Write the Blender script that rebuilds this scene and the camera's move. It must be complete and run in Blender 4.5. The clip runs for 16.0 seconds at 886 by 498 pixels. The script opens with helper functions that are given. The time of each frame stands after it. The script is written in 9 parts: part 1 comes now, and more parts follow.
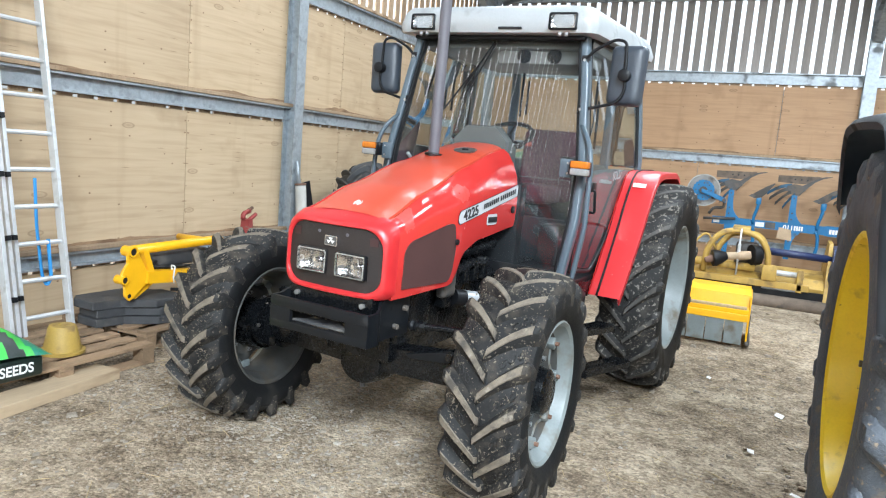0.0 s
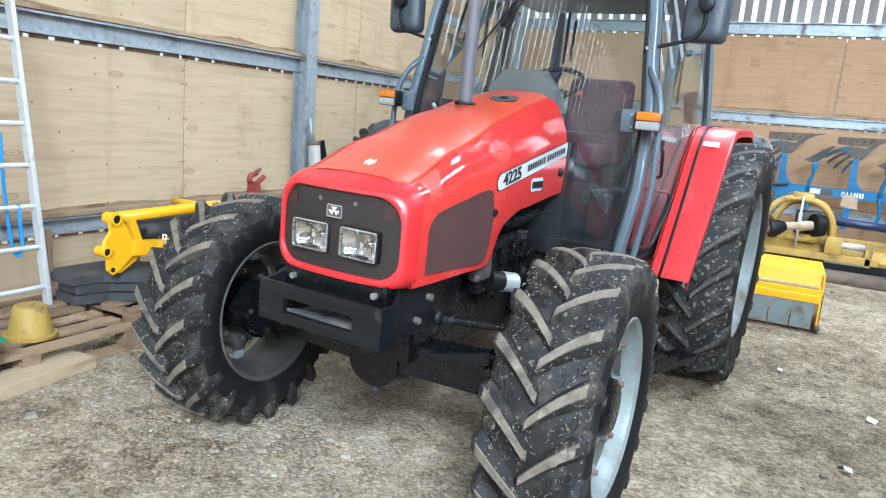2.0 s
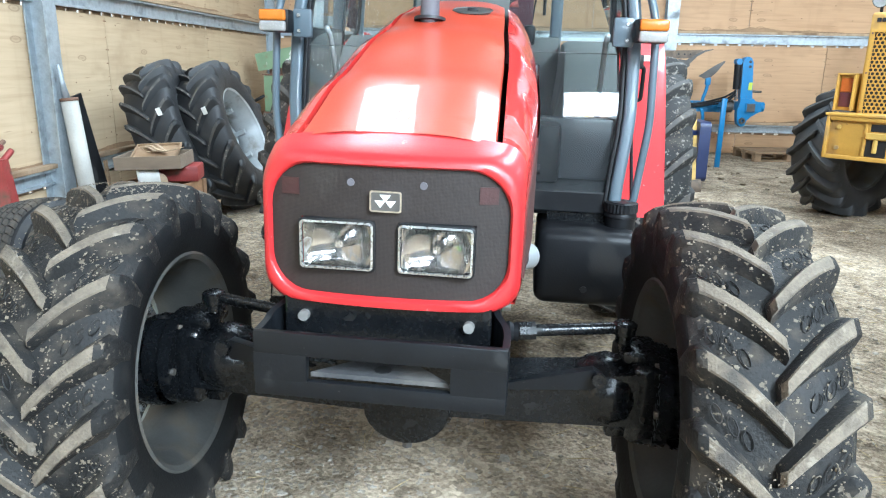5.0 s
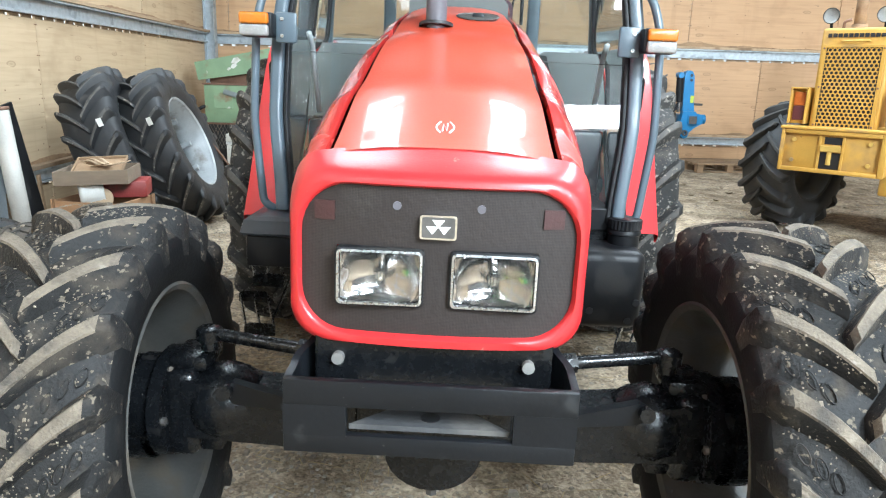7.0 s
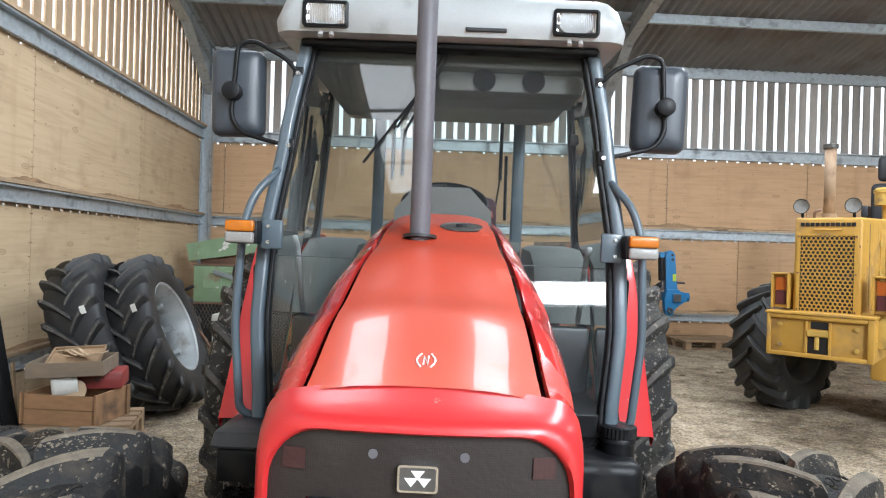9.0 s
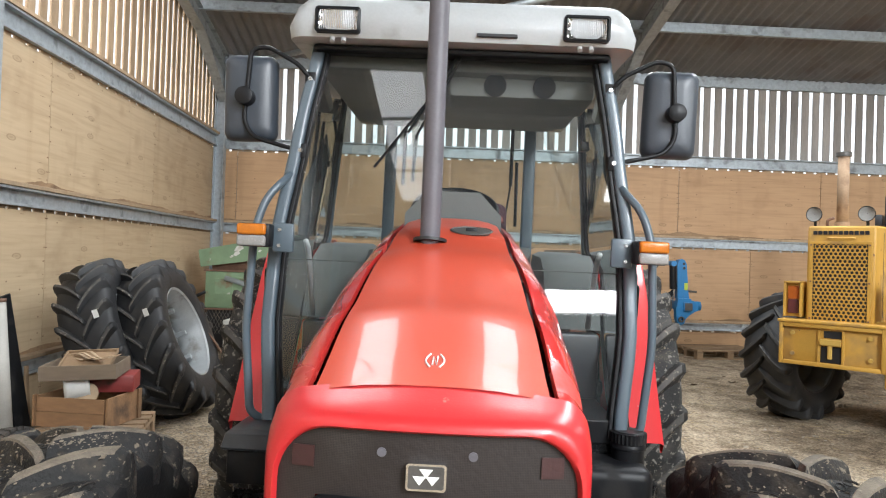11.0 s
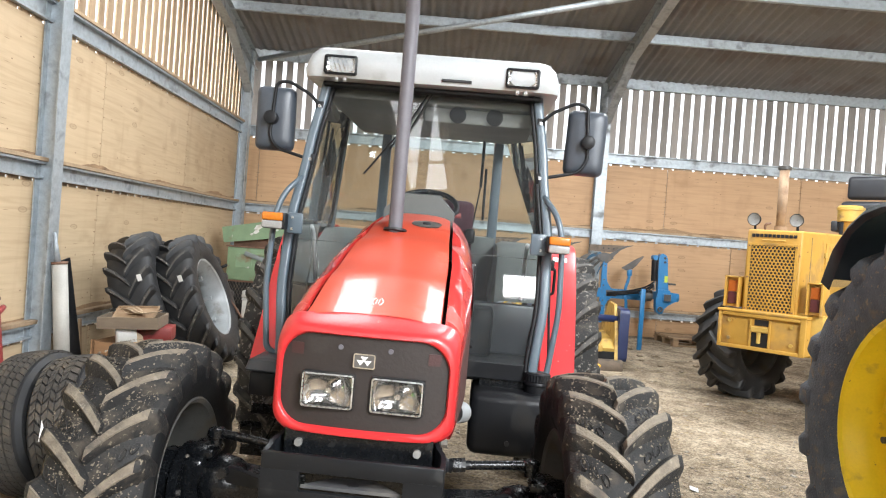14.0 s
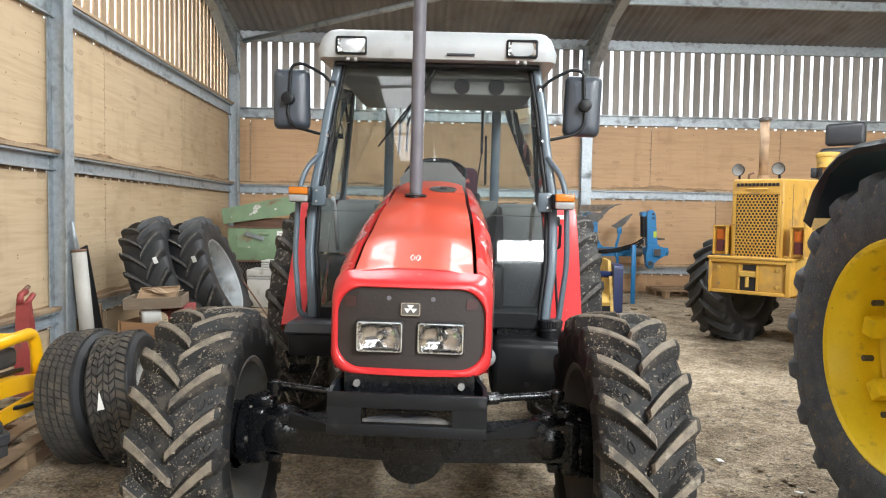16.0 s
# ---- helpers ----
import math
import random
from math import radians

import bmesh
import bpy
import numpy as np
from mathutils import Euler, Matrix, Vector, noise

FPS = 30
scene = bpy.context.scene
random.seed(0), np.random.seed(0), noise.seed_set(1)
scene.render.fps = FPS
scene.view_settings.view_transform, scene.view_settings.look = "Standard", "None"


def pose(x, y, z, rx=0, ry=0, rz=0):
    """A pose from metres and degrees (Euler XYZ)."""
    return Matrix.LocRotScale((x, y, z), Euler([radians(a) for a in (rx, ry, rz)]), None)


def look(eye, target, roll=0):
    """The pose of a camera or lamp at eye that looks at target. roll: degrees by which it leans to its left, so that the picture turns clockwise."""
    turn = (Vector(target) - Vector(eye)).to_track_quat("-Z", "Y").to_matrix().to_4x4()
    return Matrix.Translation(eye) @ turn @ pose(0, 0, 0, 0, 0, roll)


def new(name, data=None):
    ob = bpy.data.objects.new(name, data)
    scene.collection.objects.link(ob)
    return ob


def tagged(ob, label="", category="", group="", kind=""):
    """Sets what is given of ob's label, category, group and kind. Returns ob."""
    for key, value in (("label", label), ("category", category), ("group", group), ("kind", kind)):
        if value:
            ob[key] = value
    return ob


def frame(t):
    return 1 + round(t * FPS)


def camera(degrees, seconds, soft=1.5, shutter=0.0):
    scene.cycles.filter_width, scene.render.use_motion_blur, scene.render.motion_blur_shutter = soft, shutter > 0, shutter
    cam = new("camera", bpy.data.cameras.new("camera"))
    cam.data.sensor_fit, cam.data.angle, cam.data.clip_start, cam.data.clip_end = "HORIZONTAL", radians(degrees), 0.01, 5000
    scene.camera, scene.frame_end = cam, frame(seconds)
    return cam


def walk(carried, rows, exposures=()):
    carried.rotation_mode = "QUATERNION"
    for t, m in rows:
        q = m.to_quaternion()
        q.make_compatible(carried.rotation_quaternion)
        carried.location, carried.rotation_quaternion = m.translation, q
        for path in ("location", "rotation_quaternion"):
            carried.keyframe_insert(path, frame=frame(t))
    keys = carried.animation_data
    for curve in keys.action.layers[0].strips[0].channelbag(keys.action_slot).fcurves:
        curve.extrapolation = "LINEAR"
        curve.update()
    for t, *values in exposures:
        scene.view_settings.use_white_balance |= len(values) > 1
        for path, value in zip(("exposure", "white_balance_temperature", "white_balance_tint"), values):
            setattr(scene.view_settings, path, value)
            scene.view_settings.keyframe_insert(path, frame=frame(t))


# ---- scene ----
cam = camera(65.1, 16.0, 1.15)
PATH = [
    (0, (-0.088, 0.799, 1.636), (-0.888, 2.612, 1.367), 4.7),
    (0.5, (-0.145, 0.93, 1.616), (-0.926, 2.75, 1.336), 3.2),
    (1, (-0.168, 1.126, 1.6), (-0.969, 2.93, 1.278), 3.6),
    (1.5, (-0.214, 1.342, 1.598), (-1.075, 3.106, 1.214), 6.3),
    (2, (-0.437, 1.462, 1.567), (-1.281, 3.236, 1.19), 4.9),
    (2.5, (-0.679, 1.589, 1.559), (-1.363, 3.427, 1.167), 3.9),
    (3, (-0.869, 1.752, 1.518), (-1.525, 3.584, 1.056), 2.0),
    (3.5, (-1.063, 1.878, 1.515), (-1.65, 3.722, 1.011), 2.4),
    (4, (-1.356, 1.975, 1.495), (-1.658, 3.885, 0.984), 0.6),
    (4.2, (-1.425, 1.968, 1.499), (-1.689, 3.881, 0.982), 0.7),
    (6.3, (-1.95, 2.285, 1.459), (-1.799, 4.214, 0.954), 0.6),
    (6.5, (-1.948, 2.274, 1.464), (-1.828, 4.208, 0.97), 0.9),
    (7, (-1.945, 2.257, 1.473), (-1.848, 4.196, 0.991), 1.7),
    (7.5, (-1.947, 2.267, 1.479), (-1.842, 4.22, 1.062), 1.7),
    (8, (-1.94, 2.307, 1.526), (-1.826, 4.289, 1.288), 2.2),
    (8.5, (-1.938, 2.326, 1.565), (-1.821, 4.319, 1.451), 1.9),
    (9, (-1.929, 2.344, 1.596), (-1.81, 4.341, 1.596), 1.6),
    (9.2, (-1.926, 2.348, 1.6), (-1.808, 4.344, 1.634), 1.4),
    (11.3, (-1.927, 2.328, 1.579), (-1.842, 4.326, 1.596), 1.9),
    (11.5, (-1.927, 2.298, 1.581), (-1.827, 4.294, 1.519), 1.5),
    (12, (-1.86, 2.119, 1.571), (-1.74, 4.113, 1.478), 1.2),
    (12.5, (-1.836, 1.916, 1.571), (-1.711, 3.909, 1.463), 1.1),
    (13, (-1.87, 1.691, 1.565), (-1.774, 3.686, 1.458), 2.1),
    (13.5, (-1.831, 1.492, 1.579), (-1.76, 3.481, 1.381), 1.4),
    (14, (-1.714, 1.326, 1.593), (-1.669, 3.325, 1.573), 4.3),
    (14.5, (-1.729, 1.264, 1.597), (-1.747, 3.263, 1.575), 4.2),
    (15, (-1.85, 1.194, 1.582), (-1.872, 3.194, 1.545), 1.6),
    (15.5, (-1.915, 1.095, 1.56), (-1.823, 3.091, 1.478), 0.3),
    (16, (-1.887, 1.022, 1.541), (-1.798, 3.018, 1.441), 0.9),
]
walk(cam, [(t, look(eye, target, roll)) for t, eye, target, roll in PATH],
     [(0.0, 1.26, 5850.0, 5.0), (2.0, 1.38, 5450.0, 3.0), (3.5, 1.65, 5350.0, 0.0), (7.0, 1.80, 5750.0, 2.0), (8.0, 1.55, 5950.0, 4.0), (9.0, 1.07, 6050.0, 7.0), (11.5, 1.02, 6450.0, 9.0), (13.0, 0.96, 6500.0, 10.0), (13.5, 1.30, 6450.0, 9.0), (14.0, 1.46, 6450.0, 9.0), (14.5, 1.26, 6400.0, 8.0), (16.0, 1.22, 6450.0, 8.0)])

# ---- light ----
world = bpy.data.worlds.new("sky")
scene.world = world
world.use_nodes = True
sky = world.node_tree.nodes.new("ShaderNodeTexSky")
sky.sky_type, sky.sun_disc = "NISHITA", False
sky.sun_elevation, sky.sun_rotation = radians(42), radians(200)
sky.air_density, sky.dust_density = 1.0, 4.0
cloud = world.node_tree.nodes.new("ShaderNodeHueSaturation")
cloud.inputs["Saturation"].default_value, cloud.inputs["Value"].default_value = 0.25, 1.5
world.node_tree.links.new(sky.outputs[0], cloud.inputs["Color"])
world.node_tree.links.new(cloud.outputs[0], world.node_tree.nodes["Background"].inputs[0])
world.node_tree.nodes["Background"].inputs[1].default_value = 0.15
sun = new("sun", bpy.data.lights.new("sun", "SUN"))
sun.data.energy, sun.data.angle, sun.data.color = 1.2, radians(25), (1.0, 0.96, 0.9)
sun.matrix_world = look((0, 0, 10), (3.0, 8.0, 0.0))
scene.view_settings.exposure = 0.9


def sky_panel(name, m, sx, sy, watts):
    """An area lamp in place of daylight; under the roof no opening lies behind it."""
    la = new(name, bpy.data.lights.new(name, "AREA"))
    la.data.shape, la.data.size, la.data.size_y, la.data.energy, la.data.color = "RECTANGLE", sx, sy, watts, (0.94, 0.97, 1.0)
    la.matrix_world = m
    return la


# daylight over the low front wall of the barn, and lamps hung below its closed roof
sky_panel("front_opening_light", look((5.9, -5.9, 3.97), (5.9, 4.0, 3.4)), 15.0, 0.46, 275)
# reflections place the first, second and fifth; the rest are unseen fill lamps
ROOFLIGHTS_AND_FILLS = [(-2.95, 8.7), (-0.35, 8.7), (2.5, 7.2), (8.6, 8.7), (-3.3, -3.2), (0.8, -3.2), (2.6, -3.2), (8.6, -3.2)]
for rx, ry in ROOFLIGHTS_AND_FILLS:
    zz = 4.62 + math.tan(radians(11)) * ((14.0 - ry) if ry > 1.5 else (14.0 - 3.0 + ry))
    sky_panel("rooflight_light", pose(rx, ry, zz + 0.05, -11 if ry > 1.5 else 11, 0, 0), 0.8 if ry < 0 and rx < -2 else 1.05, 3.6 if ry > 1.5 else 4.0, (66 if rx < -1 else 84 if rx < 1 else 190 if rx < 4 else 70) if ry > 1.5 else (30 if rx < -2 else 150 if rx < 2 else 900 if rx < 4 else 480))


# ---- materials ----
def mat(name, color, rough=0.6, metal=0.0, vary=0.12, scale=6.0, bump=0.15, grain=60.0, dirt=None, dirt_amount=0.5,
        dirt_scale=5.0, coat=0.0, per_piece=0.0, stretch=(1, 1, 1), spec=0.5, speck=None, knots=None):
    """A surface with broad and fine variation, optional patches of dirt, and fine relief."""
    m = bpy.data.materials.new(name)
    m.use_nodes = True
    nt, b = m.node_tree, m.node_tree.nodes["Principled BSDF"]
    co = nt.nodes.new("ShaderNodeTexCoord")
    mp = nt.nodes.new("ShaderNodeMapping")
    mp.inputs["Scale"].default_value = stretch
    nt.links.new(co.outputs["Object"], mp.inputs[0])
    rn, sh = nt.nodes.new("ShaderNodeObjectInfo"), nt.nodes.new("ShaderNodeVectorMath")
    sh.operation = "SCALE"
    sh.inputs[0].default_value = (17.0, 31.0, 23.0)
    nt.links.new(rn.outputs["Random"], sh.inputs["Scale"])
    nt.links.new(sh.outputs[0], mp.inputs["Location"])

    def nz(sc, detail=4):
        n = nt.nodes.new("ShaderNodeTexNoise")
        n.inputs["Scale"].default_value, n.inputs["Detail"].default_value = sc, detail
        nt.links.new(mp.outputs[0], n.inputs["Vector"])
        return n.outputs["Fac"]

    def ramp(src, a, ca, bb, cb):
        r = nt.nodes.new("ShaderNodeValToRGB")
        r.color_ramp.elements[0].position, r.color_ramp.elements[0].color = a, (*ca, 1)
        r.color_ramp.elements[1].position, r.color_ramp.elements[1].color = bb, (*cb, 1)
        nt.links.new(src, r.inputs[0])
        return r.outputs[0]

    def mix(fac, a, c, mode="MIX"):
        x = nt.nodes.new("ShaderNodeMix")
        x.data_type, x.blend_type = "RGBA", mode
        for sock, val in ((x.inputs[0], fac), (x.inputs[6], a), (x.inputs[7], c)):
            if isinstance(val, (int, float)):
                sock.default_value = val
            elif isinstance(val, tuple):
                sock.default_value = (*val, 1)
            else:
                nt.links.new(val, sock)
        return x.outputs[2]

    lo, hi = tuple(c * (1 - vary) for c in color), tuple(min(1, c * (1 + vary)) for c in color)
    big, fine = nz(scale), nz(grain, 3)
    col = ramp(big, 0.3, lo, 0.7, hi)
    col = mix(0.35, col, ramp(fine, 0.3, lo, 0.7, hi))
    if per_piece:
        info = nt.nodes.new("ShaderNodeObjectInfo")
        hs = nt.nodes.new("ShaderNodeHueSaturation")
        mr = nt.nodes.new("ShaderNodeMapRange")
        mr.inputs[3].default_value, mr.inputs[4].default_value = 1 - per_piece, 1 + per_piece
        nt.links.new(info.outputs["Random"], mr.inputs[0])
        nt.links.new(mr.outputs[0], hs.inputs["Value"])
        nt.links.new(col, hs.inputs["Color"])
        col = hs.outputs[0]
    rgh = ramp(fine, 0.2, (max(0, rough - 0.06),) * 3, 0.8, (min(1, rough + 0.06),) * 3)
    if dirt:
        n1 = nz(dirt_scale, 8)
        f = ramp(n1, 0.72 - 0.4 * dirt_amount, (0, 0, 0), 0.82 - 0.3 * dirt_amount, (1, 1, 1))
        col = mix(f, col, dirt)
        rgh = mix(f, rgh, (0.9, 0.9, 0.9))
    if speck:
        f = ramp(nz(speck[1], 6), speck[2], (0, 0, 0), speck[2] + 0.05, (1, 1, 1))
        col = mix(f, col, speck[0])
        rgh = mix(f, rgh, (0.95, 0.95, 0.95))
    if knots:
        vo = nt.nodes.new("ShaderNodeTexVoronoi")
        vo.inputs["Scale"].default_value = knots[1]
        nt.links.new(mp.outputs[0], vo.inputs["Vector"])
        col = mix(ramp(vo.outputs["Distance"], knots[2] * 0.55, (0.85, 0.85, 0.85), knots[2], (0, 0, 0)), col, knots[0])
    nt.links.new(col, b.inputs["Base Color"])
    nt.links.new(rgh, b.inputs["Roughness"])
    b.inputs["Metallic"].default_value = metal
    b.inputs["Specular IOR Level"].default_value = spec
    b.inputs["Coat Weight"].default_value = coat
    b.inputs["Coat Roughness"].default_value = 0.05
    if bump:
        bp = nt.nodes.new("ShaderNodeBump")
        bp.inputs["Strength"].default_value, bp.inputs["Distance"].default_value = bump, 0.01
        nt.links.new(fine, bp.inputs["Height"])
        nt.links.new(bp.outputs[0], b.inputs["Normal"])
    return m


def glass_mat(name, tint=(0.9, 0.95, 0.93), rough=0.0, clear=0.88, dust=0.016):
    """Clear sheet glass with a thin uneven film of dust."""
    m = bpy.data.materials.new(name)
    m.use_nodes = True
    nt = m.node_tree
    nt.nodes.remove(nt.nodes["Principled BSDF"])
    tr, gl, mx = nt.nodes.new("ShaderNodeBsdfTransparent"), nt.nodes.new("ShaderNodeBsdfGlossy"), nt.nodes.new("ShaderNodeMixShader")
    fr, ml = nt.nodes.new("ShaderNodeFresnel"), nt.nodes.new("ShaderNodeMath")
    fr.inputs[0].default_value = 1.45
    ml.operation = "ADD"
    ml.inputs[1].default_value = 0.03
    tr.inputs[0].default_value = (*(t * clear for t in tint), 1)
    gl.inputs["Roughness"].default_value = rough
    nt.links.new(fr.outputs[0], ml.inputs[0])
    nt.links.new(ml.outputs[0], mx.inputs[0])
    nt.links.new(tr.outputs[0], mx.inputs[1])
    nt.links.new(gl.outputs[0], mx.inputs[2])
    df, m2 = nt.nodes.new("ShaderNodeBsdfDiffuse"), nt.nodes.new("ShaderNodeMixShader")
    df.inputs[0].default_value = (0.62, 0.66, 0.70, 1)
    co, n, r = nt.nodes.new("ShaderNodeTexCoord"), nt.nodes.new("ShaderNodeTexNoise"), nt.nodes.new("ShaderNodeMapRange")
    n.inputs["Scale"].default_value, n.inputs["Detail"].default_value = 3.0, 8
    r.inputs[1].default_value, r.inputs[2].default_value, r.inputs[3].default_value, r.inputs[4].default_value = 0.3, 0.7, dust * 0.4, dust * 1.6
    nt.links.new(co.outputs["Object"], n.inputs["Vector"])
    nt.links.new(n.outputs["Fac"], r.inputs[0])
    nt.links.new(r.outputs[0], m2.inputs[0])
    nt.links.new(mx.outputs[0], m2.inputs[1])
    nt.links.new(df.outputs[0], m2.inputs[2])
    nt.links.new(m2.outputs[0], nt.nodes["Material Output"].inputs[0])
    return m


M = {}
M["timber"] = mat("rough_timber", (0.36, 0.26, 0.165), 0.8, vary=0.3, scale=3, grain=50, bump=0.3, per_piece=0.2, stretch=(1, 1, 0.25),
                  dirt=(0.20, 0.13, 0.075), dirt_amount=0.42, dirt_scale=3)
M["timber_grey"] = mat("weathered_timber", (0.33, 0.305, 0.285), 0.85, vary=0.25, scale=3, grain=40, bump=0.3, per_piece=0.2, stretch=(1, 1, 0.2))
M["pallet"] = mat("pallet_wood", (0.265, 0.178, 0.105), 0.8, vary=0.26, scale=4, grain=70, bump=0.3, per_piece=0.2,
                  dirt=(0.18, 0.12, 0.07), dirt_amount=0.46, dirt_scale=6)
M["galv"] = mat("galvanised_steel", (0.38, 0.42, 0.45), 0.45, metal=0.45, vary=0.2, scale=18, grain=70, bump=0.05,
                dirt=(0.28, 0.30, 0.31), dirt_amount=0.42, dirt_scale=6)
M["fibre"] = mat("fibre_cement_sheet", (0.235, 0.235, 0.245), 0.9, vary=0.18, scale=1.6, grain=30, bump=0.2,
                 dirt=(0.19, 0.165, 0.165), dirt_amount=0.45, dirt_scale=1.3)


def earth_mat(name, pale, mid, dark):
    """Trodden earth: broad pale and damp patches, crumbs, and a pebbly relief."""
    m = bpy.data.materials.new(name)
    m.use_nodes = True
    nt, b = m.node_tree, m.node_tree.nodes["Principled BSDF"]
    co = nt.nodes.new("ShaderNodeTexCoord")

    def tex(kind, sc, detail=5):
        n = nt.nodes.new(kind)
        n.inputs["Scale"].default_value = sc
        if kind == "ShaderNodeTexNoise":
            n.inputs["Detail"].default_value, n.inputs["Roughness"].default_value = detail, 0.62
        nt.links.new(co.outputs["Object"], n.inputs["Vector"])
        return n.outputs["Fac"] if kind == "ShaderNodeTexNoise" else n.outputs["Distance"]

    def calc(op, a, c):
        n = nt.nodes.new("ShaderNodeMath")
        n.operation = op
        for sock, v in zip(n.inputs, (a, c)):
            if isinstance(v, float):
                sock.default_value = v
            else:
                nt.links.new(v, sock)
        return n.outputs[0]

    broad, mid_n, fine, cell = tex("ShaderNodeTexNoise", 0.75), tex("ShaderNodeTexNoise", 5.0, 8), tex("ShaderNodeTexNoise", 60.0), tex("ShaderNodeTexVoronoi", 55.0)
    f = calc("ADD", calc("ADD", calc("MULTIPLY", broad, 0.32), calc("MULTIPLY", mid_n, 0.36)), calc("MULTIPLY", fine, 0.32))
    r = nt.nodes.new("ShaderNodeValToRGB")
    e = r.color_ramp.elements
    e[0].position, e[0].color = 0.425, (*dark, 1)
    e[1].position, e[1].color = 0.575, (*pale, 1)
    e.new(0.49).color = (*mid, 1)
    nt.links.new(f, r.inputs[0])
    peb, sc, mr, mu = (nt.nodes.new("ShaderNode" + k) for k in ("TexVoronoi", "SeparateColor", "MapRange", "Mix"))
    peb.inputs["Scale"].default_value = 46.0
    nt.links.new(co.outputs["Object"], peb.inputs["Vector"])
    nt.links.new(peb.outputs["Color"], sc.inputs[0])
    nt.links.new(sc.outputs[0], mr.inputs[0])
    mr.inputs[3].default_value, mr.inputs[4].default_value = 0.66, 1.30
    mu.data_type, mu.blend_type = "RGBA", "MULTIPLY"
    mu.inputs[0].default_value = 1.0
    nt.links.new(r.outputs[0], mu.inputs[6])
    nt.links.new(mr.outputs[0], mu.inputs[7])
    nt.links.new(mu.outputs[2], b.inputs["Base Color"])
    b.inputs["Roughness"].default_value = 0.95
    b.inputs["Specular IOR Level"].default_value = 0.2
    h = calc("ADD", calc("MULTIPLY", mid_n, 1.6), calc("ADD", calc("MULTIPLY", fine, 0.5), calc("MULTIPLY", cell, -0.30)))
    bp = nt.nodes.new("ShaderNodeBump")
    bp.inputs["Strength"].default_value, bp.inputs["Distance"].default_value = 0.9, 0.022
    nt.links.new(h, bp.inputs["Height"])
    nt.links.new(bp.outputs[0], b.inputs["Normal"])
    return m


M["rim_dirty"] = mat("dark_blotched_rim", (0.052, 0.052, 0.049), 0.6, vary=0.3, scale=9, grain=90, bump=0.15,
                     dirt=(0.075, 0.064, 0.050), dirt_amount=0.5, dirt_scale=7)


def ply_mat(name, pale, mid, dark, knot):
    """Plywood sheet: grain along the sheet, boat-shaped plugs and knots, short splits, faint water runs."""
    m = bpy.data.materials.new(name)
    m.use_nodes = True
    nt, b = m.node_tree, m.node_tree.nodes["Principled BSDF"]
    co, sp, ad, cb = (nt.nodes.new("ShaderNode" + k) for k in ("TexCoord", "SeparateXYZ", "Math", "CombineXYZ"))
    inf, of = nt.nodes.new("ShaderNodeObjectInfo"), nt.nodes.new("ShaderNodeMath")
    of.operation = "MULTIPLY"
    of.inputs[1].default_value = 47.0
    nt.links.new(inf.outputs["Random"], of.inputs[0])
    nt.links.new(co.outputs["Object"], sp.inputs[0])
    nt.links.new(sp.outputs["X"], ad.inputs[0])
    nt.links.new(sp.outputs["Y"], ad.inputs[1])
    nt.links.new(ad.outputs[0], cb.inputs["X"])
    nt.links.new(sp.outputs["Z"], cb.inputs["Y"])
    nt.links.new(of.outputs[0], cb.inputs["Z"])

    def at(sx, sy):
        mp = nt.nodes.new("ShaderNodeMapping")
        mp.inputs["Scale"].default_value = (sx, sy, 1)
        nt.links.new(cb.outputs[0], mp.inputs[0])
        return mp.outputs[0]

    def nz(sx, sy, detail=5, distort=0.0):
        n = nt.nodes.new("ShaderNodeTexNoise")
        n.inputs["Scale"].default_value, n.inputs["Detail"].default_value, n.inputs["Distortion"].default_value = 1.0, detail, distort
        nt.links.new(at(sx, sy), n.inputs["Vector"])
        return n.outputs["Fac"]

    def ramp(src, *stops):
        r = nt.nodes.new("ShaderNodeValToRGB")
        e = r.color_ramp.elements
        e[0].position, e[0].color = stops[0][0], (*stops[0][1], 1)
        e[1].position, e[1].color = stops[-1][0], (*stops[-1][1], 1)
        for q, c in stops[1:-1]:
            e.new(q).color = (*c, 1)
        nt.links.new(src, r.inputs[0])
        return r.outputs[0]

    def mix(fac, a, c, mode="MIX"):
        x = nt.nodes.new("ShaderNodeMix")
        x.data_type, x.blend_type = "RGBA", mode
        for sock, val in ((x.inputs[0], fac), (x.inputs[6], a), (x.inputs[7], c)):
            if isinstance(val, float):
                sock.default_value = val
            elif isinstance(val, tuple):
                sock.default_value = (*val, 1)
            else:
                nt.links.new(val, sock)
        return x.outputs[2]

    def spots(sx, sy, share):
        v = nt.nodes.new("ShaderNodeTexVoronoi")
        v.inputs["Scale"].default_value = 1.0
        v.voronoi_dimensions = "2D"
        mp = nt.nodes.new("ShaderNodeVectorMath")
        mp.operation = "ADD"
        zz = nt.nodes.new("ShaderNodeCombineXYZ")
        nt.links.new(of.outputs[0], zz.inputs["X"])
        nt.links.new(at(sx, sy), mp.inputs[0])
        nt.links.new(zz.outputs[0], mp.inputs[1])
        nt.links.new(mp.outputs[0], v.inputs["Vector"])
        pick = nt.nodes.new("ShaderNodeMath")
        pick.operation = "LESS_THAN"
        sc = nt.nodes.new("ShaderNodeSeparateColor")
        nt.links.new(v.outputs["Color"], sc.inputs[0])
        nt.links.new(sc.outputs[0], pick.inputs[0])
        pick.inputs[1].default_value = share
        return v.outputs["Distance"], pick.outputs[0]

    def gated(src, gate):
        n = nt.nodes.new("ShaderNodeMath")
        n.operation = "MULTIPLY"
        nt.links.new(src, n.inputs[0])
        nt.links.new(gate, n.inputs[1])
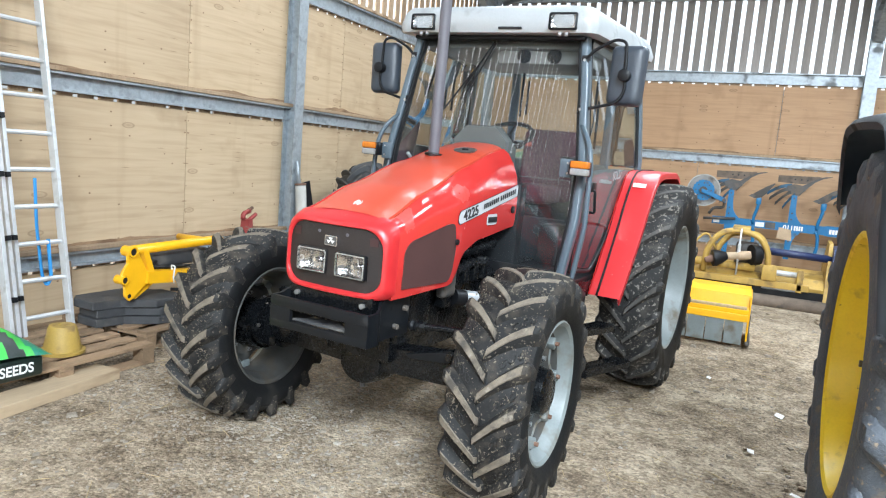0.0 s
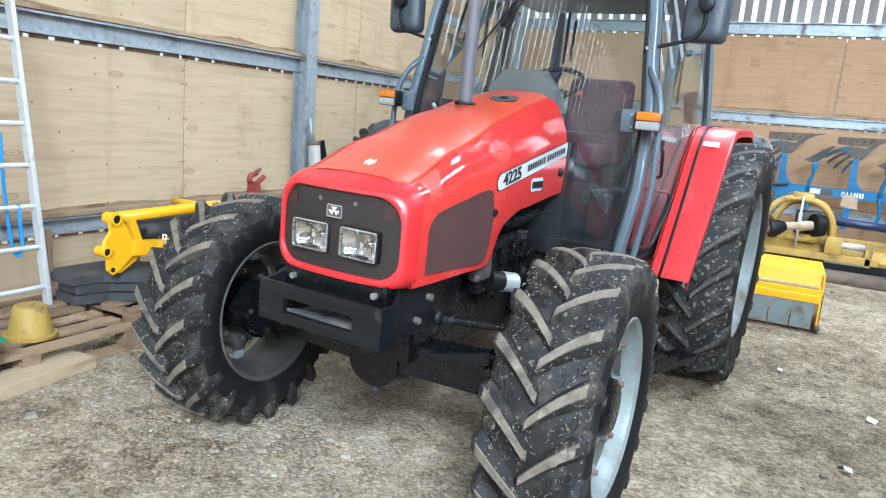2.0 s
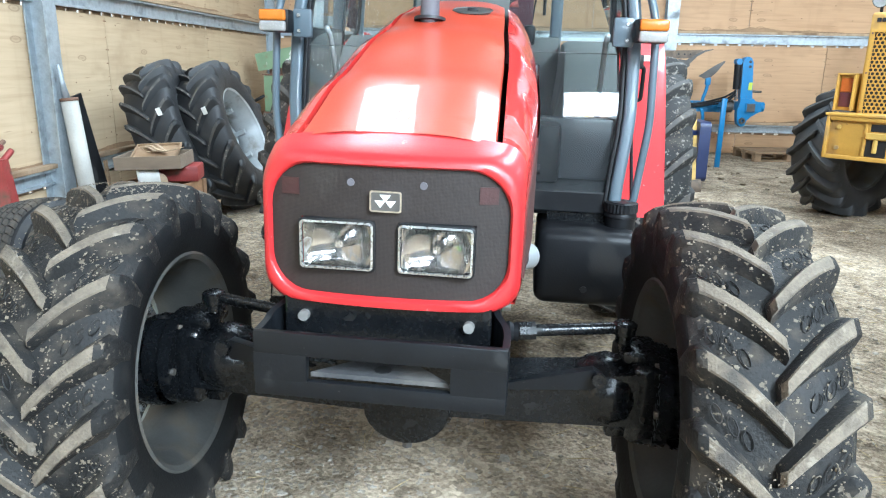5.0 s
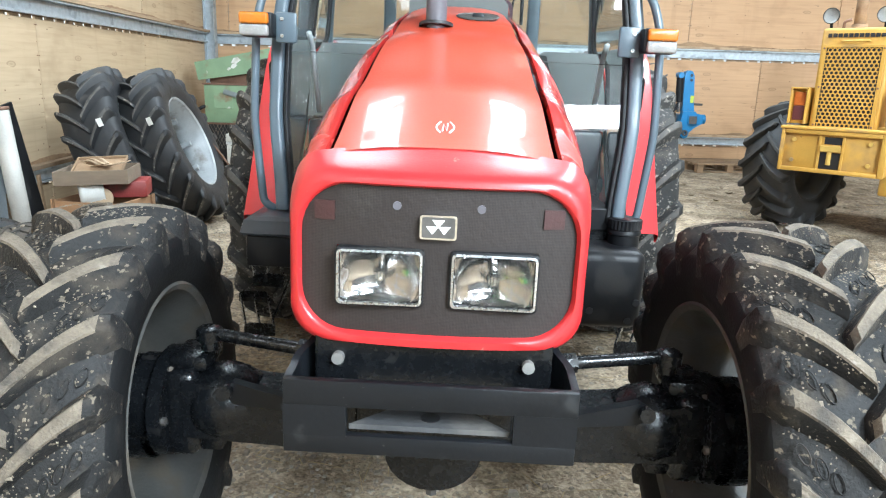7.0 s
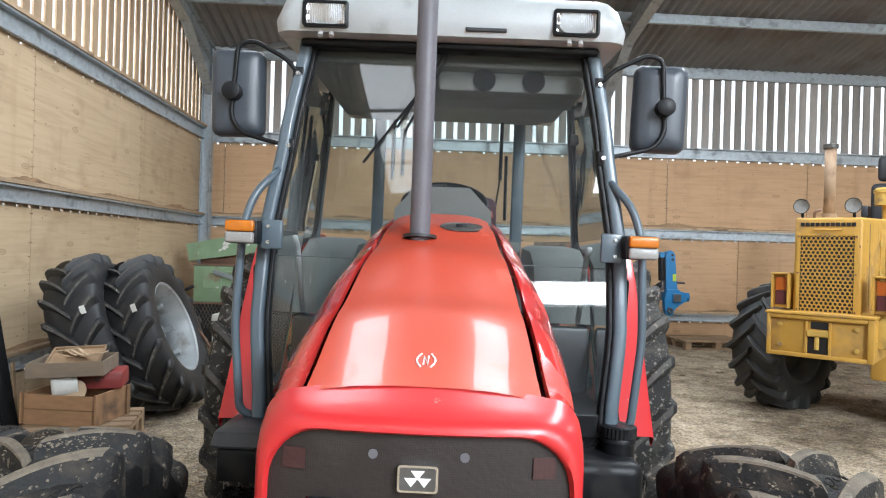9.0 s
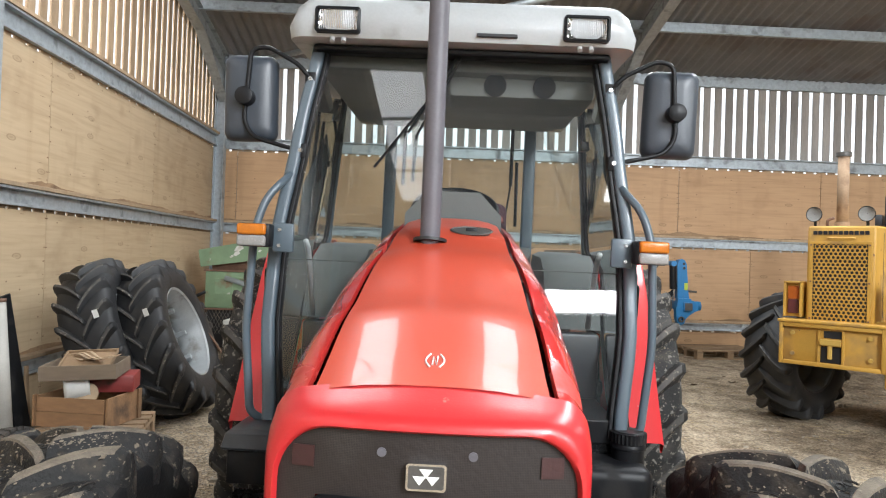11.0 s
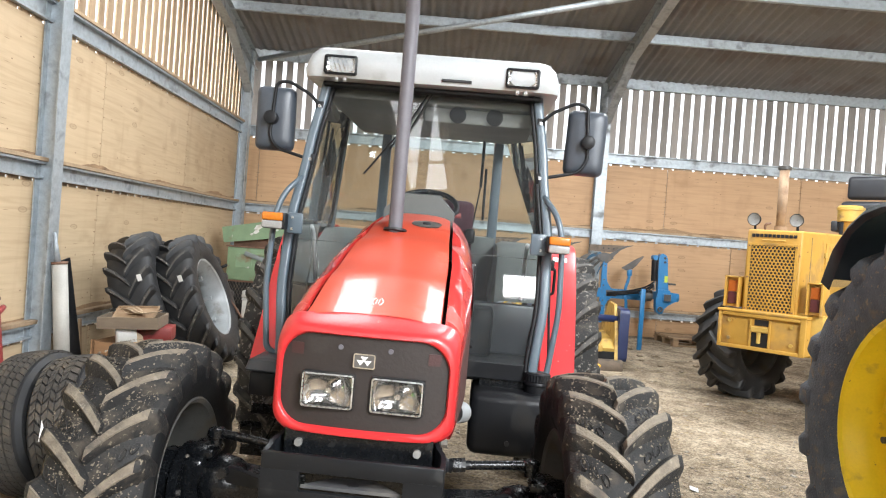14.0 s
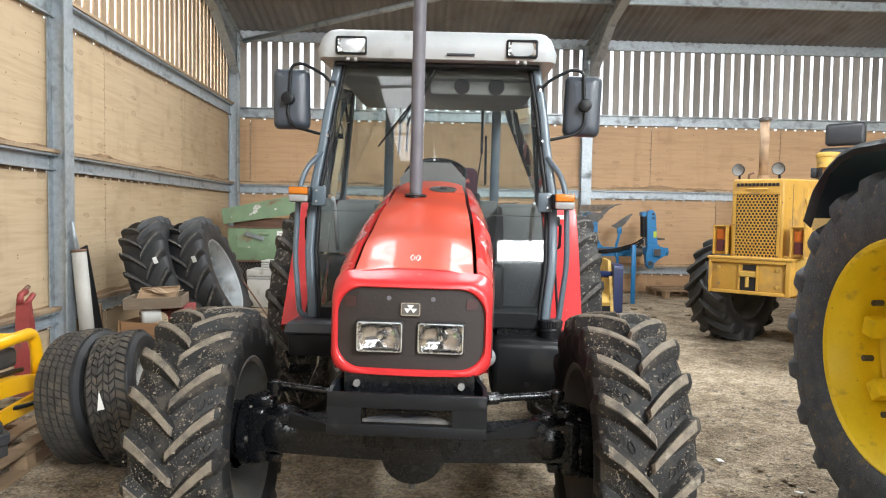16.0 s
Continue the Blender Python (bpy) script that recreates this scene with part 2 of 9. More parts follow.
        return n.outputs[0]

    nil = (0, 0, 0)
    grain, broad = nz(1.6, 26.0, 7, 0.5), nz(0.9, 0.7)
    col = ramp(broad, (0.32, mid), (0.62, pale))
    col = mix(0.42, col, ramp(grain, (0.30, dark), (0.50, mid), (0.68, pale)))
    col = mix(ramp(nz(6.5, 0.45, 4), (0.58, nil), (0.76, (0.34, 0.34, 0.34))), col, dark)
    col = mix(ramp(nz(2.2, 2.4, 8), (0.57, nil), (0.72, (0.5, 0.5, 0.5))), col, dark)
    d, g = spots(2.3, 6.0, 0.11)
    col = mix(gated(ramp(d, (0.0, (0.40, 0.40, 0.40)), (0.09, (0.12, 0.12, 0.12)), (0.14, (0.55, 0.55, 0.55)), (0.17, nil)), g), col, knot)
    d, g = spots(2.6, 42.0, 0.07)
    col = mix(gated(ramp(d, (0.03, (0.75, 0.75, 0.75)), (0.15, nil)), g), col, knot)
    d, g = spots(10.0, 15.0, 0.035)
    col = mix(gated(ramp(d, (0.07, (0.9, 0.9, 0.9)), (0.13, nil)), g), col, knot)
    hs, mr = nt.nodes.new("ShaderNodeHueSaturation"), nt.nodes.new("ShaderNodeMapRange")
    mr.inputs[3].default_value, mr.inputs[4].default_value = 0.93, 1.07
    nt.links.new(inf.outputs["Random"], mr.inputs[0])
    nt.links.new(mr.outputs[0], hs.inputs["Value"])
    nt.links.new(col, hs.inputs["Color"])
    nt.links.new(hs.outputs[0], b.inputs["Base Color"])
    b.inputs["Roughness"].default_value = 0.62
    bp = nt.nodes.new("ShaderNodeBump")
    bp.inputs["Strength"].default_value, bp.inputs["Distance"].default_value = 0.25, 0.002
    nt.links.new(grain, bp.inputs["Height"])
    nt.links.new(bp.outputs[0], b.inputs["Normal"])
    return m


M["ply"] = ply_mat("plywood", (0.525, 0.402, 0.260), (0.455, 0.342, 0.216), (0.32, 0.222, 0.130), (0.17, 0.10, 0.05))
M["ply_back"] = ply_mat("plywood_warm", (0.515, 0.325, 0.178), (0.45, 0.278, 0.15), (0.315, 0.18, 0.088), (0.15, 0.08, 0.04))
M["ply_stain"] = mat("stained_plywood_edge", (0.27, 0.175, 0.10), 0.8, vary=0.35, scale=9, grain=60, bump=0.1, stretch=(0.4, 0.4, 1),
                     dirt=(0.15, 0.09, 0.05), dirt_amount=0.45, dirt_scale=7)
M["earth"] = earth_mat("earth_floor", (0.415, 0.341, 0.250), (0.273, 0.217, 0.153), (0.135, 0.101, 0.067))
M["gravel"] = mat("gravel_stone", (0.245, 0.21, 0.165), 0.9, vary=0.35, scale=9, grain=120, bump=0.3)
M["red"] = mat("red_paint", (0.50, 0.034, 0.030), 0.065, vary=0.05, scale=3, grain=200, bump=0,
               dirt=(0.50, 0.055, 0.04), dirt_amount=0.22, dirt_scale=4)
M["red_orange"] = mat("faded_red_paint", (0.53, 0.066, 0.032), 0.34, vary=0.07, scale=2.5, grain=200, bump=0, coat=0.34,
                      dirt=(0.54, 0.10, 0.055), dirt_amount=0.18, dirt_scale=4)
M["red_plastic"] = mat("red_plastic", (0.50, 0.024, 0.027), 0.33, vary=0.06, scale=4, grain=180, bump=0.03, coat=0.1,
                       dirt=(0.50, 0.06, 0.06), dirt_amount=0.3, dirt_scale=5, speck=((0.42, 0.20, 0.17), 40, 0.70))
M["black"] = mat("black_paint", (0.0042, 0.0048, 0.0058), 0.26, vary=0.25, scale=9, grain=90, bump=0.08, spec=0.4,
                 dirt=(0.016, 0.0155, 0.015), dirt_amount=0.24, dirt_scale=14, speck=((0.07, 0.065, 0.06), 75, 0.71))
M["plastic"] = mat("black_plastic", (0.0085, 0.009, 0.0105), 0.44, vary=0.2, scale=6, grain=150, bump=0.06, spec=0.25,
                   dirt=(0.024, 0.023, 0.022), dirt_amount=0.36, dirt_scale=5)
M["rubber"] = mat("tyre_rubber", (0.0175, 0.0170, 0.0168), 0.62, vary=0.3, scale=9, grain=110, bump=0.35, spec=0.25,
                  dirt=(0.056, 0.048, 0.039), dirt_amount=0.50, dirt_scale=13, speck=((0.15, 0.128, 0.098), 60, 0.61))
M["lug"] = mat("worn_lug_rubber", (0.142, 0.118, 0.089), 0.9, vary=0.35, scale=20, grain=150, bump=0.5,
               dirt=(0.062, 0.054, 0.046), dirt_amount=0.46, dirt_scale=12, speck=((0.205, 0.178, 0.142), 22, 0.63))
M["rubber_side"] = mat("sidewall_rubber", (0.0095, 0.0098, 0.0104), 0.6, vary=0.25, scale=8, grain=120, bump=0.12, spec=0.16,
                       dirt=(0.024, 0.0225, 0.0205), dirt_amount=0.36, dirt_scale=6, speck=((0.09, 0.082, 0.07), 60, 0.70))
M["fender_plastic"] = mat("dusty_fender_plastic", (0.030, 0.036, 0.044), 0.36, vary=0.15, scale=5, grain=150, bump=0.04, spec=0.5,
                          dirt=(0.06, 0.062, 0.066), dirt_amount=0.4, dirt_scale=4)
M["rubber_muddy"] = mat("mud_crusted_rubber", (0.025, 0.0245, 0.024), 0.65, vary=0.3, scale=9, grain=110, bump=0.35, spec=0.25,
                        dirt=(0.066, 0.061, 0.055), dirt_amount=0.52, dirt_scale=8, speck=((0.20, 0.185, 0.165), 42, 0.585))
M["chalk"] = mat("faint_chalk", (0.30, 0.30, 0.30), 0.8, vary=0.3, scale=60, grain=200, bump=0.2)
M["rubber_dark"] = mat("dark_tyre_rubber", (0.016, 0.0165, 0.018), 0.55, vary=0.25, scale=9, grain=130, bump=0.15,
                       dirt=(0.05, 0.046, 0.042), dirt_amount=0.42, dirt_scale=7)
M["rim_grey"] = mat("grey_rim_paint", (0.19, 0.215, 0.215), 0.42, vary=0.14, scale=7, grain=80, bump=0.06,
                    dirt=(0.14, 0.12, 0.09), dirt_amount=0.45, dirt_scale=6)
M["rim_silver"] = mat("silver_rim_paint", (0.38, 0.40, 0.41), 0.38, metal=0.3, vary=0.14, scale=7, grain=80, bump=0.04,
                      dirt=(0.24, 0.23, 0.21), dirt_amount=0.4, dirt_scale=6)
M["rim_yellow"] = mat("yellow_rim_paint", (0.84, 0.61, 0.018), 0.4, vary=0.08, scale=7, grain=80, bump=0.06,
                      dirt=(0.55, 0.38, 0.05), dirt_amount=0.32, dirt_scale=12, speck=((0.25, 0.15, 0.06), 40, 0.70))
M["cab_grey"] = mat("cab_grey_paint", (0.085, 0.115, 0.14), 0.36, vary=0.08, scale=6, grain=150, bump=0.02, coat=0.2)
M["roof_grey"] = mat("roof_grey_plastic", (0.40, 0.42, 0.43), 0.34, vary=0.08, scale=4, grain=120, bump=0.02, coat=0.2,
                     dirt=(0.31, 0.315, 0.31), dirt_amount=0.35, dirt_scale=6)
M["lining"] = mat("grey_lining", (0.24, 0.235, 0.225), 0.8, vary=0.12, scale=6, grain=120, bump=0.2)
M["trim_grey"] = mat("grey_trim_plastic", (0.085, 0.093, 0.090), 0.55, vary=0.12, scale=6, grain=140, bump=0.08)
M["seat"] = mat("maroon_seat_cloth", (0.06, 0.022, 0.032), 0.9, vary=0.2, scale=10, grain=260, bump=0.3)
M["steel"] = mat("bright_steel", (0.55, 0.56, 0.57), 0.28, metal=0.9, vary=0.1, scale=10, grain=120, bump=0.04)
M["exhaust"] = mat("grey_exhaust_paint", (0.105, 0.10, 0.115), 0.5, vary=0.15, scale=8, grain=90, bump=0.08)
M["orange"] = mat("amber_lens", (0.50, 0.150, 0.012), 0.22, vary=0.12, scale=30, grain=160, bump=0.1, coat=0.3)
M["clear_lens"] = mat("clear_lens", (0.27, 0.265, 0.255), 0.25, vary=0.12, scale=30, grain=160, bump=0.1, coat=0.3)
M["chrome"] = mat("reflector_chrome", (0.82, 0.83, 0.84), 0.12, metal=1.0, vary=0.05, scale=18, grain=160, bump=0.02)
M["white"] = mat("white_paint", (0.78, 0.78, 0.76), 0.5, vary=0.05, scale=8, grain=120, bump=0.03)
M["sticker"] = mat("silver_sticker", (0.52, 0.53, 0.54), 0.4, vary=0.05, scale=8, grain=120, bump=0.0)
# for print, and as black in place of the shade in holes and pockets
M["ink"] = mat("black_ink_and_shade", (0.012, 0.012, 0.014), 0.5, vary=0.1, scale=8, grain=120, bump=0.0)
M["blue"] = mat("blue_paint", (0.018, 0.16, 0.36), 0.4, vary=0.12, scale=8, grain=90, bump=0.06,
                dirt=(0.07, 0.11, 0.15), dirt_amount=0.3, dirt_scale=8)
M["navy"] = mat("dark_blue_paint", (0.018, 0.028, 0.085), 0.4, vary=0.12, scale=8, grain=90, bump=0.05)
M["yellow"] = mat("bright_yellow_paint", (0.85, 0.44, 0.006), 0.36, vary=0.06, scale=6, grain=120, bump=0.03, coat=0.2)
M["yellow_old"] = mat("worn_yellow_paint", (0.46, 0.295, 0.065), 0.5, vary=0.16, scale=8, grain=90, bump=0.08,
                      dirt=(0.22, 0.145, 0.065), dirt_amount=0.47, dirt_scale=7)
M["cat_yellow"] = mat("machine_yellow_paint", (0.45, 0.252, 0.042), 0.5, vary=0.14, scale=5, grain=90, bump=0.06,
                      dirt=(0.33, 0.195, 0.06), dirt_amount=0.44, dirt_scale=5, speck=((0.16, 0.095, 0.05), 26, 0.69))
M["iron"] = mat("dark_worn_iron", (0.085, 0.08, 0.075), 0.5, metal=0.35, vary=0.3, scale=8, grain=80, bump=0.15,
                dirt=(0.19, 0.155, 0.12), dirt_amount=0.44, dirt_scale=6)
M["green"] = mat("pale_green_enamel", (0.19, 0.28, 0.17), 0.45, vary=0.14, scale=6, grain=90, bump=0.05,
                 dirt=(0.20, 0.13, 0.08), dirt_amount=0.38, dirt_scale=5, speck=((0.45, 0.46, 0.40), 9, 0.68))
M["alu"] = mat("aluminium", (0.56, 0.57, 0.58), 0.45, metal=0.3, vary=0.12, scale=12, grain=120, bump=0.04,
               dirt=(0.45, 0.44, 0.42), dirt_amount=0.4, dirt_scale=9)
M["old_red"] = mat("old_red_paint", (0.27, 0.040, 0.036), 0.5, vary=0.2, scale=9, grain=100, bump=0.08,
                   dirt=(0.14, 0.08, 0.055), dirt_amount=0.44, dirt_scale=9)
M["strap"] = mat("blue_webbing", (0.03, 0.20, 0.46), 0.8, vary=0.15, scale=20, grain=300, bump=0.2)
M["pot"] = mat("ochre_plastic", (0.33, 0.22, 0.045), 0.6, vary=0.25, scale=8, grain=90, bump=0.1,
               dirt=(0.20, 0.13, 0.05), dirt_amount=0.42, dirt_scale=9)
M["sack_green"] = mat("green_film", (0.05, 0.42, 0.05), 0.35, vary=0.2, scale=6, grain=60, bump=0.2)
M["sack_teal"] = mat("teal_film", (0.01, 0.20, 0.12), 0.35, vary=0.2, scale=6, grain=60, bump=0.2)
M["sack_black"] = mat("black_film", (0.012, 0.02, 0.016), 0.35, vary=0.2, scale=6, grain=60, bump=0.2)
M["sack_lime"] = mat("lime_film", (0.42, 0.50, 0.05), 0.35, vary=0.2, scale=6, grain=60, bump=0.2)
M["leather"] = mat("tan_straps", (0.42, 0.31, 0.20), 0.7, vary=0.2, scale=12, grain=120, bump=0.1)
M["rust"] = mat("rusty_sheet", (0.16, 0.09, 0.06), 0.8, vary=0.3, scale=7, grain=90, bump=0.2)
M["white_dirty"] = mat("dirty_white_enamel", (0.60, 0.60, 0.57), 0.5, vary=0.1, scale=7, grain=90, bump=0.05,
                       dirt=(0.36, 0.33, 0.28), dirt_amount=0.3, dirt_scale=8)
M["brown_grit"] = mat("dry_straw", (0.36, 0.27, 0.14), 0.9, vary=0.3, scale=40, grain=200, bump=0.5)
M["glass"] = glass_mat("cab_glass", dust=0.015)
M["door_glass"] = glass_mat("door_glass", dust=0.012)
M["glass_lamp"] = glass_mat("lamp_glass", (0.97, 0.97, 0.97), 0.05, 0.98)
M["mirror"] = mat("mirror_face", (0.85, 0.86, 0.87), 0.03, metal=1.0, vary=0.0, bump=0)
M["skylight"] = mat("white_sheet", (0.74, 0.75, 0.73), 0.5, vary=0.05, scale=5, grain=50, bump=0.05)


# the grille's mesh: fine holes in a brown-black sheet
def mesh_mat(name, color, hole, pitch):
    m = mat(name, color, 0.6, vary=0.2, scale=5, grain=80, bump=0.1, dirt=(0.042, 0.034, 0.028), dirt_amount=0.4, dirt_scale=6)
    nt, b = m.node_tree, m.node_tree.nodes["Principled BSDF"]
    co, vo, rp = nt.nodes.new("ShaderNodeTexCoord"), nt.nodes.new("ShaderNodeTexVoronoi"), nt.nodes.new("ShaderNodeValToRGB")
    vo.inputs["Scale"].default_value, vo.inputs["Randomness"].default_value = 1 / pitch, 0.0
    mp = nt.nodes.new("ShaderNodeMapping")
    mp.inputs["Scale"].default_value = (1, 0, 1)
    nt.links.new(co.outputs["Object"], mp.inputs[0])
    nt.links.new(mp.outputs[0], vo.inputs["Vector"])
    rp.color_ramp.elements[0].position, rp.color_ramp.elements[0].color = 0.34, (*hole, 1)
    rp.color_ramp.elements[1].position, rp.color_ramp.elements[1].color = 0.42, (1, 1, 1, 1)
    nt.links.new(vo.outputs["Distance"], rp.inputs[0])
    old = b.inputs["Base Color"].links[0].from_socket
    x = nt.nodes.new("ShaderNodeMix")
    x.data_type, x.blend_type = "RGBA", "MULTIPLY"
    x.inputs[0].default_value = 1.0
    nt.links.new(old, x.inputs[6])
    nt.links.new(rp.outputs[0], x.inputs[7])
    nt.links.new(x.outputs[2], b.inputs["Base Color"])
    return m


M["board_brown"] = mat("weathered_plate", (0.155, 0.118, 0.088), 0.8, vary=0.3, scale=9, grain=90, bump=0.2,
                       dirt=(0.085, 0.07, 0.058), dirt_amount=0.45, dirt_scale=8)
M["slat_blue"] = mat("worn_blue_slat", (0.035, 0.10, 0.17), 0.5, vary=0.25, scale=9, grain=90, bump=0.1,
                     dirt=(0.06, 0.058, 0.055), dirt_amount=0.5, dirt_scale=7)
M["steel_dull"] = mat("dull_grey_steel", (0.24, 0.235, 0.225), 0.5, metal=0.4, vary=0.2, scale=9, grain=90, bump=0.08,
                      dirt=(0.15, 0.13, 0.11), dirt_amount=0.45, dirt_scale=6)
M["rubber_dusty"] = mat("dusty_car_tyre_rubber", (0.048, 0.043, 0.038), 0.8, vary=0.3, scale=12, grain=110, bump=0.3,
                        dirt=(0.088, 0.074, 0.057), dirt_amount=0.5, dirt_scale=9)
M["patch_dark"] = mat("faded_reflector", (0.040, 0.014, 0.014), 0.5, vary=0.2, scale=30, grain=160, bump=0.1)
M["weight_iron"] = mat("black_cast_iron", (0.048, 0.049, 0.052), 0.6, vary=0.3, scale=7, grain=80, bump=0.2,
                       dirt=(0.10, 0.095, 0.088), dirt_amount=0.46, dirt_scale=6)
M["plank"] = mat("pale_sawn_plank", (0.44, 0.335, 0.215), 0.8, vary=0.18, scale=3, grain=60, bump=0.15, stretch=(1, 0.2, 1),
                 dirt=(0.27, 0.19, 0.115), dirt_amount=0.4, dirt_scale=7)
M["gravel_pale"] = mat("pale_gravel_stone", (0.34, 0.305, 0.255), 0.9, vary=0.3, scale=9, grain=120, bump=0.3)
M["knot"] = mat("wood_knot", (0.20, 0.115, 0.06), 0.7, vary=0.3, scale=30, grain=90, bump=0.1)
M["dried_mud"] = mat("dried_mud", (0.17, 0.142, 0.106), 0.95, vary=0.3, scale=30, grain=160, bump=0.5)
M["rubber_grey"] = mat("dusty_tyre_rubber", (0.062, 0.071, 0.084), 0.62, vary=0.4, scale=14, grain=110, bump=0.5,
                       dirt=(0.15, 0.122, 0.092), dirt_amount=0.38, dirt_scale=11, speck=((0.21, 0.165, 0.12), 44, 0.62))
M["lug_dark"] = mat("dark_lug_rubber", (0.070, 0.066, 0.061), 0.8, vary=0.35, scale=14, grain=140, bump=0.4,
                    dirt=(0.10, 0.092, 0.082), dirt_amount=0.45, dirt_scale=12, speck=((0.24, 0.215, 0.18), 30, 0.61))
M["crate_wood"] = mat("brown_crate_wood", (0.25, 0.14, 0.070), 0.8, vary=0.3, scale=3, grain=50, bump=0.3, per_piece=0.2, stretch=(0.25, 1, 1),
                      dirt=(0.11, 0.07, 0.045), dirt_amount=0.44, dirt_scale=5)
M["tray_wood"] = mat("grey_brown_tray_wood", (0.165, 0.125, 0.088), 0.85, vary=0.3, scale=3, grain=40, bump=0.3, per_piece=0.2, stretch=(0.25, 1, 1))
M["frame_black"] = mat("satin_black_paint", (0.0065, 0.0075, 0.0092), 0.34, vary=0.2, scale=9, grain=90, bump=0.06, spec=0.28,
                      dirt=(0.024, 0.0235, 0.023), dirt_amount=0.26, dirt_scale=12, speck=((0.07, 0.066, 0.062), 80, 0.71))
M["dark_sheet"] = mat("dark_wall_sheet", (0.095, 0.098, 0.10), 0.8, vary=0.2, scale=2, grain=30, bump=0.1)
M["mirror_back"] = mat("mirror_back_plastic", (0.045, 0.054, 0.068), 0.38, vary=0.15, scale=6, grain=150, bump=0.06)
# the brown patches put speckled brownish reflections into the reflector's colour
M["reflector"] = mat("lamp_reflector", (0.47, 0.455, 0.445), 0.10, metal=1.0, vary=0.06, scale=20, grain=60, bump=0.03,
                     dirt=(0.30, 0.25, 0.20), dirt_amount=0.30, dirt_scale=14)
M["amber_dull"] = mat("dull_amber_lens", (0.40, 0.10, 0.015), 0.3, vary=0.15, scale=30, grain=160, bump=0.1)
M["maroon_lens"] = mat("dull_red_lens", (0.085, 0.018, 0.02), 0.5, vary=0.2, scale=30, grain=160, bump=0.1)
M["jd_green"] = mat("green_paint", (0.012, 0.09, 0.02), 0.4, vary=0.1, scale=6, grain=90, bump=0.04)
M["grille"] = mesh_mat("grille_mesh", (0.025, 0.018, 0.016), (0.25, 0.22, 0.22), 0.0030)
M["vent"] = mat("side_vent_mesh", (0.066, 0.030, 0.027), 0.7, vary=0.12, scale=6, grain=300, bump=0.2, spec=0.25)
M["lug_clean"] = mat("clean_lug_rubber", (0.030, 0.0295, 0.029), 0.6, vary=0.25, scale=14, grain=140, bump=0.25,
                     dirt=(0.062, 0.058, 0.052), dirt_amount=0.46, dirt_scale=9)
M["pale_pipe"] = mat("pale_grey_plastic", (0.40, 0.385, 0.35), 0.55, vary=0.15, scale=6, grain=90, bump=0.05,
                     dirt=(0.26, 0.23, 0.19), dirt_amount=0.42, dirt_scale=5)
M["stack_rust"] = mat("pale_rusty_pipe", (0.30, 0.205, 0.13), 0.85, vary=0.22, scale=9, grain=80, bump=0.15,
                      dirt=(0.17, 0.10, 0.06), dirt_amount=0.42, dirt_scale=6)
M["loader_mesh"] = mat("dusty_yellow_mesh", (0.23, 0.145, 0.045), 0.8, vary=0.3, scale=40, grain=120, bump=0.4)
M["seat_vinyl"] = mat("black_seat_vinyl", (0.022, 0.024, 0.029), 0.42, vary=0.2, scale=6, grain=140, bump=0.08)


# ---- building blocks ----
def part(name, bm, material, parent=None, label="", smooth=False, kind="", category=""):
    """Links a bmesh as one mesh object, as a child of parent where one is given."""
    me = bpy.data.meshes.new(name)
    bmesh.ops.recalc_face_normals(bm, faces=bm.faces)
    bm.to_mesh(me)
    bm.free()
    for x in material if isinstance(material, (list, tuple)) else [material]:
        me.materials.append(M[x] if isinstance(x, str) else x)
    if smooth:
        me.polygons.foreach_set("use_smooth", [True] * len(me.polygons))
        if smooth is not True:
            me.set_sharp_from_angle(angle=radians(smooth))
    ob = new(name, me)
    ob.parent = parent
    return tagged(ob, label, category, "", kind)


def thing(name, m, label, category, group="", kind=""):
    ob = new(name)
    ob.empty_display_size = 0.1
    ob.matrix_world = m
    return tagged(ob, label, category, group, kind)


def box(bm, x0, x1, y0, y1, z0, z1, bevel=0.0, m=None, seg=2, mi=0):
    """A box between two corners, its edges rounded, moved by m."""
    n = len(bm.faces)
    r = bmesh.ops.create_cube(bm, size=1)
    bmesh.ops.transform(bm, verts=r["verts"], matrix=Matrix.Translation(((x0 + x1) / 2, (y0 + y1) / 2, (z0 + z1) / 2)) @ Matrix.Diagonal((abs(x1 - x0), abs(y1 - y0), abs(z1 - z0), 1)))
    vs = r["verts"]
    if bevel:
        es = list({e for v in vs for e in v.link_edges})
        r = bmesh.ops.bevel(bm, geom=es, offset=bevel, segments=seg, profile=0.5, affect="EDGES")
        bm.faces.ensure_lookup_table()
        vs = list({v for f in bm.faces[n:] for v in f.verts} | set(r["verts"]))
    if m is not None:
        bmesh.ops.transform(bm, verts=[v for v in vs if v.is_valid], matrix=m)
    if mi:
        bm.faces.ensure_lookup_table()
        for f in bm.faces[n:]:
            f.material_index = mi
    return bm


def B(*a, **k):
    return box(bmesh.new(), *a, **k)


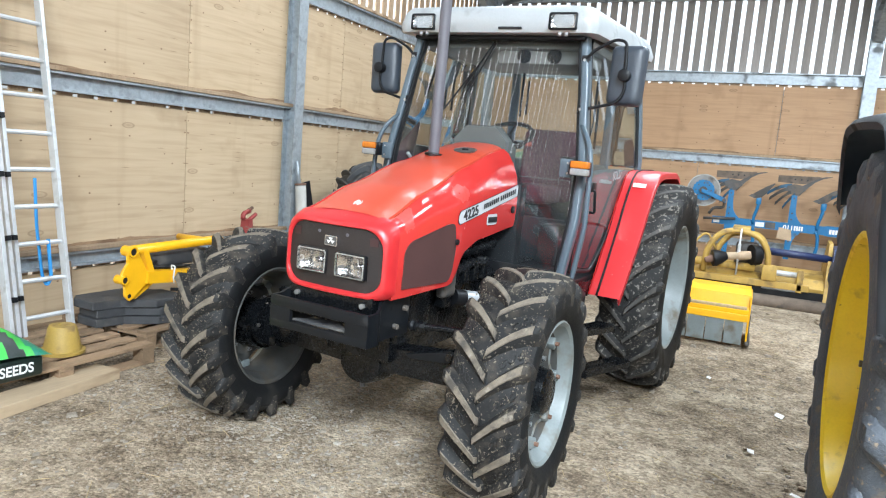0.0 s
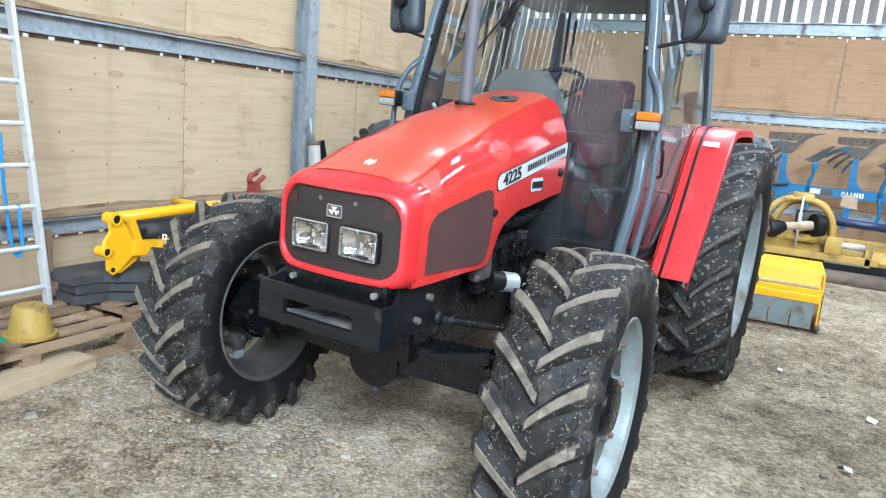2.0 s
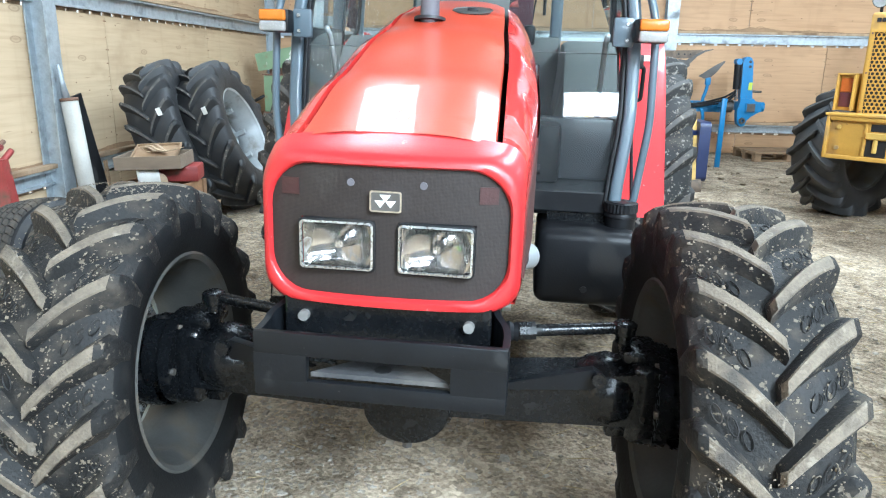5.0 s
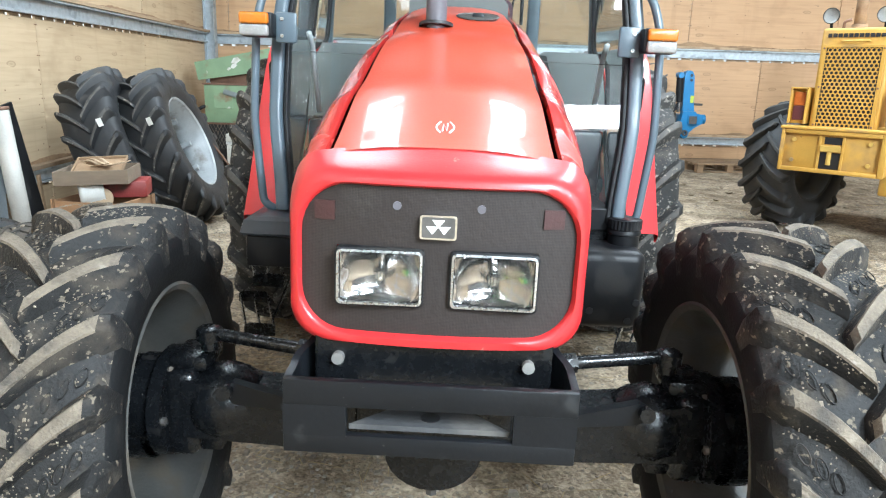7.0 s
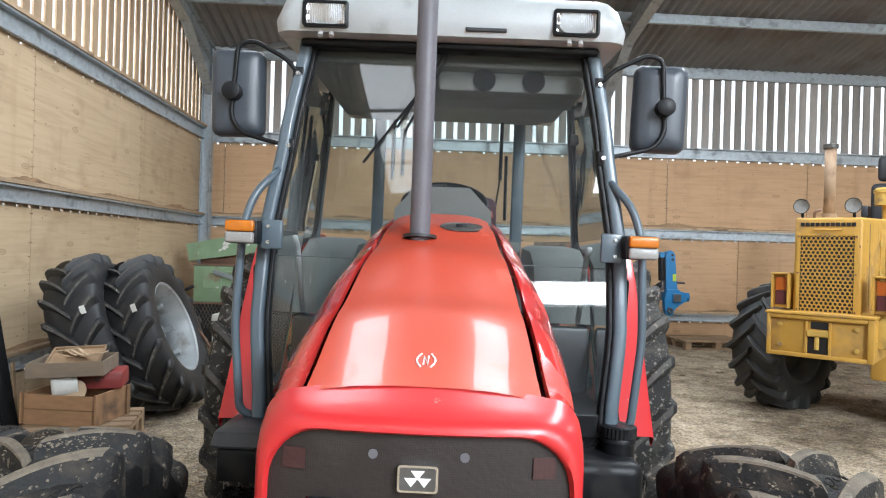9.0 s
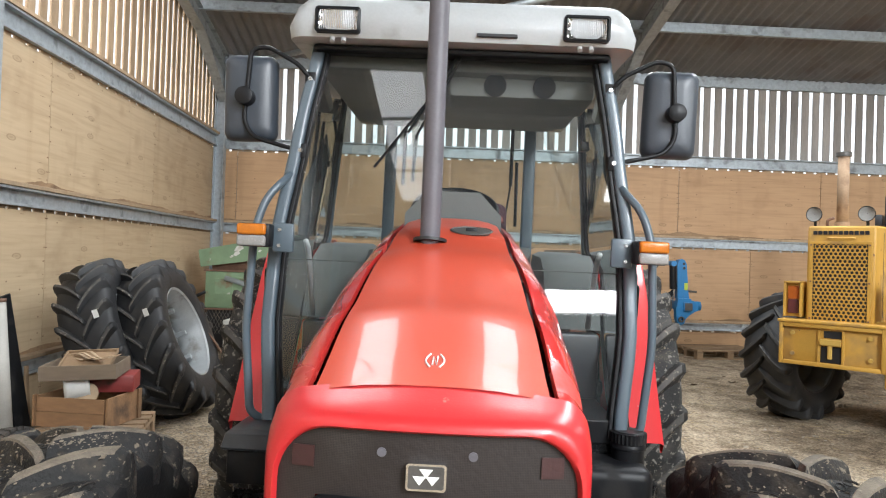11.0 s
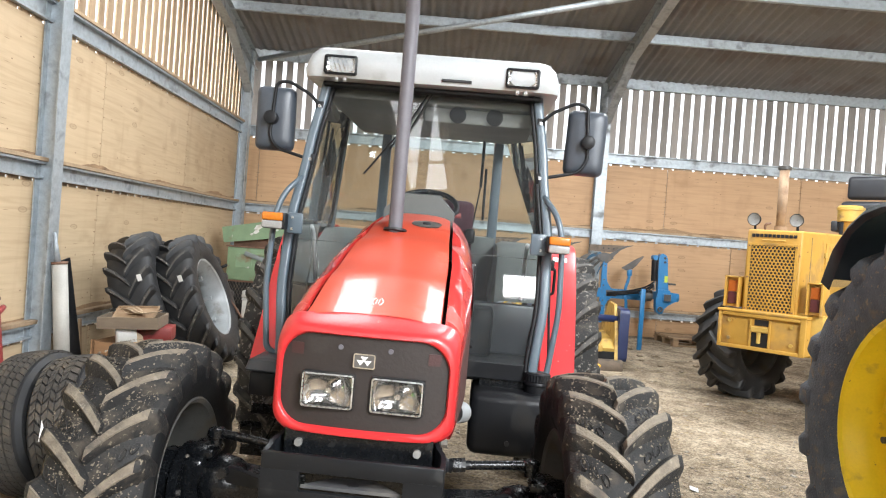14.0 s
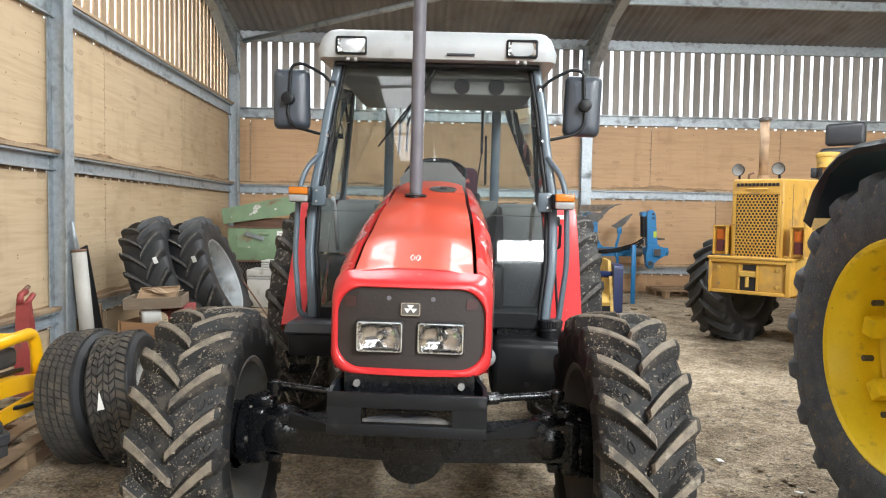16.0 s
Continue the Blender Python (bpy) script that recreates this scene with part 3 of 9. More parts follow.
def tube(bm, pts, r, n=10, cap=True, flat=1.0):
    """A round bar along a polyline; r is a radius or one for each point."""
    pts = [Vector(p) for p in pts]
    rs = r if isinstance(r, (list, tuple)) else [r] * len(pts)
    rings, side = [], None
    for i, p in enumerate(pts):
        d = (pts[min(i + 1, len(pts) - 1)] - pts[max(i - 1, 0)]).normalized()
        if side is None:
            side = d.cross(Vector((0, 0, 1)) if abs(d.z) < 0.9 else Vector((1, 0, 0))).normalized()
        side = (side - d * side.dot(d)).normalized()
        up = d.cross(side)
        rings.append([bm.verts.new(p + side * math.cos(2 * math.pi * k / n) * rs[i] + up * math.sin(2 * math.pi * k / n) * rs[i] * flat) for k in range(n)])
    for a, b in zip(rings, rings[1:]):
        for k in range(n):
            bm.faces.new((a[k], a[(k + 1) % n], b[(k + 1) % n], b[k]))
    if cap:
        bm.faces.new(rings[0][::-1])
        bm.faces.new(rings[-1])
    return bm


def bend(pts, r=0.05, n=4):
    """Rounds the corners of a polyline."""
    pts = [Vector(p) for p in pts]
    out = [pts[0]]
    for a, b, c in zip(pts, pts[1:], pts[2:]):
        k = min(r, (a - b).length * 0.45, (c - b).length * 0.45)
        p, q = b + (a - b).normalized() * k, b + (c - b).normalized() * k
        for i in range(n + 1):
            t = i / n
            out.append(p * (1 - t) ** 2 + b * 2 * t * (1 - t) + q * t * t)
    return out + [pts[-1]]


def lathe(bm, prof, n=40, axis="x", mi=None, close=False):
    """Turns a profile of (along, radius) about an axis."""
    rings = []
    for k in range(n):
        a = 2 * math.pi * k / n
        row = []
        for w, r in prof:
            c, s = r * math.cos(a), r * math.sin(a)
            row.append(bm.verts.new({"x": (w, c, s), "y": (c, w, s), "z": (c, s, w)}[axis]))
        rings.append(row)
    m = len(prof)
    for k in range(n):
        a, b = rings[k], rings[(k + 1) % n]
        for i in range(m if close else m - 1):
            f = bm.faces.new((a[i], a[(i + 1) % m], b[(i + 1) % m], b[i]))
            if mi:
                f.material_index = mi
    return bm


def slab(bm, pts, d, axis="y"):
    """A flat outline given in two coordinates, extruded from d[0] to d[1] along the third axis."""
    def at(p, w):
        return {"x": (w, p[0], p[1]), "y": (p[0], w, p[1]), "z": (p[0], p[1], w)}[axis]
    a = [bm.verts.new(at(p, d[0])) for p in pts]
    b = [bm.verts.new(at(p, d[1])) for p in pts]
    bm.faces.new(a)
    bm.faces.new(b[::-1])
    for i in range(len(pts)):
        j = (i + 1) % len(pts)
        bm.faces.new((a[i], a[j], b[j], b[i]))
    return bm


def loft(bm, rings, closed=True, caps=False, mi=0):
    vs = [[bm.verts.new(p) for p in r] for r in rings]
    for a, b in zip(vs, vs[1:]):
        n = len(a)
        for i in range(n if closed else n - 1):
            f = bm.faces.new((a[i], a[(i + 1) % n], b[(i + 1) % n], b[i]))
            f.material_index = mi
    if caps:
        bm.faces.new(vs[0][::-1])
        bm.faces.new(vs[-1])
    return bm


def rrect(x0, x1, z0, z1, r, n=5):
    """A rounded rectangle in two coordinates; r: one radius or four (bottom left, bottom right, top right, top left)."""
    rs = r if isinstance(r, (list, tuple)) else [r] * 4
    out = []
    for (cx, cz, a0), q in zip(((x0, z0, 180), (x1, z0, 270), (x1, z1, 0), (x0, z1, 90)), rs):
        px, pz = cx + (q if cx == x0 else -q), cz + (q if cz == z0 else -q)
        for i in range(n + 1):
            a = radians(a0 + 90 * i / n)
            out.append((px + q * math.cos(a), pz + q * math.sin(a)))
    return out


def words(text, size, m, material, parent, name="lettering", depth=0.0008, squeeze=1.0):
    """Letters as a mesh, in the built-in font, flat in the pose m's x and y."""
    cu = bpy.data.curves.new(name, "FONT")
    cu.offset = size * 0.022
    cu.body, cu.size, cu.extrude, cu.align_x, cu.align_y = text, size, depth, "CENTER", "CENTER"
    tmp = new("tmp_text", cu)
    me = bpy.data.meshes.new_from_object(tmp.evaluated_get(bpy.context.evaluated_depsgraph_get()))
    bpy.data.objects.remove(tmp)
    bpy.data.curves.remove(cu)
    me.transform(Matrix.Diagonal((squeeze, 1, 1, 1)))
    me.transform(m)
    me.materials.clear()
    me.materials.append(M[material])
    ob = new(name, me)
    ob.parent = parent
    return ob


# ---- the barn ----
WX, BY, EX, FY = -5.194, 14.057, 13.6, -6.0     # side wall, back wall, far side wall, open front
EAVE, PITCH = 4.70, math.tan(radians(11.0))   # the roof rises from the back wall towards the open front
RIDGE_Y = 1.5


def floor_h(x, y):
    """Height of the trodden earth: level at the front, a little higher towards the back wall."""
    t = min(1.0, max(0.0, (y - 6.0) / 3.5))
    h = 0.10 * t * t * (3 - 2 * t) + 0.035 * min(1.0, max(0.0, (y - 9.5) / 4))
    return h


def roof_z(y):
    return EAVE + PITCH * ((BY - y) if y > RIDGE_Y else (BY - 2 * RIDGE_Y + y))


def ground():
    bm = bmesh.new()
    xs = [-400, -120, -40, -16] + [-9 + 0.16 * i for i in range(115)] + [10.5, 14, 18, 40, 120, 400]
    ys = [-400, -120, -40, -14] + [-3 + 0.16 * i for i in range(108)] + [15.5, 20, 40, 120, 400]
    grid = []
    for y in ys:
        row = []
        for x in xs:
            near = -9 <= x <= 9.5 and -3 <= y <= 14.5
            n = (noise.noise((x * 0.9, y * 0.9, 0)) * 0.014 + noise.noise((x * 4, y * 4, 3)) * 0.007) if near else 0
            row.append(bm.verts.new((x, y, floor_h(x, y) + n - 0.004)))
        grid.append(row)
    for a, b in zip(grid, grid[1:]):
        for i in range(len(xs) - 1):
            bm.faces.new((a[i], a[i + 1], b[i + 1], b[i]))
    return part("ground", bm, "earth", None, "trodden pale brown earth and gravel floor of the barn", True, "structure", "ground")


ground()


def beam(bm, p, q, depth, width, up=(0, 0, 1), t=0.012):
    """An I-section from p to q; depth lies along up."""
    p, q, up = Vector(p), Vector(q), Vector(up).normalized()
    d = (q - p)
    side = d.cross(up).normalized()
    up = side.cross(d).normalized()
    m = Matrix.Translation(p) @ Matrix((side, d.normalized(), up)).transposed().to_4x4()
    L = d.length
    for a in ((-width / 2, width / 2, 0, L, -depth / 2, -depth / 2 + t), (-width / 2, width / 2, 0, L, depth / 2 - t, depth / 2), (-t / 2, t / 2, 0, L, -depth / 2 + t, depth / 2 - t)):
        box(bm, *a, m=m)
    return bm


RAILS = [(0.47, 0.60), (1.885, 2.035), (3.262, 3.45)]


def filler(axis, a, b, z, w):
    """Foam profile under a rail, cut out where the ribs of the outer sheet let daylight through."""
    rnd = random.Random(int(z * 100))
    bm, p = bmesh.new(), a
    while p < b - 0.3:
        q = p + 0.193
        half = rnd.uniform(0.018, 0.030) * (1.0 if rnd.random() < 0.93 else 0.2)
        top = z - 0.030 + rnd.uniform(0.020, 0.030)
        for c, d, z0, z1 in ((p, q - 2 * half, z - 0.031, z + 0.02), (q - 2 * half, q, top, z + 0.02)):
            if axis == "y":
                box(bm, WX - 0.022, WX - 0.004, c, d, z0, z1)
            else:
                box(bm, c, d, BY + 0.004, BY + 0.022, z0, z1)
        p = q
    part("filler_strip", bm, "timber", w, "", kind="stuff")


def nail_marks(axis, joints, w):
    """Rusty nail heads and splits down both sides of each sheet joint."""
    rnd = random.Random(4)
    bm = bmesh.new()
    for p, z0, z1 in joints:
        z = z0 + 0.06
        while z < z1:
            for s in (-1, 1):
                if rnd.random() < 0.75:
                    c, h, l = p + s * rnd.uniform(0.012, 0.022), rnd.uniform(0.003, 0.006), rnd.uniform(0.004, 0.014)
                    if axis == "y":
                        box(bm, WX - 0.002, WX + 0.0015, c - l, c + l, z - h, z + h)
                    else:
                        box(bm, c - l, c + l, BY - 0.0015, BY + 0.002, z - h, z + h)
            z += rnd.uniform(0.07, 0.15)
    part("nail_marks", bm, "knot", w, "rusty nail marks", kind="stuff")


def stain_strip(axis, a, b, z, w):
    """Ragged water-stained edge of the plywood where it stands on a ledge."""
    rnd = random.Random(int(z * 77))
    bm, p, old = bmesh.new(), a, None
    while p < b:
        h = 0.012 + 0.075 * max(0.0, noise.noise((p * 1.7, z * 9, 2)) + 0.28) * rnd.uniform(0.55, 1.0)
        q = [(p, z, 0.003), (p, z + h, 0.003), (p, z + h, 0.0)]
        now = [bm.verts.new((WX + o, c, zz) if axis == "y" else (c, BY - o, zz)) for c, zz, o in q]
        if old:
            for k in range(2):
                bm.faces.new((old[k], old[k + 1], now[k + 1], now[k]))
        old = now
        p += rnd.uniform(0.02, 0.11)
    part("water_stain", bm, "ply_stain", w, "brown water-stained plywood edge", kind="stuff")


def side_wall():
    w = part("wall_side", B(WX - 0.16, WX - 0.10, FY, BY + 0.2, -0.1, 0.3), "galv", None, "plywood-lined side wall of the barn with steel rails and slatted boards above", False, "structure", "wall")
    joints = []
    rows = [(0.02, 0.438), (0.56, 1.853), (1.99, 3.230)]
    for z0, z1 in rows:
        edges = [FY, -4.01, -1.51, 0.99, 3.49, 5.99, 8.67, 11.17, BY - 0.02]
        for a, b in zip(edges, edges[1:]):
            joints.append((b - 0.0035, z0, z1))
            part("plywood_sheet", B(WX - 0.018, WX, a, b - 0.007, z0, z1), "ply", w)
    for z0, z1 in RAILS:
        bm = bmesh.new()
        slab(bm, [(WX + 0.002, z0), (WX + 0.05, z0), (WX + 0.05, z0 + 0.02), (WX + 0.012, z0 + 0.02), (WX + 0.012, z1 - 0.02), (WX + 0.07, z1 - 0.02), (WX + 0.07, z1), (WX + 0.002, z1)], (FY, BY - 0.1), "y")
        part("side_rail", bm, "galv", w)
        box(bm := bmesh.new(), WX + 0.002, WX + 0.085, FY, BY - 0.12, z1 + 0.002, z1 + 0.038, 0.004)
        part("timber_ledge", bm, "timber", w)
    # upright boards with gaps, from the top rail to the roof
    y, k = BY - 0.06, 0
    while y > FY:
        zt = roof_z(y) - 0.05
        part("slat", B(WX - 0.04, WX - 0.022, y - 0.124 + 0.006 * math.sin(k * 2.3), y, 3.30, zt), "timber", w)
        y -= 0.193
        k += 1
    # outer sheet keeps daylight out below the slats
    for z0, z1 in ((0.0, 0.42), (0.52, 1.83), (1.97, 3.19)):
        part("outer_cladding", B(WX - 0.08, WX - 0.055, FY, BY + 0.2, z0, z1), "galv", w)
        part("backing_board", B(WX - 0.05, WX - 0.021, FY, BY, z0, z1), "timber_grey", w)
    for (z0, z1) in RAILS:
        filler("y", FY, BY, z0, w)
    for z0, z1 in RAILS[:2]:
        stain_strip("y", 0.0, BY - 0.02, z1 + 0.036, w)
    nail_marks("y", [j for j in joints if -1 < j[0] < 13.8], w)
    return w


def back_wall():
    w = part("wall_back", B(WX - 0.2, EX, BY + 0.10, BY + 0.16, -0.1, 0.3), "galv", None, "warm plywood-lined back wall of the barn with slatted boards above", False, "structure", "wall")
    joints = []
    rows = [(0.10, 0.438), (0.56, 1.853), (1.99, 3.230)]
    for j, (z0, z1) in enumerate(rows):
        x = [2.61, 3.90, 2.61][j] - 2.50 * 4
        while x < EX:
            a, b = max(x, WX + 0.02), min(x + 2.497, EX)
            if b > a + 0.05:
                joints.append((b - 0.0035, z0, z1))
                part("plywood_sheet", B(a, b - 0.007, BY, BY + 0.018, z0, z1), "ply_back", w)
            x += 2.50
    for i, (z0, z1) in enumerate(RAILS):
        bm = slab(bmesh.new(), [(BY - 0.002, z0), (BY - 0.05, z0), (BY - 0.05, z0 + 0.02), (BY - 0.012, z0 + 0.02), (BY - 0.012, z1 - 0.02), (BY - 0.07, z1 - 0.02), (BY - 0.07, z1), (BY - 0.002, z1)], (WX + 0.1, EX), "x")
        part("side_rail", bm, "galv", w)
        if i < 2:
            part("timber_ledge", B(WX + 0.1, EX, BY - 0.085, BY - 0.002, z1 + 0.002, z1 + 0.038, 0.004), "timber", w)
    x, k = WX + 0.1, 0
    while x < EX:
        part("slat", B(x, x + 0.124 + 0.006 * math.sin(k * 1.9), BY + 0.02, BY + 0.045, 3.30, EAVE - 0.02), "timber_grey", w)
        x += 0.193
        k += 1
    for z0, z1 in ((0.0, 0.42), (0.52, 1.83), (1.97, 3.19)):
        part("outer_cladding", B(WX - 0.2, EX, BY + 0.055, BY + 0.08, z0, z1), "galv", w)
        part("backing_board", B(WX, EX, BY + 0.021, BY + 0.05, z0, z1), "timber_grey", w)
    for (z0, z1) in RAILS:
        filler("x", WX, EX, z0, w)
    for z0, z1 in RAILS[:2]:
        stain_strip("x", WX + 0.02, 8.0, z1 + 0.036, w)
    nail_marks("x", [j for j in joints if -5 < j[0] < 7], w)
    return w


side_wall()
back_wall()
# unseen; limits daylight to a slot and darkens what the windscreen reflects
part("wall_front", B(WX - 0.2, EX, FY - 0.2, FY - 0.05, -0.1, 3.72), "dark_sheet", None, "unseen dark wall added below the front opening", False, "structure", "wall")
# unseen opaque sheets, one added above each lamp; the ceiling has no holes
for k, (rx, ry) in enumerate(ROOFLIGHTS_AND_FILLS):
    part("rooflight", B(-0.55, 0.55, -1.85 if ry > RIDGE_Y else -2.35, 1.85 if ry > RIDGE_Y else 2.35, 0.0, 0.006, 0.0, pose(rx, ry, roof_z(ry) + 0.075, -11 if ry > RIDGE_Y else 11, 0, 0)), "skylight", None, "white roof sheet set above an area lamp", False, "structure", "rooflight")
# the next two are unseen as well and shut off sky round the slot
part("wall_front_upper", slab(bmesh.new(), [(WX - 0.2, 4.22), (EX, 4.22), (EX, roof_z(FY) + 0.1), (WX - 0.2, roof_z(FY) + 0.1)], (FY - 0.2, FY - 0.05), "y"), "fibre", None, "unseen grey sheeting added above the front opening", False, "structure", "wall")
part("wall_front_end", B(WX - 0.2, -1.6, FY - 0.2, FY - 0.05, 3.722, 4.218), "fibre", None, "unseen grey sheeting added beside the front opening", False, "structure", "wall")
# plain walls that close the place out of view
part("wall_far_side", B(EX, EX + 0.15, FY, BY + 0.2, -0.1, 6.6), "ply", None, "plywood-lined far wall of the barn", False, "structure", "wall")


def roof():
    bm = bmesh.new()
    for y0, y1 in ((BY + 0.35, RIDGE_Y), (RIDGE_Y, FY - 0.3)):
        n = int((EX - WX + 0.6) / 0.146 * 6)
        for s in (0.0, 0.012):
            a = [bm.verts.new((WX - 0.3 + i * 0.146 / 6, y0, roof_z(y0) + 0.12 + s + 0.022 * math.cos(i * math.pi / 3))) for i in range(n)]
            b = [bm.verts.new((WX - 0.3 + i * 0.146 / 6, y1, roof_z(y1) + 0.12 + s + 0.022 * math.cos(i * math.pi / 3))) for i in range(n)]
            for i in range(n - 1):
                bm.faces.new((a[i], a[i + 1], b[i + 1], b[i]))
    return part("ceiling", bm, "fibre", None, "corrugated grey fibre-cement roof sheets seen from below", True, "structure", "roof")


roof()


def steel_frame():
    g = thing("steel_frame", Matrix(), "galvanised steel portal frame of posts, rafters and purlins", "steel frame", "", "structure")
    for y in (13.74, 7.55, 0.9, -5.8):
        part("post", beam(bmesh.new(), (WX + 0.088, y, -0.05), (WX + 0.088, y, roof_z(y) - 0.05), 0.16, 0.165, (1, 0, 0)), "galv", g)
    for x in (1.34, 7.5, 13.4):
        part("post", beam(bmesh.new(), (x, BY - 0.10, -0.05), (x, BY - 0.10, EAVE), 0.17, 0.19, (0, 1, 0)), "galv", g)
    for x in (WX + 0.12, 1.34, 7.5, 13.4):
        part("rafter", beam(bmesh.new(), (x, BY - 0.1, roof_z(BY - 0.1) - 0.17), (x, RIDGE_Y, roof_z(RIDGE_Y) - 0.17), 0.26, 0.15), "galv", g)
        part("rafter", beam(bmesh.new(), (x, FY, roof_z(FY) - 0.17), (x, RIDGE_Y, roof_z(RIDGE_Y) - 0.17), 0.26, 0.15), "galv", g)
        bm = slab(bmesh.new(), [(BY - 0.26, EAVE - 0.75), (BY - 0.26, EAVE - 0.2), (BY - 1.75, roof_z(BY - 1.75) - 0.26)], (x - 0.008, x + 0.008), "x")
        box(bm, x - 0.075, x + 0.075, 0, 1.68, -0.006, 0.006, m=Matrix.Translation((0, BY - 0.26, EAVE - 0.75)) @ pose(0, 0, 0, 0, 0, 0) @ Matrix.Translation((0, 0, 0)) @ Euler((-math.atan2(roof_z(BY - 1.75) - 0.26 - EAVE + 0.75, 1.49), 0, 0)).to_matrix().to_4x4() @ Matrix.Diagonal((1, -1, 1, 1)))
        part("haunch", bm, "galv", g)
    for y in (12.3, 10.9, 9.4, 7.9, 6.4, 4.9, 3.4, 1.9, 0.4, -1.1, -2.6, -4.1, -5.6):
        z = roof_z(y) + 0.09
        part("purlin", slab(bmesh.new(), [(y, z), (y + 0.06, z), (y + 0.06, z - 0.015), (y + 0.012, z - 0.015), (y + 0.012, z - 0.16), (y - 0.055, z - 0.16), (y - 0.055, z - 0.145), (y, z - 0.145)], (WX - 0.1, EX), "x"), "galv", g)
    part("eaves_beam", B(WX, EX, BY - 0.07, BY + 0.01, EAVE - 0.05, EAVE + 0.13), "galv", g)
    # wind brace across the first bay of the roof
    part("brace", tube(bmesh.new(), [(WX + 0.25, BY - 0.3, EAVE - 0.12), (1.2, 10.4, 5.10)], 0.045, 12), "galv", g, "", True)
    return g


steel_frame()


# ---- wheels ----
def agri_tyre(parent, R, W, rr, lugs, lug_h=0.042, lug_w=0.036, sweep=17.0, marks=False, mats=("rubber", "lug"), label="muddy black tractor tyre"):
    """Tractor tyre about the x axis under a wheel: the carcass, and curved bars that fade out over the shoulders."""
    h = W / 2
    bm = bmesh.new()
    Rc = R - lug_h
    prof = [(-h * 0.80, rr - 0.006), (-h * 0.86, rr + 0.012), (-h * 0.95, rr + 0.045), (-h, rr + (Rc - rr) * 0.42), (-h * 0.985, rr + (Rc - rr) * 0.68),
            (-h * 0.94, Rc - 0.052), (-h * 0.82, Rc - 0.022), (-h * 0.5, Rc - 0.006), (-h * 0.22, Rc), (0, Rc + 0.002)]
    prof = prof + [(-w, r) for w, r in reversed(prof[:-1])]
    lathe(bm, prof, 72)

    def base(s):
        return s * h * 0.97, Rc - 0.003 - 0.030 * max(0, abs(s) - 0.5) ** 2 / 0.25

    def course(t):
        return radians(sweep) * (1.28 * t - 0.28 * t * t)

    if marks:
        # three raised oval outlines on the rubber between the bars
        for side in (-1, 1):
            for k in range(lugs):
                ph = 2 * math.pi * (k + (0.5 if side > 0 else 0)) / lugs
                for t in (0.40, 0.58, 0.76):
                    w = base(side * t)[0]
                    a0 = ph + course(t) + math.pi / lugs
                    loop = []
                    for k2 in range(12):
                        b2 = 2 * math.pi * k2 / 12
                        w2 = w + side * (0.010 * math.cos(b2) + 0.006 * math.sin(b2))
                        aa = a0 + 0.023 * math.sin(b2) / R
                        r2 = base(w2 / (h * 0.97))[1] + 0.004
                        loop.append((w2, -r2 * math.cos(aa), r2 * math.sin(aa)))
                    tube(bm, loop + loop[:1], 0.0020, 4, False)
    ob = part("tyre", bm, mats[0], parent, label, 40)
    if mats[0] in ("rubber", "rubber_muddy"):
        # the side walls take a darker rubber than the tread
        ob.data.materials.append(M["rubber_side"])
        for f in ob.data.polygons:
            if math.hypot(f.center.y, f.center.z) < Rc - 0.05:
                f.material_index = 1
    for side in (-1, 1):
        bm = bmesh.new()
        path = []
        for t in (0.0, 0.05, 0.16, 0.32, 0.5, 0.68, 0.84, 0.93):
            w, r = base(-0.07 + t * 1.04)
            path.append((t, w, r - 0.012, w, R - 0.020 * max(0, abs(t) - 0.35) ** 2 / 0.42 - (0.016 if t == 0 else 0)))
        path += [(0.985, h * 0.90, Rc - 0.06, h * 0.972, R - 0.030), (1.0, h * 0.93, Rc - 0.085, h * 1.012, R - 0.066), (0.99, h * 0.95, Rc - 0.12, h * 1.003, Rc - 0.100)]
        rings = []
        for i, (t, wb, rb, wt, rt) in enumerate(path):
            ang, wid = course(t), lug_w * (0.88 + 0.30 * t)
            d1 = wid * 0.5 / R
            d0, d2 = d1 + (0.020 + 0.016 * t) / R, d1 * 0.78
            rings.append([bm.verts.new((side * w, -q * math.cos(ang + aa), q * math.sin(ang + aa))) for w, q, aa in
                          ((wb, rb, -d0), (wt, rt - 0.005, -d1), (wt, rt, -d2), (wt, rt, d2), (wt, rt - 0.005, d1), (wb, rb, d0))])
        for i, (p, q) in enumerate(zip(rings, rings[1:])):
            for j in range(5):
                f = bm.faces.new((p[j], p[j + 1], q[j + 1], q[j]))
                if j in (1, 2, 3) and i < 7:
                    f.material_index = 1
        bm.faces.new(rings[0])
        bm.faces.new(rings[-1][::-1])
        first = part("tread_bar", bm, list(mats), parent, "", 40)
        for k in range(lugs):
            bar_ = first if k == 0 else new("tread_bar", first.data)
            bar_.parent = parent
            bar_.matrix_local = Matrix.Rotation(-2 * math.pi * (k + (0.5 if side > 0 else 0)) / lugs, 4, "X")


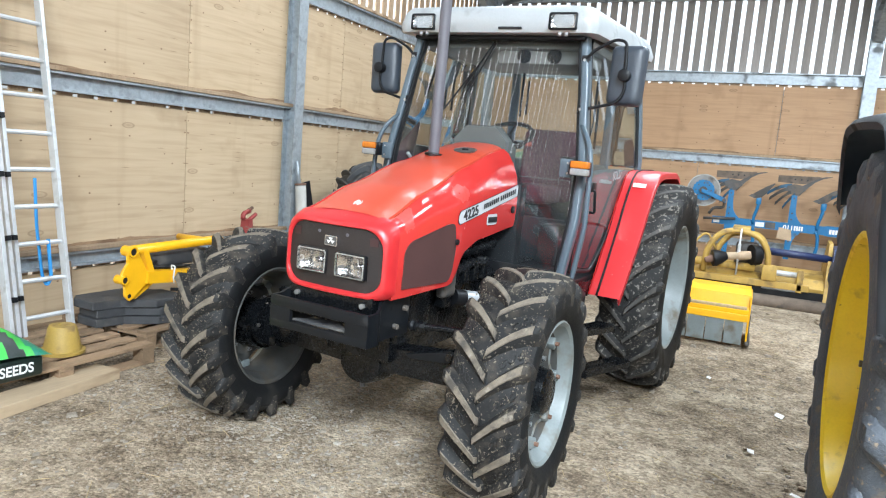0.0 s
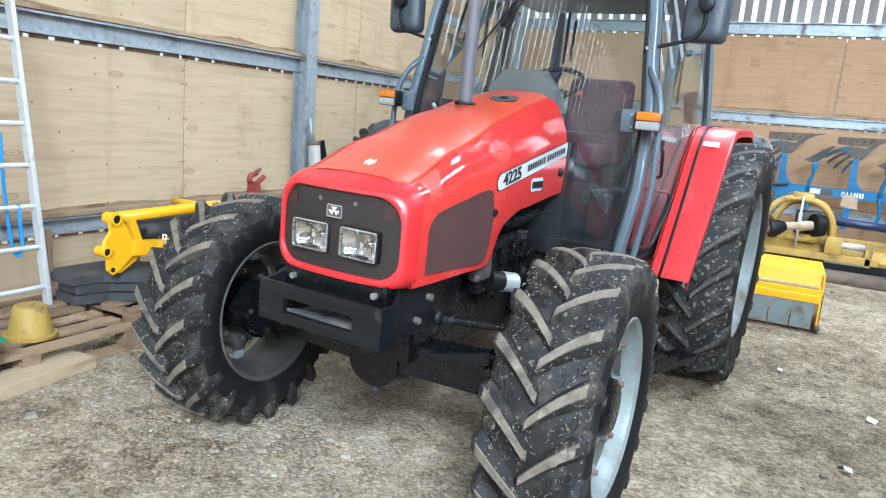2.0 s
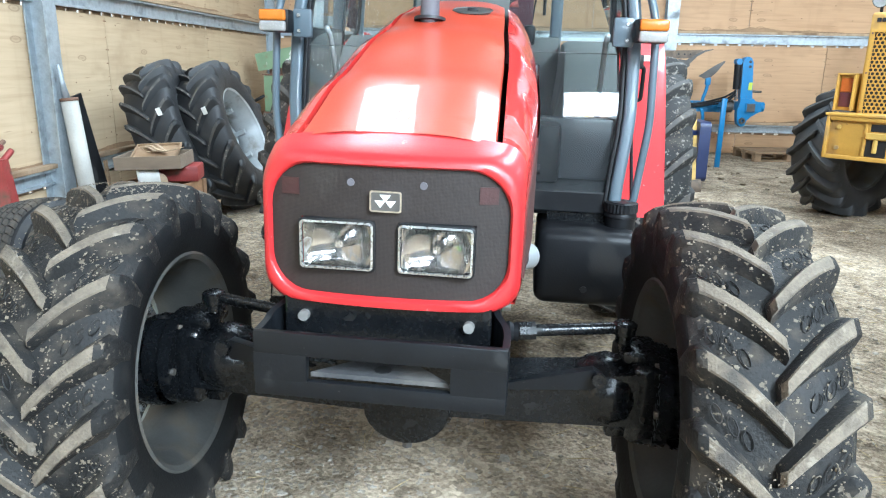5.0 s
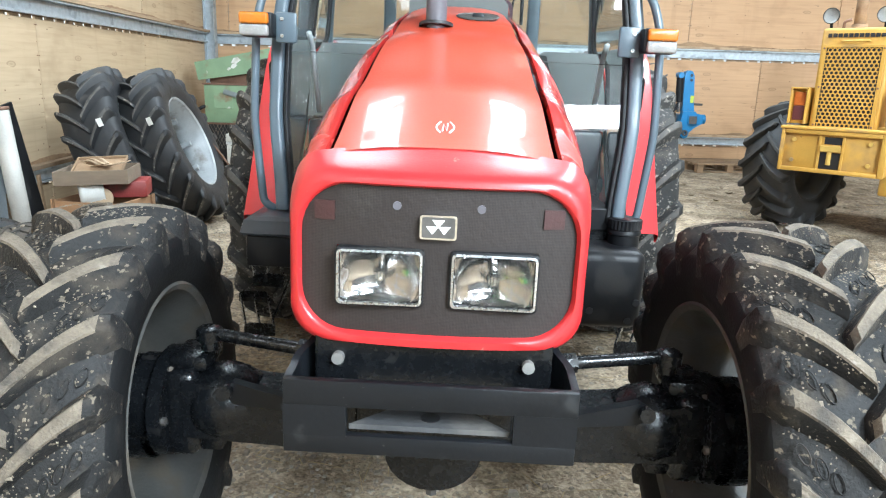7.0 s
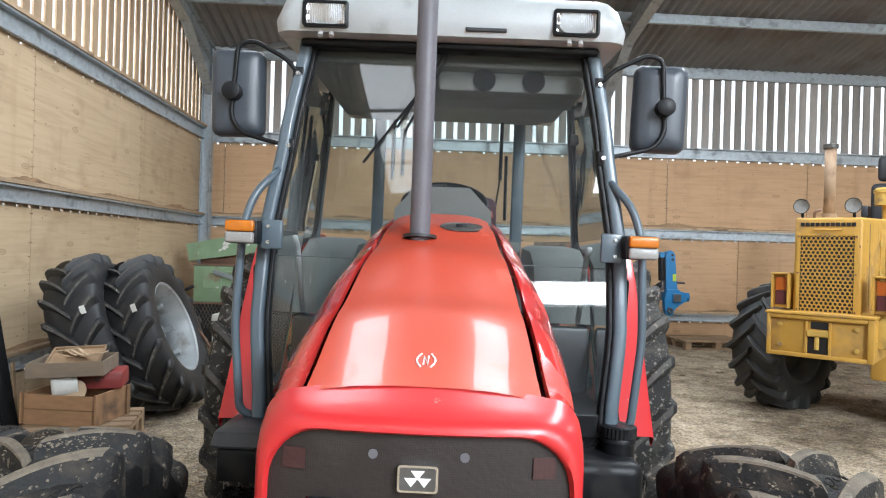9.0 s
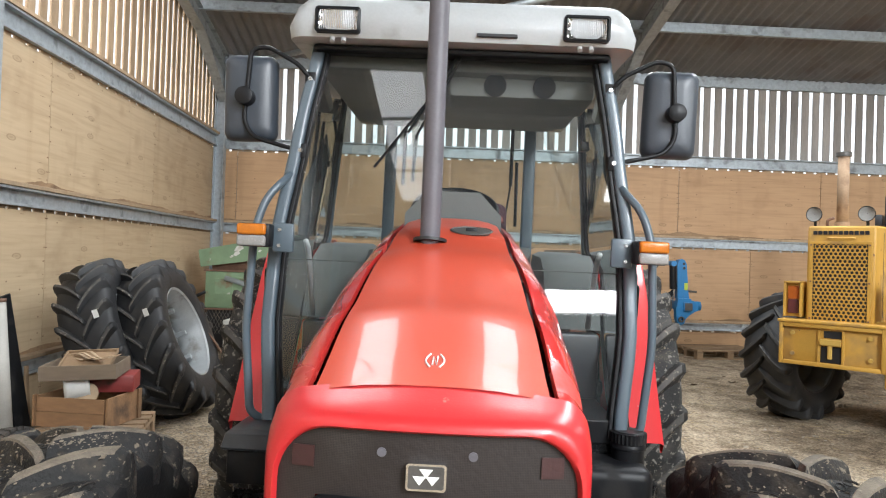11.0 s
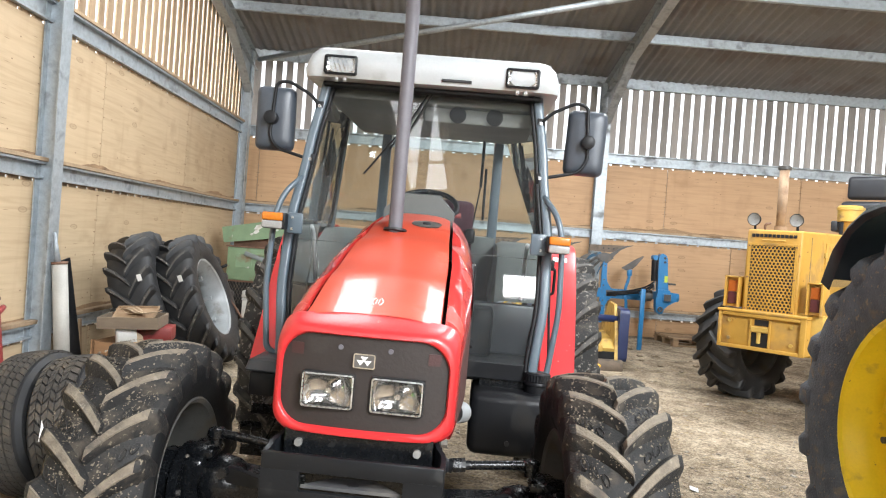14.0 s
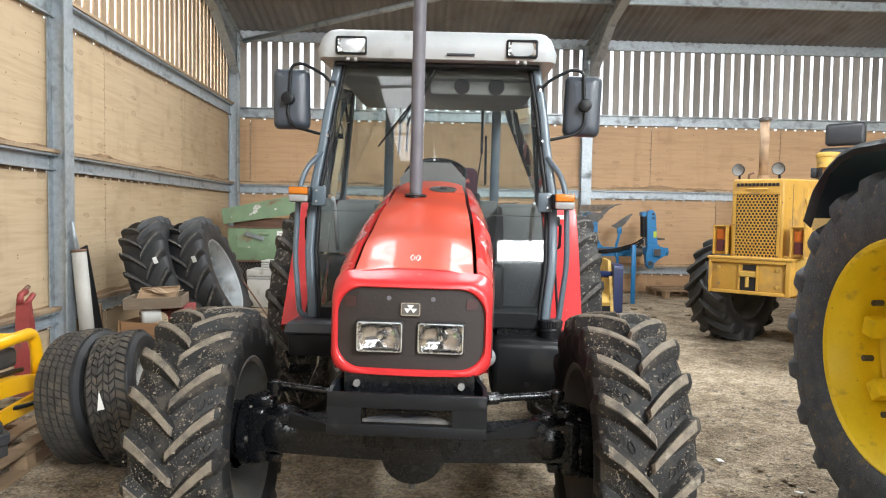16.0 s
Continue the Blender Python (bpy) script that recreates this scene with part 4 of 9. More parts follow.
def mud_crumbs(parent, R, W, lug_h, count, seed):
    """Crumbs of dried mud stuck between and on the bars of a tyre."""
    rnd = random.Random(seed)
    verts, faces = [], []
    base = [(-1, -1, -0.5), (1, -0.9, -0.5), (0.9, 1, -0.5), (-0.9, 0.9, -0.5), (-0.6, -0.7, 0.6), (0.7, -0.5, 0.7), (0.5, 0.7, 0.55), (-0.6, 0.5, 0.65)]
    quads = [(4, 5, 6, 7), (0, 1, 5, 4), (1, 2, 6, 5), (2, 3, 7, 6), (3, 0, 4, 7)]
    n_put = 0
    while n_put < count:
        a, t = rnd.uniform(0, 2 * math.pi), rnd.uniform(-0.92, 0.92)
        if noise.noise((math.cos(a) * 5 + seed, math.sin(a) * 5, t * 4)) < rnd.uniform(-0.15, 0.45):
            continue
        n_put += 1
        s = rnd.uniform(0.0007, 0.0022) if rnd.random() < 0.975 else rnd.uniform(0.0022, 0.0048)
        r = (R if rnd.random() < 0.35 else R - lug_h) - 0.004 - 0.030 * max(0, abs(t) - 0.5) ** 2 / 0.25 + s * 0.2
        n = len(verts)
        sx, sy = s * rnd.uniform(0.6, 1.6), s * rnd.uniform(0.6, 1.6)
        for px, py, pz in base:
            q, b = r + pz * s * 0.6 * rnd.uniform(0.8, 1.2), a + py * sy * rnd.uniform(0.8, 1.2) / r
            verts.append((t * W / 2 * 0.97 + px * sx * rnd.uniform(0.8, 1.2), -q * math.cos(b), q * math.sin(b)))
        faces.extend(tuple(i + n for i in f) for f in quads)
    me = bpy.data.meshes.new("dried_mud")
    me.from_pydata(verts, [], faces)
    me.materials.append(M["dried_mud"])
    ob = new("dried_mud", me)
    ob.parent = parent
    tagged(ob, "pale crumbs of dried mud", "", "", "stuff")


def rim_mesh(rr, W, dish, face=1, hub_r=0.14, deep=0.055, waves=8):
    """Steel wheel about x: wide rim bed, and a wavy-edged disc set in by dish from the middle."""
    h = W / 2 * 0.80
    bm = bmesh.new()
    prof = [(-h - 0.010, rr + 0.018), (-h - 0.016, rr + 0.006), (-h - 0.004, rr - 0.010), (-h * 0.86, rr - 0.016), (-h * 0.62, rr - 0.042), (0, rr - 0.05), (h * 0.62, rr - 0.042), (h * 0.86, rr - 0.016),
            (h + 0.004, rr - 0.010), (h + 0.016, rr + 0.006), (h + 0.010, rr + 0.018)]
    lathe(bm, prof, 64)
    d, n = dish, 96
    rows = []
    for k in range(n):
        a = 2 * math.pi * k / n
        edge = rr - 0.05 - 0.055 * (0.5 - 0.5 * math.cos(waves * a)) ** 0.7
        rows.append([bm.verts.new((w, r * math.cos(a), r * math.sin(a))) for w, r in
                     ((d, edge), (d + 0.012 * face, edge - 0.012), (d + deep * face, rr * 0.60), (d + deep * 0.9 * face, rr * 0.45), (d + 0.02 * face, hub_r), (d + 0.02 * face, 0.01))])
    for a, b in zip(rows, rows[1:] + rows[:1]):
        for i in range(5):
            bm.faces.new((a[i], a[i + 1], b[i + 1], b[i]))
    return bm


def front_wheel(u, parent, sgn):
    w = new("front_wheel")
    w.parent = parent
    # the two wheels do not stand quite alike: one leans in a little
    w.matrix_local = pose(u, 0.435, 0.572, 0, -0.8, 2.7) if sgn > 0 else pose(u - 0.022, 0.465, 0.533, 0, -2.8, 2.2)
    agri_tyre(w, 0.572, 0.372, 0.335, 19, 0.043, 0.040, marks=True)
    mud_crumbs(w, 0.572, 0.372, 0.043, 7000 if sgn < 0 else 4500, 5 + sgn)
    rim = part("rim", rim_mesh(0.335, 0.372, 0.075 * sgn, -0.6 * sgn, 0.12), ["rim_grey", "rim_dirty"], w, "dull grey steel rim, darker inside", 35)
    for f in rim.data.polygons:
        # the side under the tractor takes the darker material
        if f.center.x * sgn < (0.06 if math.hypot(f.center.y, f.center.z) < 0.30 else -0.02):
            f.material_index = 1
    bm = lathe(bmesh.new(), [(-0.10 * sgn, 0.145), (-0.04 * sgn, 0.145), (-0.03 * sgn, 0.125), (0.06 * sgn, 0.150), (0.075 * sgn, 0.145), (0.08 * sgn, 0.115), (0.135 * sgn, 0.108), (0.15 * sgn, 0.085), (0.15 * sgn, 0.004)], 28)
    part("hub", bm, "black", w, "black planetary hub", 35)
    for k in range(8):
        a = 2 * math.pi * k / 8
        part("wheel_nut", tube(bmesh.new(), [(0.025 * sgn, 0.175 * math.cos(a), 0.175 * math.sin(a)), (0.075 * sgn, 0.175 * math.cos(a), 0.175 * math.sin(a))], 0.013, 6), "steel", w)
        m = Matrix.Rotation(a, 4, "X")
        part("rim_clamp", B(0.052 * sgn, 0.10 * sgn, -0.028, 0.028, 0.245, 0.290, 0.008, m), "rim_grey", w, "", 30)
        part("clamp_bolt", tube(bmesh.new(), [m @ Vector((0.10 * sgn, 0, 0.268)), m @ Vector((0.118 * sgn, 0, 0.268))], 0.011, 6), "rust", w)
    return w


def rear_wheel(u, parent, sgn):
    w = new("rear_wheel")
    w.parent = parent
    w.matrix_local = pose(u, 2.86, 0.775 + 0.013 * sgn)
    agri_tyre(w, 0.785, 0.43, 0.465, 21, 0.040, 0.040, 16.0, mats=("rubber_muddy", "lug_dark"))
    mud_crumbs(w, 0.785, 0.43, 0.040, 6000, 9 + sgn)
    part("rim", rim_mesh(0.465, 0.43, -0.06 * sgn, sgn, 0.15), "rim_grey", w, "dull grey steel rim", 35)
    part("hub", lathe(bmesh.new(), [(-0.06 * sgn, 0.15), (0.03 * sgn, 0.14), (0.06 * sgn, 0.07), (0.06 * sgn, 0.004)], 24), "rim_grey", w, "", 35)
    for k in range(8):
        a = 2 * math.pi * k / 8
        part("wheel_nut", tube(bmesh.new(), [(-0.05 * sgn, 0.2 * math.cos(a), 0.2 * math.sin(a)), (0.02 * sgn, 0.2 * math.cos(a), 0.2 * math.sin(a))], 0.014, 6), "steel", w)
    return w


# ---- the red tractor: x across, y back from the grille, z up ----
tractor = thing("tractor", pose(-1.906, 3.568, 0.0, 0, 0.8, -4.2), "red four-wheel-drive farm tractor with grey cab, parked on earth floor", "tractor")
for sg in (-1, 1):
    front_wheel(0.862 * sg, tractor, sg)
    rear_wheel(0.94 * sg, tractor, sg)


def P(name, bm, material, label="", smooth=False, parent=None):
    return part(name, bm, material, parent or tractor, label, smooth)


def lerp(t, *pairs):
    """Piecewise linear value at t from (t, value) pairs."""
    for (a, x), (b, y) in zip(pairs, pairs[1:]):
        if t <= b:
            k = max(0.0, (t - a) / (b - a))
            k = k * k * (3 - 2 * k) * 0.4 + k * 0.6
            return x + (y - x) * k
    return pairs[-1][1]


def groove_u(v):
    return lerp(v, (0.10, 0.238), (0.6, 0.225), (1.1, 0.198), (1.47, 0.180))


def groove_z(v):
    return lerp(v, (0.10, 1.312), (0.45, 1.440), (0.9, 1.578), (1.25, 1.668), (1.47, 1.708))


def side_u(v):
    return lerp(v, (0.05, 0.300), (0.25, 0.316), (0.7, 0.330), (1.47, 0.318))


def low_z(v):
    return lerp(v, (0.05, 0.938), (0.62, 0.948), (0.68, 0.965), (0.735, 1.075), (0.80, 1.130), (0.95, 1.175), (1.47, 1.225))


def bonnet():
    vs = [0.10 + 1.37 * i / 34 for i in range(35)]
    # top panel between the grooves, gently crowned
    rings = []
    for v in vs:
        gu, gz = groove_u(v) - 0.006, groove_z(v)
        rings.append([(gu * s, v, gz - 0.004 * (v < 0.12) + 0.024 * (1 - abs(s) ** 3.5) - (0.012 if abs(s) == 1 else 0)) for s in (-1, -0.985, -0.8, -0.55, -0.28, 0, 0.28, 0.55, 0.8, 0.985, 1)])
    top = P("bonnet_top", loft(bmesh.new(), rings, False), "red_orange", "faded orange-red bonnet panel", 50)
    # side panels, rolled over at the top
    for sg in (-1, 1):
        rings = []
        for v in vs:
            gu, gz, su, lz = groove_u(v) + 0.006, groove_z(v), side_u(v), low_z(v)
            drop = 0.055 + 0.175 * (v - 0.1) / 1.37
            zs = gz - drop
            prof = [(gu, gz - 0.02), (gu + 0.002, gz - 0.002), (gu + (su - gu) * 0.30, gz - drop * 0.12), (gu + (su - gu) * 0.62, gz - drop * 0.40), (gu + (su - gu) * 0.86, gz - drop * 0.72), (su - 0.004, zs - 0.02),
                    (su, zs - 0.07), (su, zs + (lz - zs) * 0.6), (su - 0.004, lz + 0.03), (su - 0.008, lz), (su - 0.03, lz)]
            rings.append([(sg * a, v, b) for a, b in prof])
        sp = P("bonnet_side", loft(bmesh.new(), rings, False), "red", "glossy red bonnet side panel", 50)
        # dark mesh side vent, set a touch proud
        out = [(0.165, 0.985), (0.60, 0.975), (0.635, 1.03), (0.655, 1.16), (0.625, 1.285), (0.56, 1.285), (0.21, 1.215), (0.165, 1.17)]
        pts = bend([(0, a, b) for a, b in out] + [(0, *out[0])], 0.035, 3)[:-1]
        bm = bmesh.new()
        f = [bm.verts.new((sg * (side_u(p.y) + 0.004), p.y, p.z)) for p in pts]
        g = [bm.verts.new((sg * (side_u(p.y) - 0.004), p.y, p.z)) for p in pts]
        bm.faces.new(f)
        for i in range(len(f)):
            bm.faces.new((f[i], f[(i + 1) % len(f)], g[(i + 1) % len(f)], g[i]))
        P("side_vent", bm, "vent", "brown mesh side vent", False, sp)
        P("latch", tube(bmesh.new(), [(sg * 0.325, 0.652, 1.185), (sg * 0.343, 0.652, 1.185)], 0.016, 14), "plastic", "black bonnet latch", False, sp)
        P("latch", tube(bmesh.new(), [(sg * 0.315, 1.40, 1.335), (sg * 0.330, 1.40, 1.335)], 0.022, 14), "plastic", "", False, sp)
        # long silver decal with the model number
        for grow, off, mt, nm in ((0.004, 0.0030, "ink", "decal_edge"), (0.0, 0.0042, "sticker", "decal")):
            bm = bmesh.new()
            pts = rrect(0.655 - grow, 1.455 + grow, -grow, 0.070 + grow, (0.034, 0.006, 0.006, 0.034), 6)
            pts = [(v, z + 1.276 + 0.142 * (v - 0.66) / 0.785) for v, z in pts]

            ring = [bm.verts.new((sg * (side_u(v) + off), v, z)) for v, z in pts]
            bm.faces.new(ring)

            P(nm, bm, mt, "long silver model decal" if grow == 0 else "", False, sp)
        tilt = math.degrees(math.atan2(0.142, 0.785))
        for text, v, size in (("4225", 0.795, 0.076),):
            z = 1.276 + 0.142 * (v - 0.66) / 0.785 + 0.034
            words(text, size, pose(sg * (side_u(v) + 0.0058), v, z, 90, 0, 90 * sg) @ pose(0, 0, 0, 0, 0, tilt * sg), "ink", sp, squeeze=1.2)
        for v0, v1 in ((0.955, 1.165), (1.185, 1.425)):
            za, zb = 1.276 + 0.142 * (v0 - 0.66) / 0.785, 1.276 + 0.142 * (v1 - 0.66) / 0.785
            bm = bmesh.new()
            k = 8
            for j in range(k):
                a0, a1 = v0 + (v1 - v0) * (j + 0.08) / k, v0 + (v1 - v0) * (j + 0.82) / k
                q = [(a0, za + (zb - za) * (j + 0.08) / k + 0.022), (a1, za + (zb - za) * (j + 0.82) / k + 0.022), (a1, za + (zb - za) * (j + 0.82) / k + 0.052), (a0, za + (zb - za) * (j + 0.08) / k + 0.052)]
                bm.faces.new([bm.verts.new((sg * (side_u(v) + 0.0058), v, z)) for v, z in q])
            P("decal_bar", bm, "ink", "", False, sp)
        bm = bmesh.new()
        f = [bm.verts.new((sg * (side_u(v) + 0.004), v, z)) for v, z in rrect(1.02, 1.17, 1.255, 1.318, 0.02)]
        bm.faces.new(f)
        P("badge_plate", bm, "sticker", "", False, sp)
        P("badge_plate_bar", B(sg * 0.330, sg * 0.333 + sg * 0.001, 1.035, 1.155, 1.272, 1.302), "ink", "", False, sp)


def rr_fine(x0, x1, z0, z1, r, n):
    """A rounded rectangle whose long edges carry extra points."""
    pts = rrect(x0, x1, z0, z1, r, n)
    out = []
    for i, p in enumerate(pts):
        q = pts[(i + 1) % len(pts)]
        k = 8 if i % (n + 1) == n else 1
        out += [(p[0] + (q[0] - p[0]) * j / k, p[1] + (q[1] - p[1]) * j / k) for j in range(k)]
    return out


def ring_at(u, zb, zt, rb, rt, v, bulge, n=8):
    crown = max(0.0, (v - 0.01) / 0.108) * 0.020
    return [(x, v + bulge * (x / 0.3) ** 2, z + (crown * max(0.0, 1 - (x / 0.24) ** 2) if z > zb + 0.2 else 0)) for x, z in rr_fine(-u, u, zb, zt, (rb, rb, rt, rt), n)]


def fluted_dish(w, h, depth, m=None):
    """A rectangular lamp reflector: a fluted paraboloid cut by flat shelves above and below."""
    bm, nx, nz = bmesh.new(), 56, 14
    rows = []
    for j in range(nz + 3):
        k = min(nz, max(0, j - 1))
        z, row = -h + 2 * h * k / nz, []
        for i in range(nx + 1):
            x = -w + 2 * w * i / nx
            deep = max(0.0, 1 - (x * x + 0.8 * z * z) / (w * w)) * (0 if j in (0, nz + 2) else 1)
            row.append((x, -0.004 + depth * deep + 0.0010 * (i % 2), z))
        rows.append(row)
    loft(bm, rows, False)
    if m is not None:
        bmesh.ops.transform(bm, verts=bm.verts, matrix=m)
    return bm


def nose():
    rings = [ring_at(0.273, 0.966, 1.262, 0.090, 0.10, 0.022, 0.035), ring_at(0.276, 0.963, 1.265, 0.090, 0.10, 0.002, 0.035), ring_at(0.281, 0.957, 1.270, 0.09, 0.10, -0.006, 0.035),
             ring_at(0.292, 0.942, 1.282, 0.085, 0.10, -0.004, 0.035), ring_at(0.301, 0.935, 1.294, 0.075, 0.09, 0.014, 0.035), ring_at(0.305, 0.932, 1.304, 0.06, 0.075, 0.06, 0.02),
             ring_at(0.306, 0.934, 1.318, 0.05, 0.066, 0.118, 0.0)]
    n = P("nose_panel", loft(bmesh.new(), rings), "red_plastic", "bright red plastic nose surround", 60)
    P("grille", grille_sheet(), "grille", "brown-black perforated grille mesh", True)
    for sg in (-1, 1):
        # rectangular headlight: black bezel, reflector, ribbed glass
        cx = 0.1135 * sg
        v = 0.008 + 0.035 * (cx / 0.3) ** 2
        hl = new("headlight")
        hl.parent = tractor
        hl.matrix_local = pose(cx, v, 1.083, 0, 0, sg * -1.0)
        o, i = rrect(-0.0885, 0.0885, -0.0600, 0.0600, 0.012), rrect(-0.0845, 0.0845, -0.0560, 0.0560, 0.010)
        c = rrect(-0.0800, 0.0800, -0.0515, 0.0515, 0.008)
        part("bezel", loft(bmesh.new(), [[(x, 0.008, z) for x, z in o], [(x, -0.012, z) for x, z in o], [(x, -0.014, z) for x, z in i], [(x, -0.004, z) for x, z in i]]), "plastic", hl, "black bezel", 30)
        part("trim_ring", loft(bmesh.new(), [[(x, -0.004, z) for x, z in i], [(x, -0.015, z) for x, z in i], [(x, -0.016, z) for x, z in c], [(x, -0.006, z) for x, z in c]]), "steel", hl, "chrome trim ring", 30)
        part("reflector", fluted_dish(0.0785, 0.0505, 0.042), "reflector", hl, "fluted lamp reflector", True)
        part("bulb_shield", tube(bmesh.new(), [(0, 0.034, -0.004), (0, 0.012, -0.004)], [0.013, 0.010], 12), "chrome", hl)
        bm = bmesh.new()
        nx = 26
        xs = [(-0.080 + 0.16 * k / (2 * nx), -0.0085 if k % 2 == 0 else -0.0112) for k in range(2 * nx + 1)]
        loft(bm, [[(x, y, z) for x, y in xs] for z in (-0.050, 0.050)], False)
        part("lens", bm, "glass_lamp", hl, "ribbed glass lens")
        P("reflector_patch", slab(bmesh.new(), [(-0.021, -0.019), (0.021, -0.019), (0.021, 0.019), (-0.021, 0.019)], (-0.0012, 0.0012), "y"), "patch_dark", "", False, n).matrix_local = pose(0.226 * sg, 0.0276, 1.210, 0, 0, sg * 10)
        P("grille_rivet", tube(bmesh.new(), [(0.082 * sg, 0.016, 1.227), (0.082 * sg, 0.010, 1.227)], 0.0085, 14), "exhaust", "", False, n)
    # square badge with three plain wedges
    bd = P("badge", slab(bmesh.new(), rrect(-0.036, 0.036, 1.166, 1.214, 0.006), (0.012, -0.004), "y"), "chrome", "small chrome-edged badge")
    P("badge_field", slab(bmesh.new(), rrect(-0.032, 0.032, 1.170, 1.210, 0.004), (-0.003, -0.0052), "y"), "iron", "", False, bd)
    for du, zz in ((0.0, 1.2055), (-0.0115, 1.1925), (0.0115, 1.1925)):
        s = 0.0122
        P("badge_wedge", slab(bmesh.new(), [(du - s, zz), (du, zz - 0.0155), (du + s, zz)], (-0.005, -0.0068), "y"), "white", "", False, bd)


def grille_sheet():
    """The mesh sheet on the nose's bulge, open behind the two headlights."""
    bm = bmesh.new()
    xs = sorted([-0.280 + 0.56 * i / 44 for i in range(45)] + [-0.2010, -0.0260, 0.0260, 0.2010])
    zs = sorted([0.960 + 0.308 * i / 26 for i in range(27)] + [1.025, 1.141])
    outline = rrect(-0.281, 0.281, 0.960, 1.268, (0.075, 0.075, 0.085, 0.085))

    def inside(x, z):
        c, n = False, len(outline)
        for i in range(n):
            (x0, z0), (x1, z1) = outline[i], outline[i - 1]
            if (z0 > z) != (z1 > z) and x < (x1 - x0) * (z - z0) / (z1 - z0) + x0:
                c = not c
        return c

    vs = {}
    for a, b in zip(xs, xs[1:]):
        for c, d in zip(zs, zs[1:]):
            mx, mz = (a + b) / 2, (c + d) / 2
            if not inside(mx, mz) or (0.0260 < abs(mx) < 0.2010 and 1.025 < mz < 1.141):
                continue
            q = []
            for x, z in ((a, c), (b, c), (b, d), (a, d)):
                if (x, z) not in vs:
                    vs[x, z] = bm.verts.new((x, 0.010 + 0.035 * (x / 0.3) ** 2, z))
                q.append(vs[x, z])
            bm.faces.new(q)
    return bm


bonnet()
nose()


# ---- tractor: chassis, axle, engine ----
def chassis():
    # weight frame in front: a deep U of plate with a slot
    bm = bmesh.new()
    for v, w in ((-0.070, -0.050),):
        # front plate built round the slot
        box(bm, -0.29, 0.29, v, w, 0.733, 0.775, 0.004)
        box(bm, -0.29, 0.29, v, w, 0.834, 0.890, 0.004)
        box(bm, -0.29, -0.165, v, w, 0.772, 0.837)
        box(bm, 0.165, 0.29, v, w, 0.772, 0.837)
    fr = P("bumper_frame", bm, "frame_black", "heavy black front weight frame with slot", 30)
    for sg in (-1, 1):
        rings = []
        for u, v in [(p.x, p.y) for p in bend([(0.283, -0.062, 0), (0.285, 0.03, 0), (0.252, 0.075, 0), (0.252, 0.34, 0)], 0.03, 3)]:
            top = 0.888 + 0.055 * min(1, max(0, (v + 0.0) / 0.12))
            rings.append([(sg * (u - 0.008), v, 0.733), (sg * (u + 0.008), v, 0.733), (sg * (u + 0.008), v, top), (sg * (u - 0.008), v, top)])
        P("frame_side", loft(bmesh.new(), rings, True, True), "frame_black", "", 40, fr)
        P("bolt", tube(bmesh.new(), [(sg * 0.262, 0.20, 0.79), (sg * 0.285, 0.20, 0.79)], 0.014, 6), "iron", "", False, fr)
        P("bolt", tube(bmesh.new(), [(sg * 0.262, 0.28, 0.87), (sg * 0.285, 0.28, 0.87)], 0.014, 6), "iron", "", False, fr)
        P("bolt", tube(bmesh.new(), [(sg * 0.195, 0.022, 0.905), (sg * 0.195, 0.004, 0.905)], 0.013, 12), "steel_dull", "", False, fr)
    P("hitch_plate", slab(bmesh.new(), [(-0.162, -0.049), (0.162, -0.049), (0.065, 0.045), (-0.065, 0.045)], (0.779, 0.790), "z"), "weight_iron", "dusty black hitch plate", False, fr)
    # black disc in place of the plate's dark hole; no pin is modelled here
    P("hitch_pin", tube(bmesh.new(), [(0, -0.008, 0.7895), (0, -0.008, 0.7915)], 0.020, 18), "ink", "", False, fr)
    P("radiator_carrier", B(-0.245, 0.245, 0.02, 0.30, 0.80, 0.955, 0.006), "black", "", False)
    # engine and gearbox, dark and oily
    bm = bmesh.new()
    box(bm, -0.20, 0.20, 0.28, 1.35, 0.56, 1.02, 0.02)
    box(bm, -0.23, 0.23, 0.30, 0.62, 0.66, 0.96, 0.015)
    box(bm, -0.16, 0.16, 0.75, 1.42, 0.98, 1.30, 0.03)
    tube(bm, [(0.20, 0.78, 1.07), (0.245, 1.32, 1.12)], 0.035, 10)
    tube(bm, [(0.22, 0.80, 0.96), (0.24, 1.05, 1.02), (0.22, 1.30, 0.98)], 0.028, 10)
    for k in range(4):
        box(bm, 0.15, 0.26, 0.82 + k * 0.13, 0.88 + k * 0.13, 0.90, 1.04, 0.012)
    box(bm, 0.2, 0.27, 0.70, 0.78, 0.80, 1.06, 0.01)
    P("engine", bm, "black", "dark oily engine block", 35)
    P("fan_shroud", B(0.225, 0.285, 0.66, 0.80, 0.86, 1.12, 0.02), "iron")
    P("gearbox", B(-0.24, 0.24, 1.30, 2.75, 0.45, 0.95, 0.04), "black")
    f = P("oil_filter", tube(bmesh.new(), bend([(0.255, 0.83, 0.845), (0.30, 0.915, 0.832)], 0.01), 0.046, 18), "plastic", "", 40)
    P("filter_can", tube(bmesh.new(), [(0.289, 0.894, 0.835), (0.326, 0.965, 0.824)], 0.048, 20), "rim_silver", "pale grey oil filter can", 40, f)
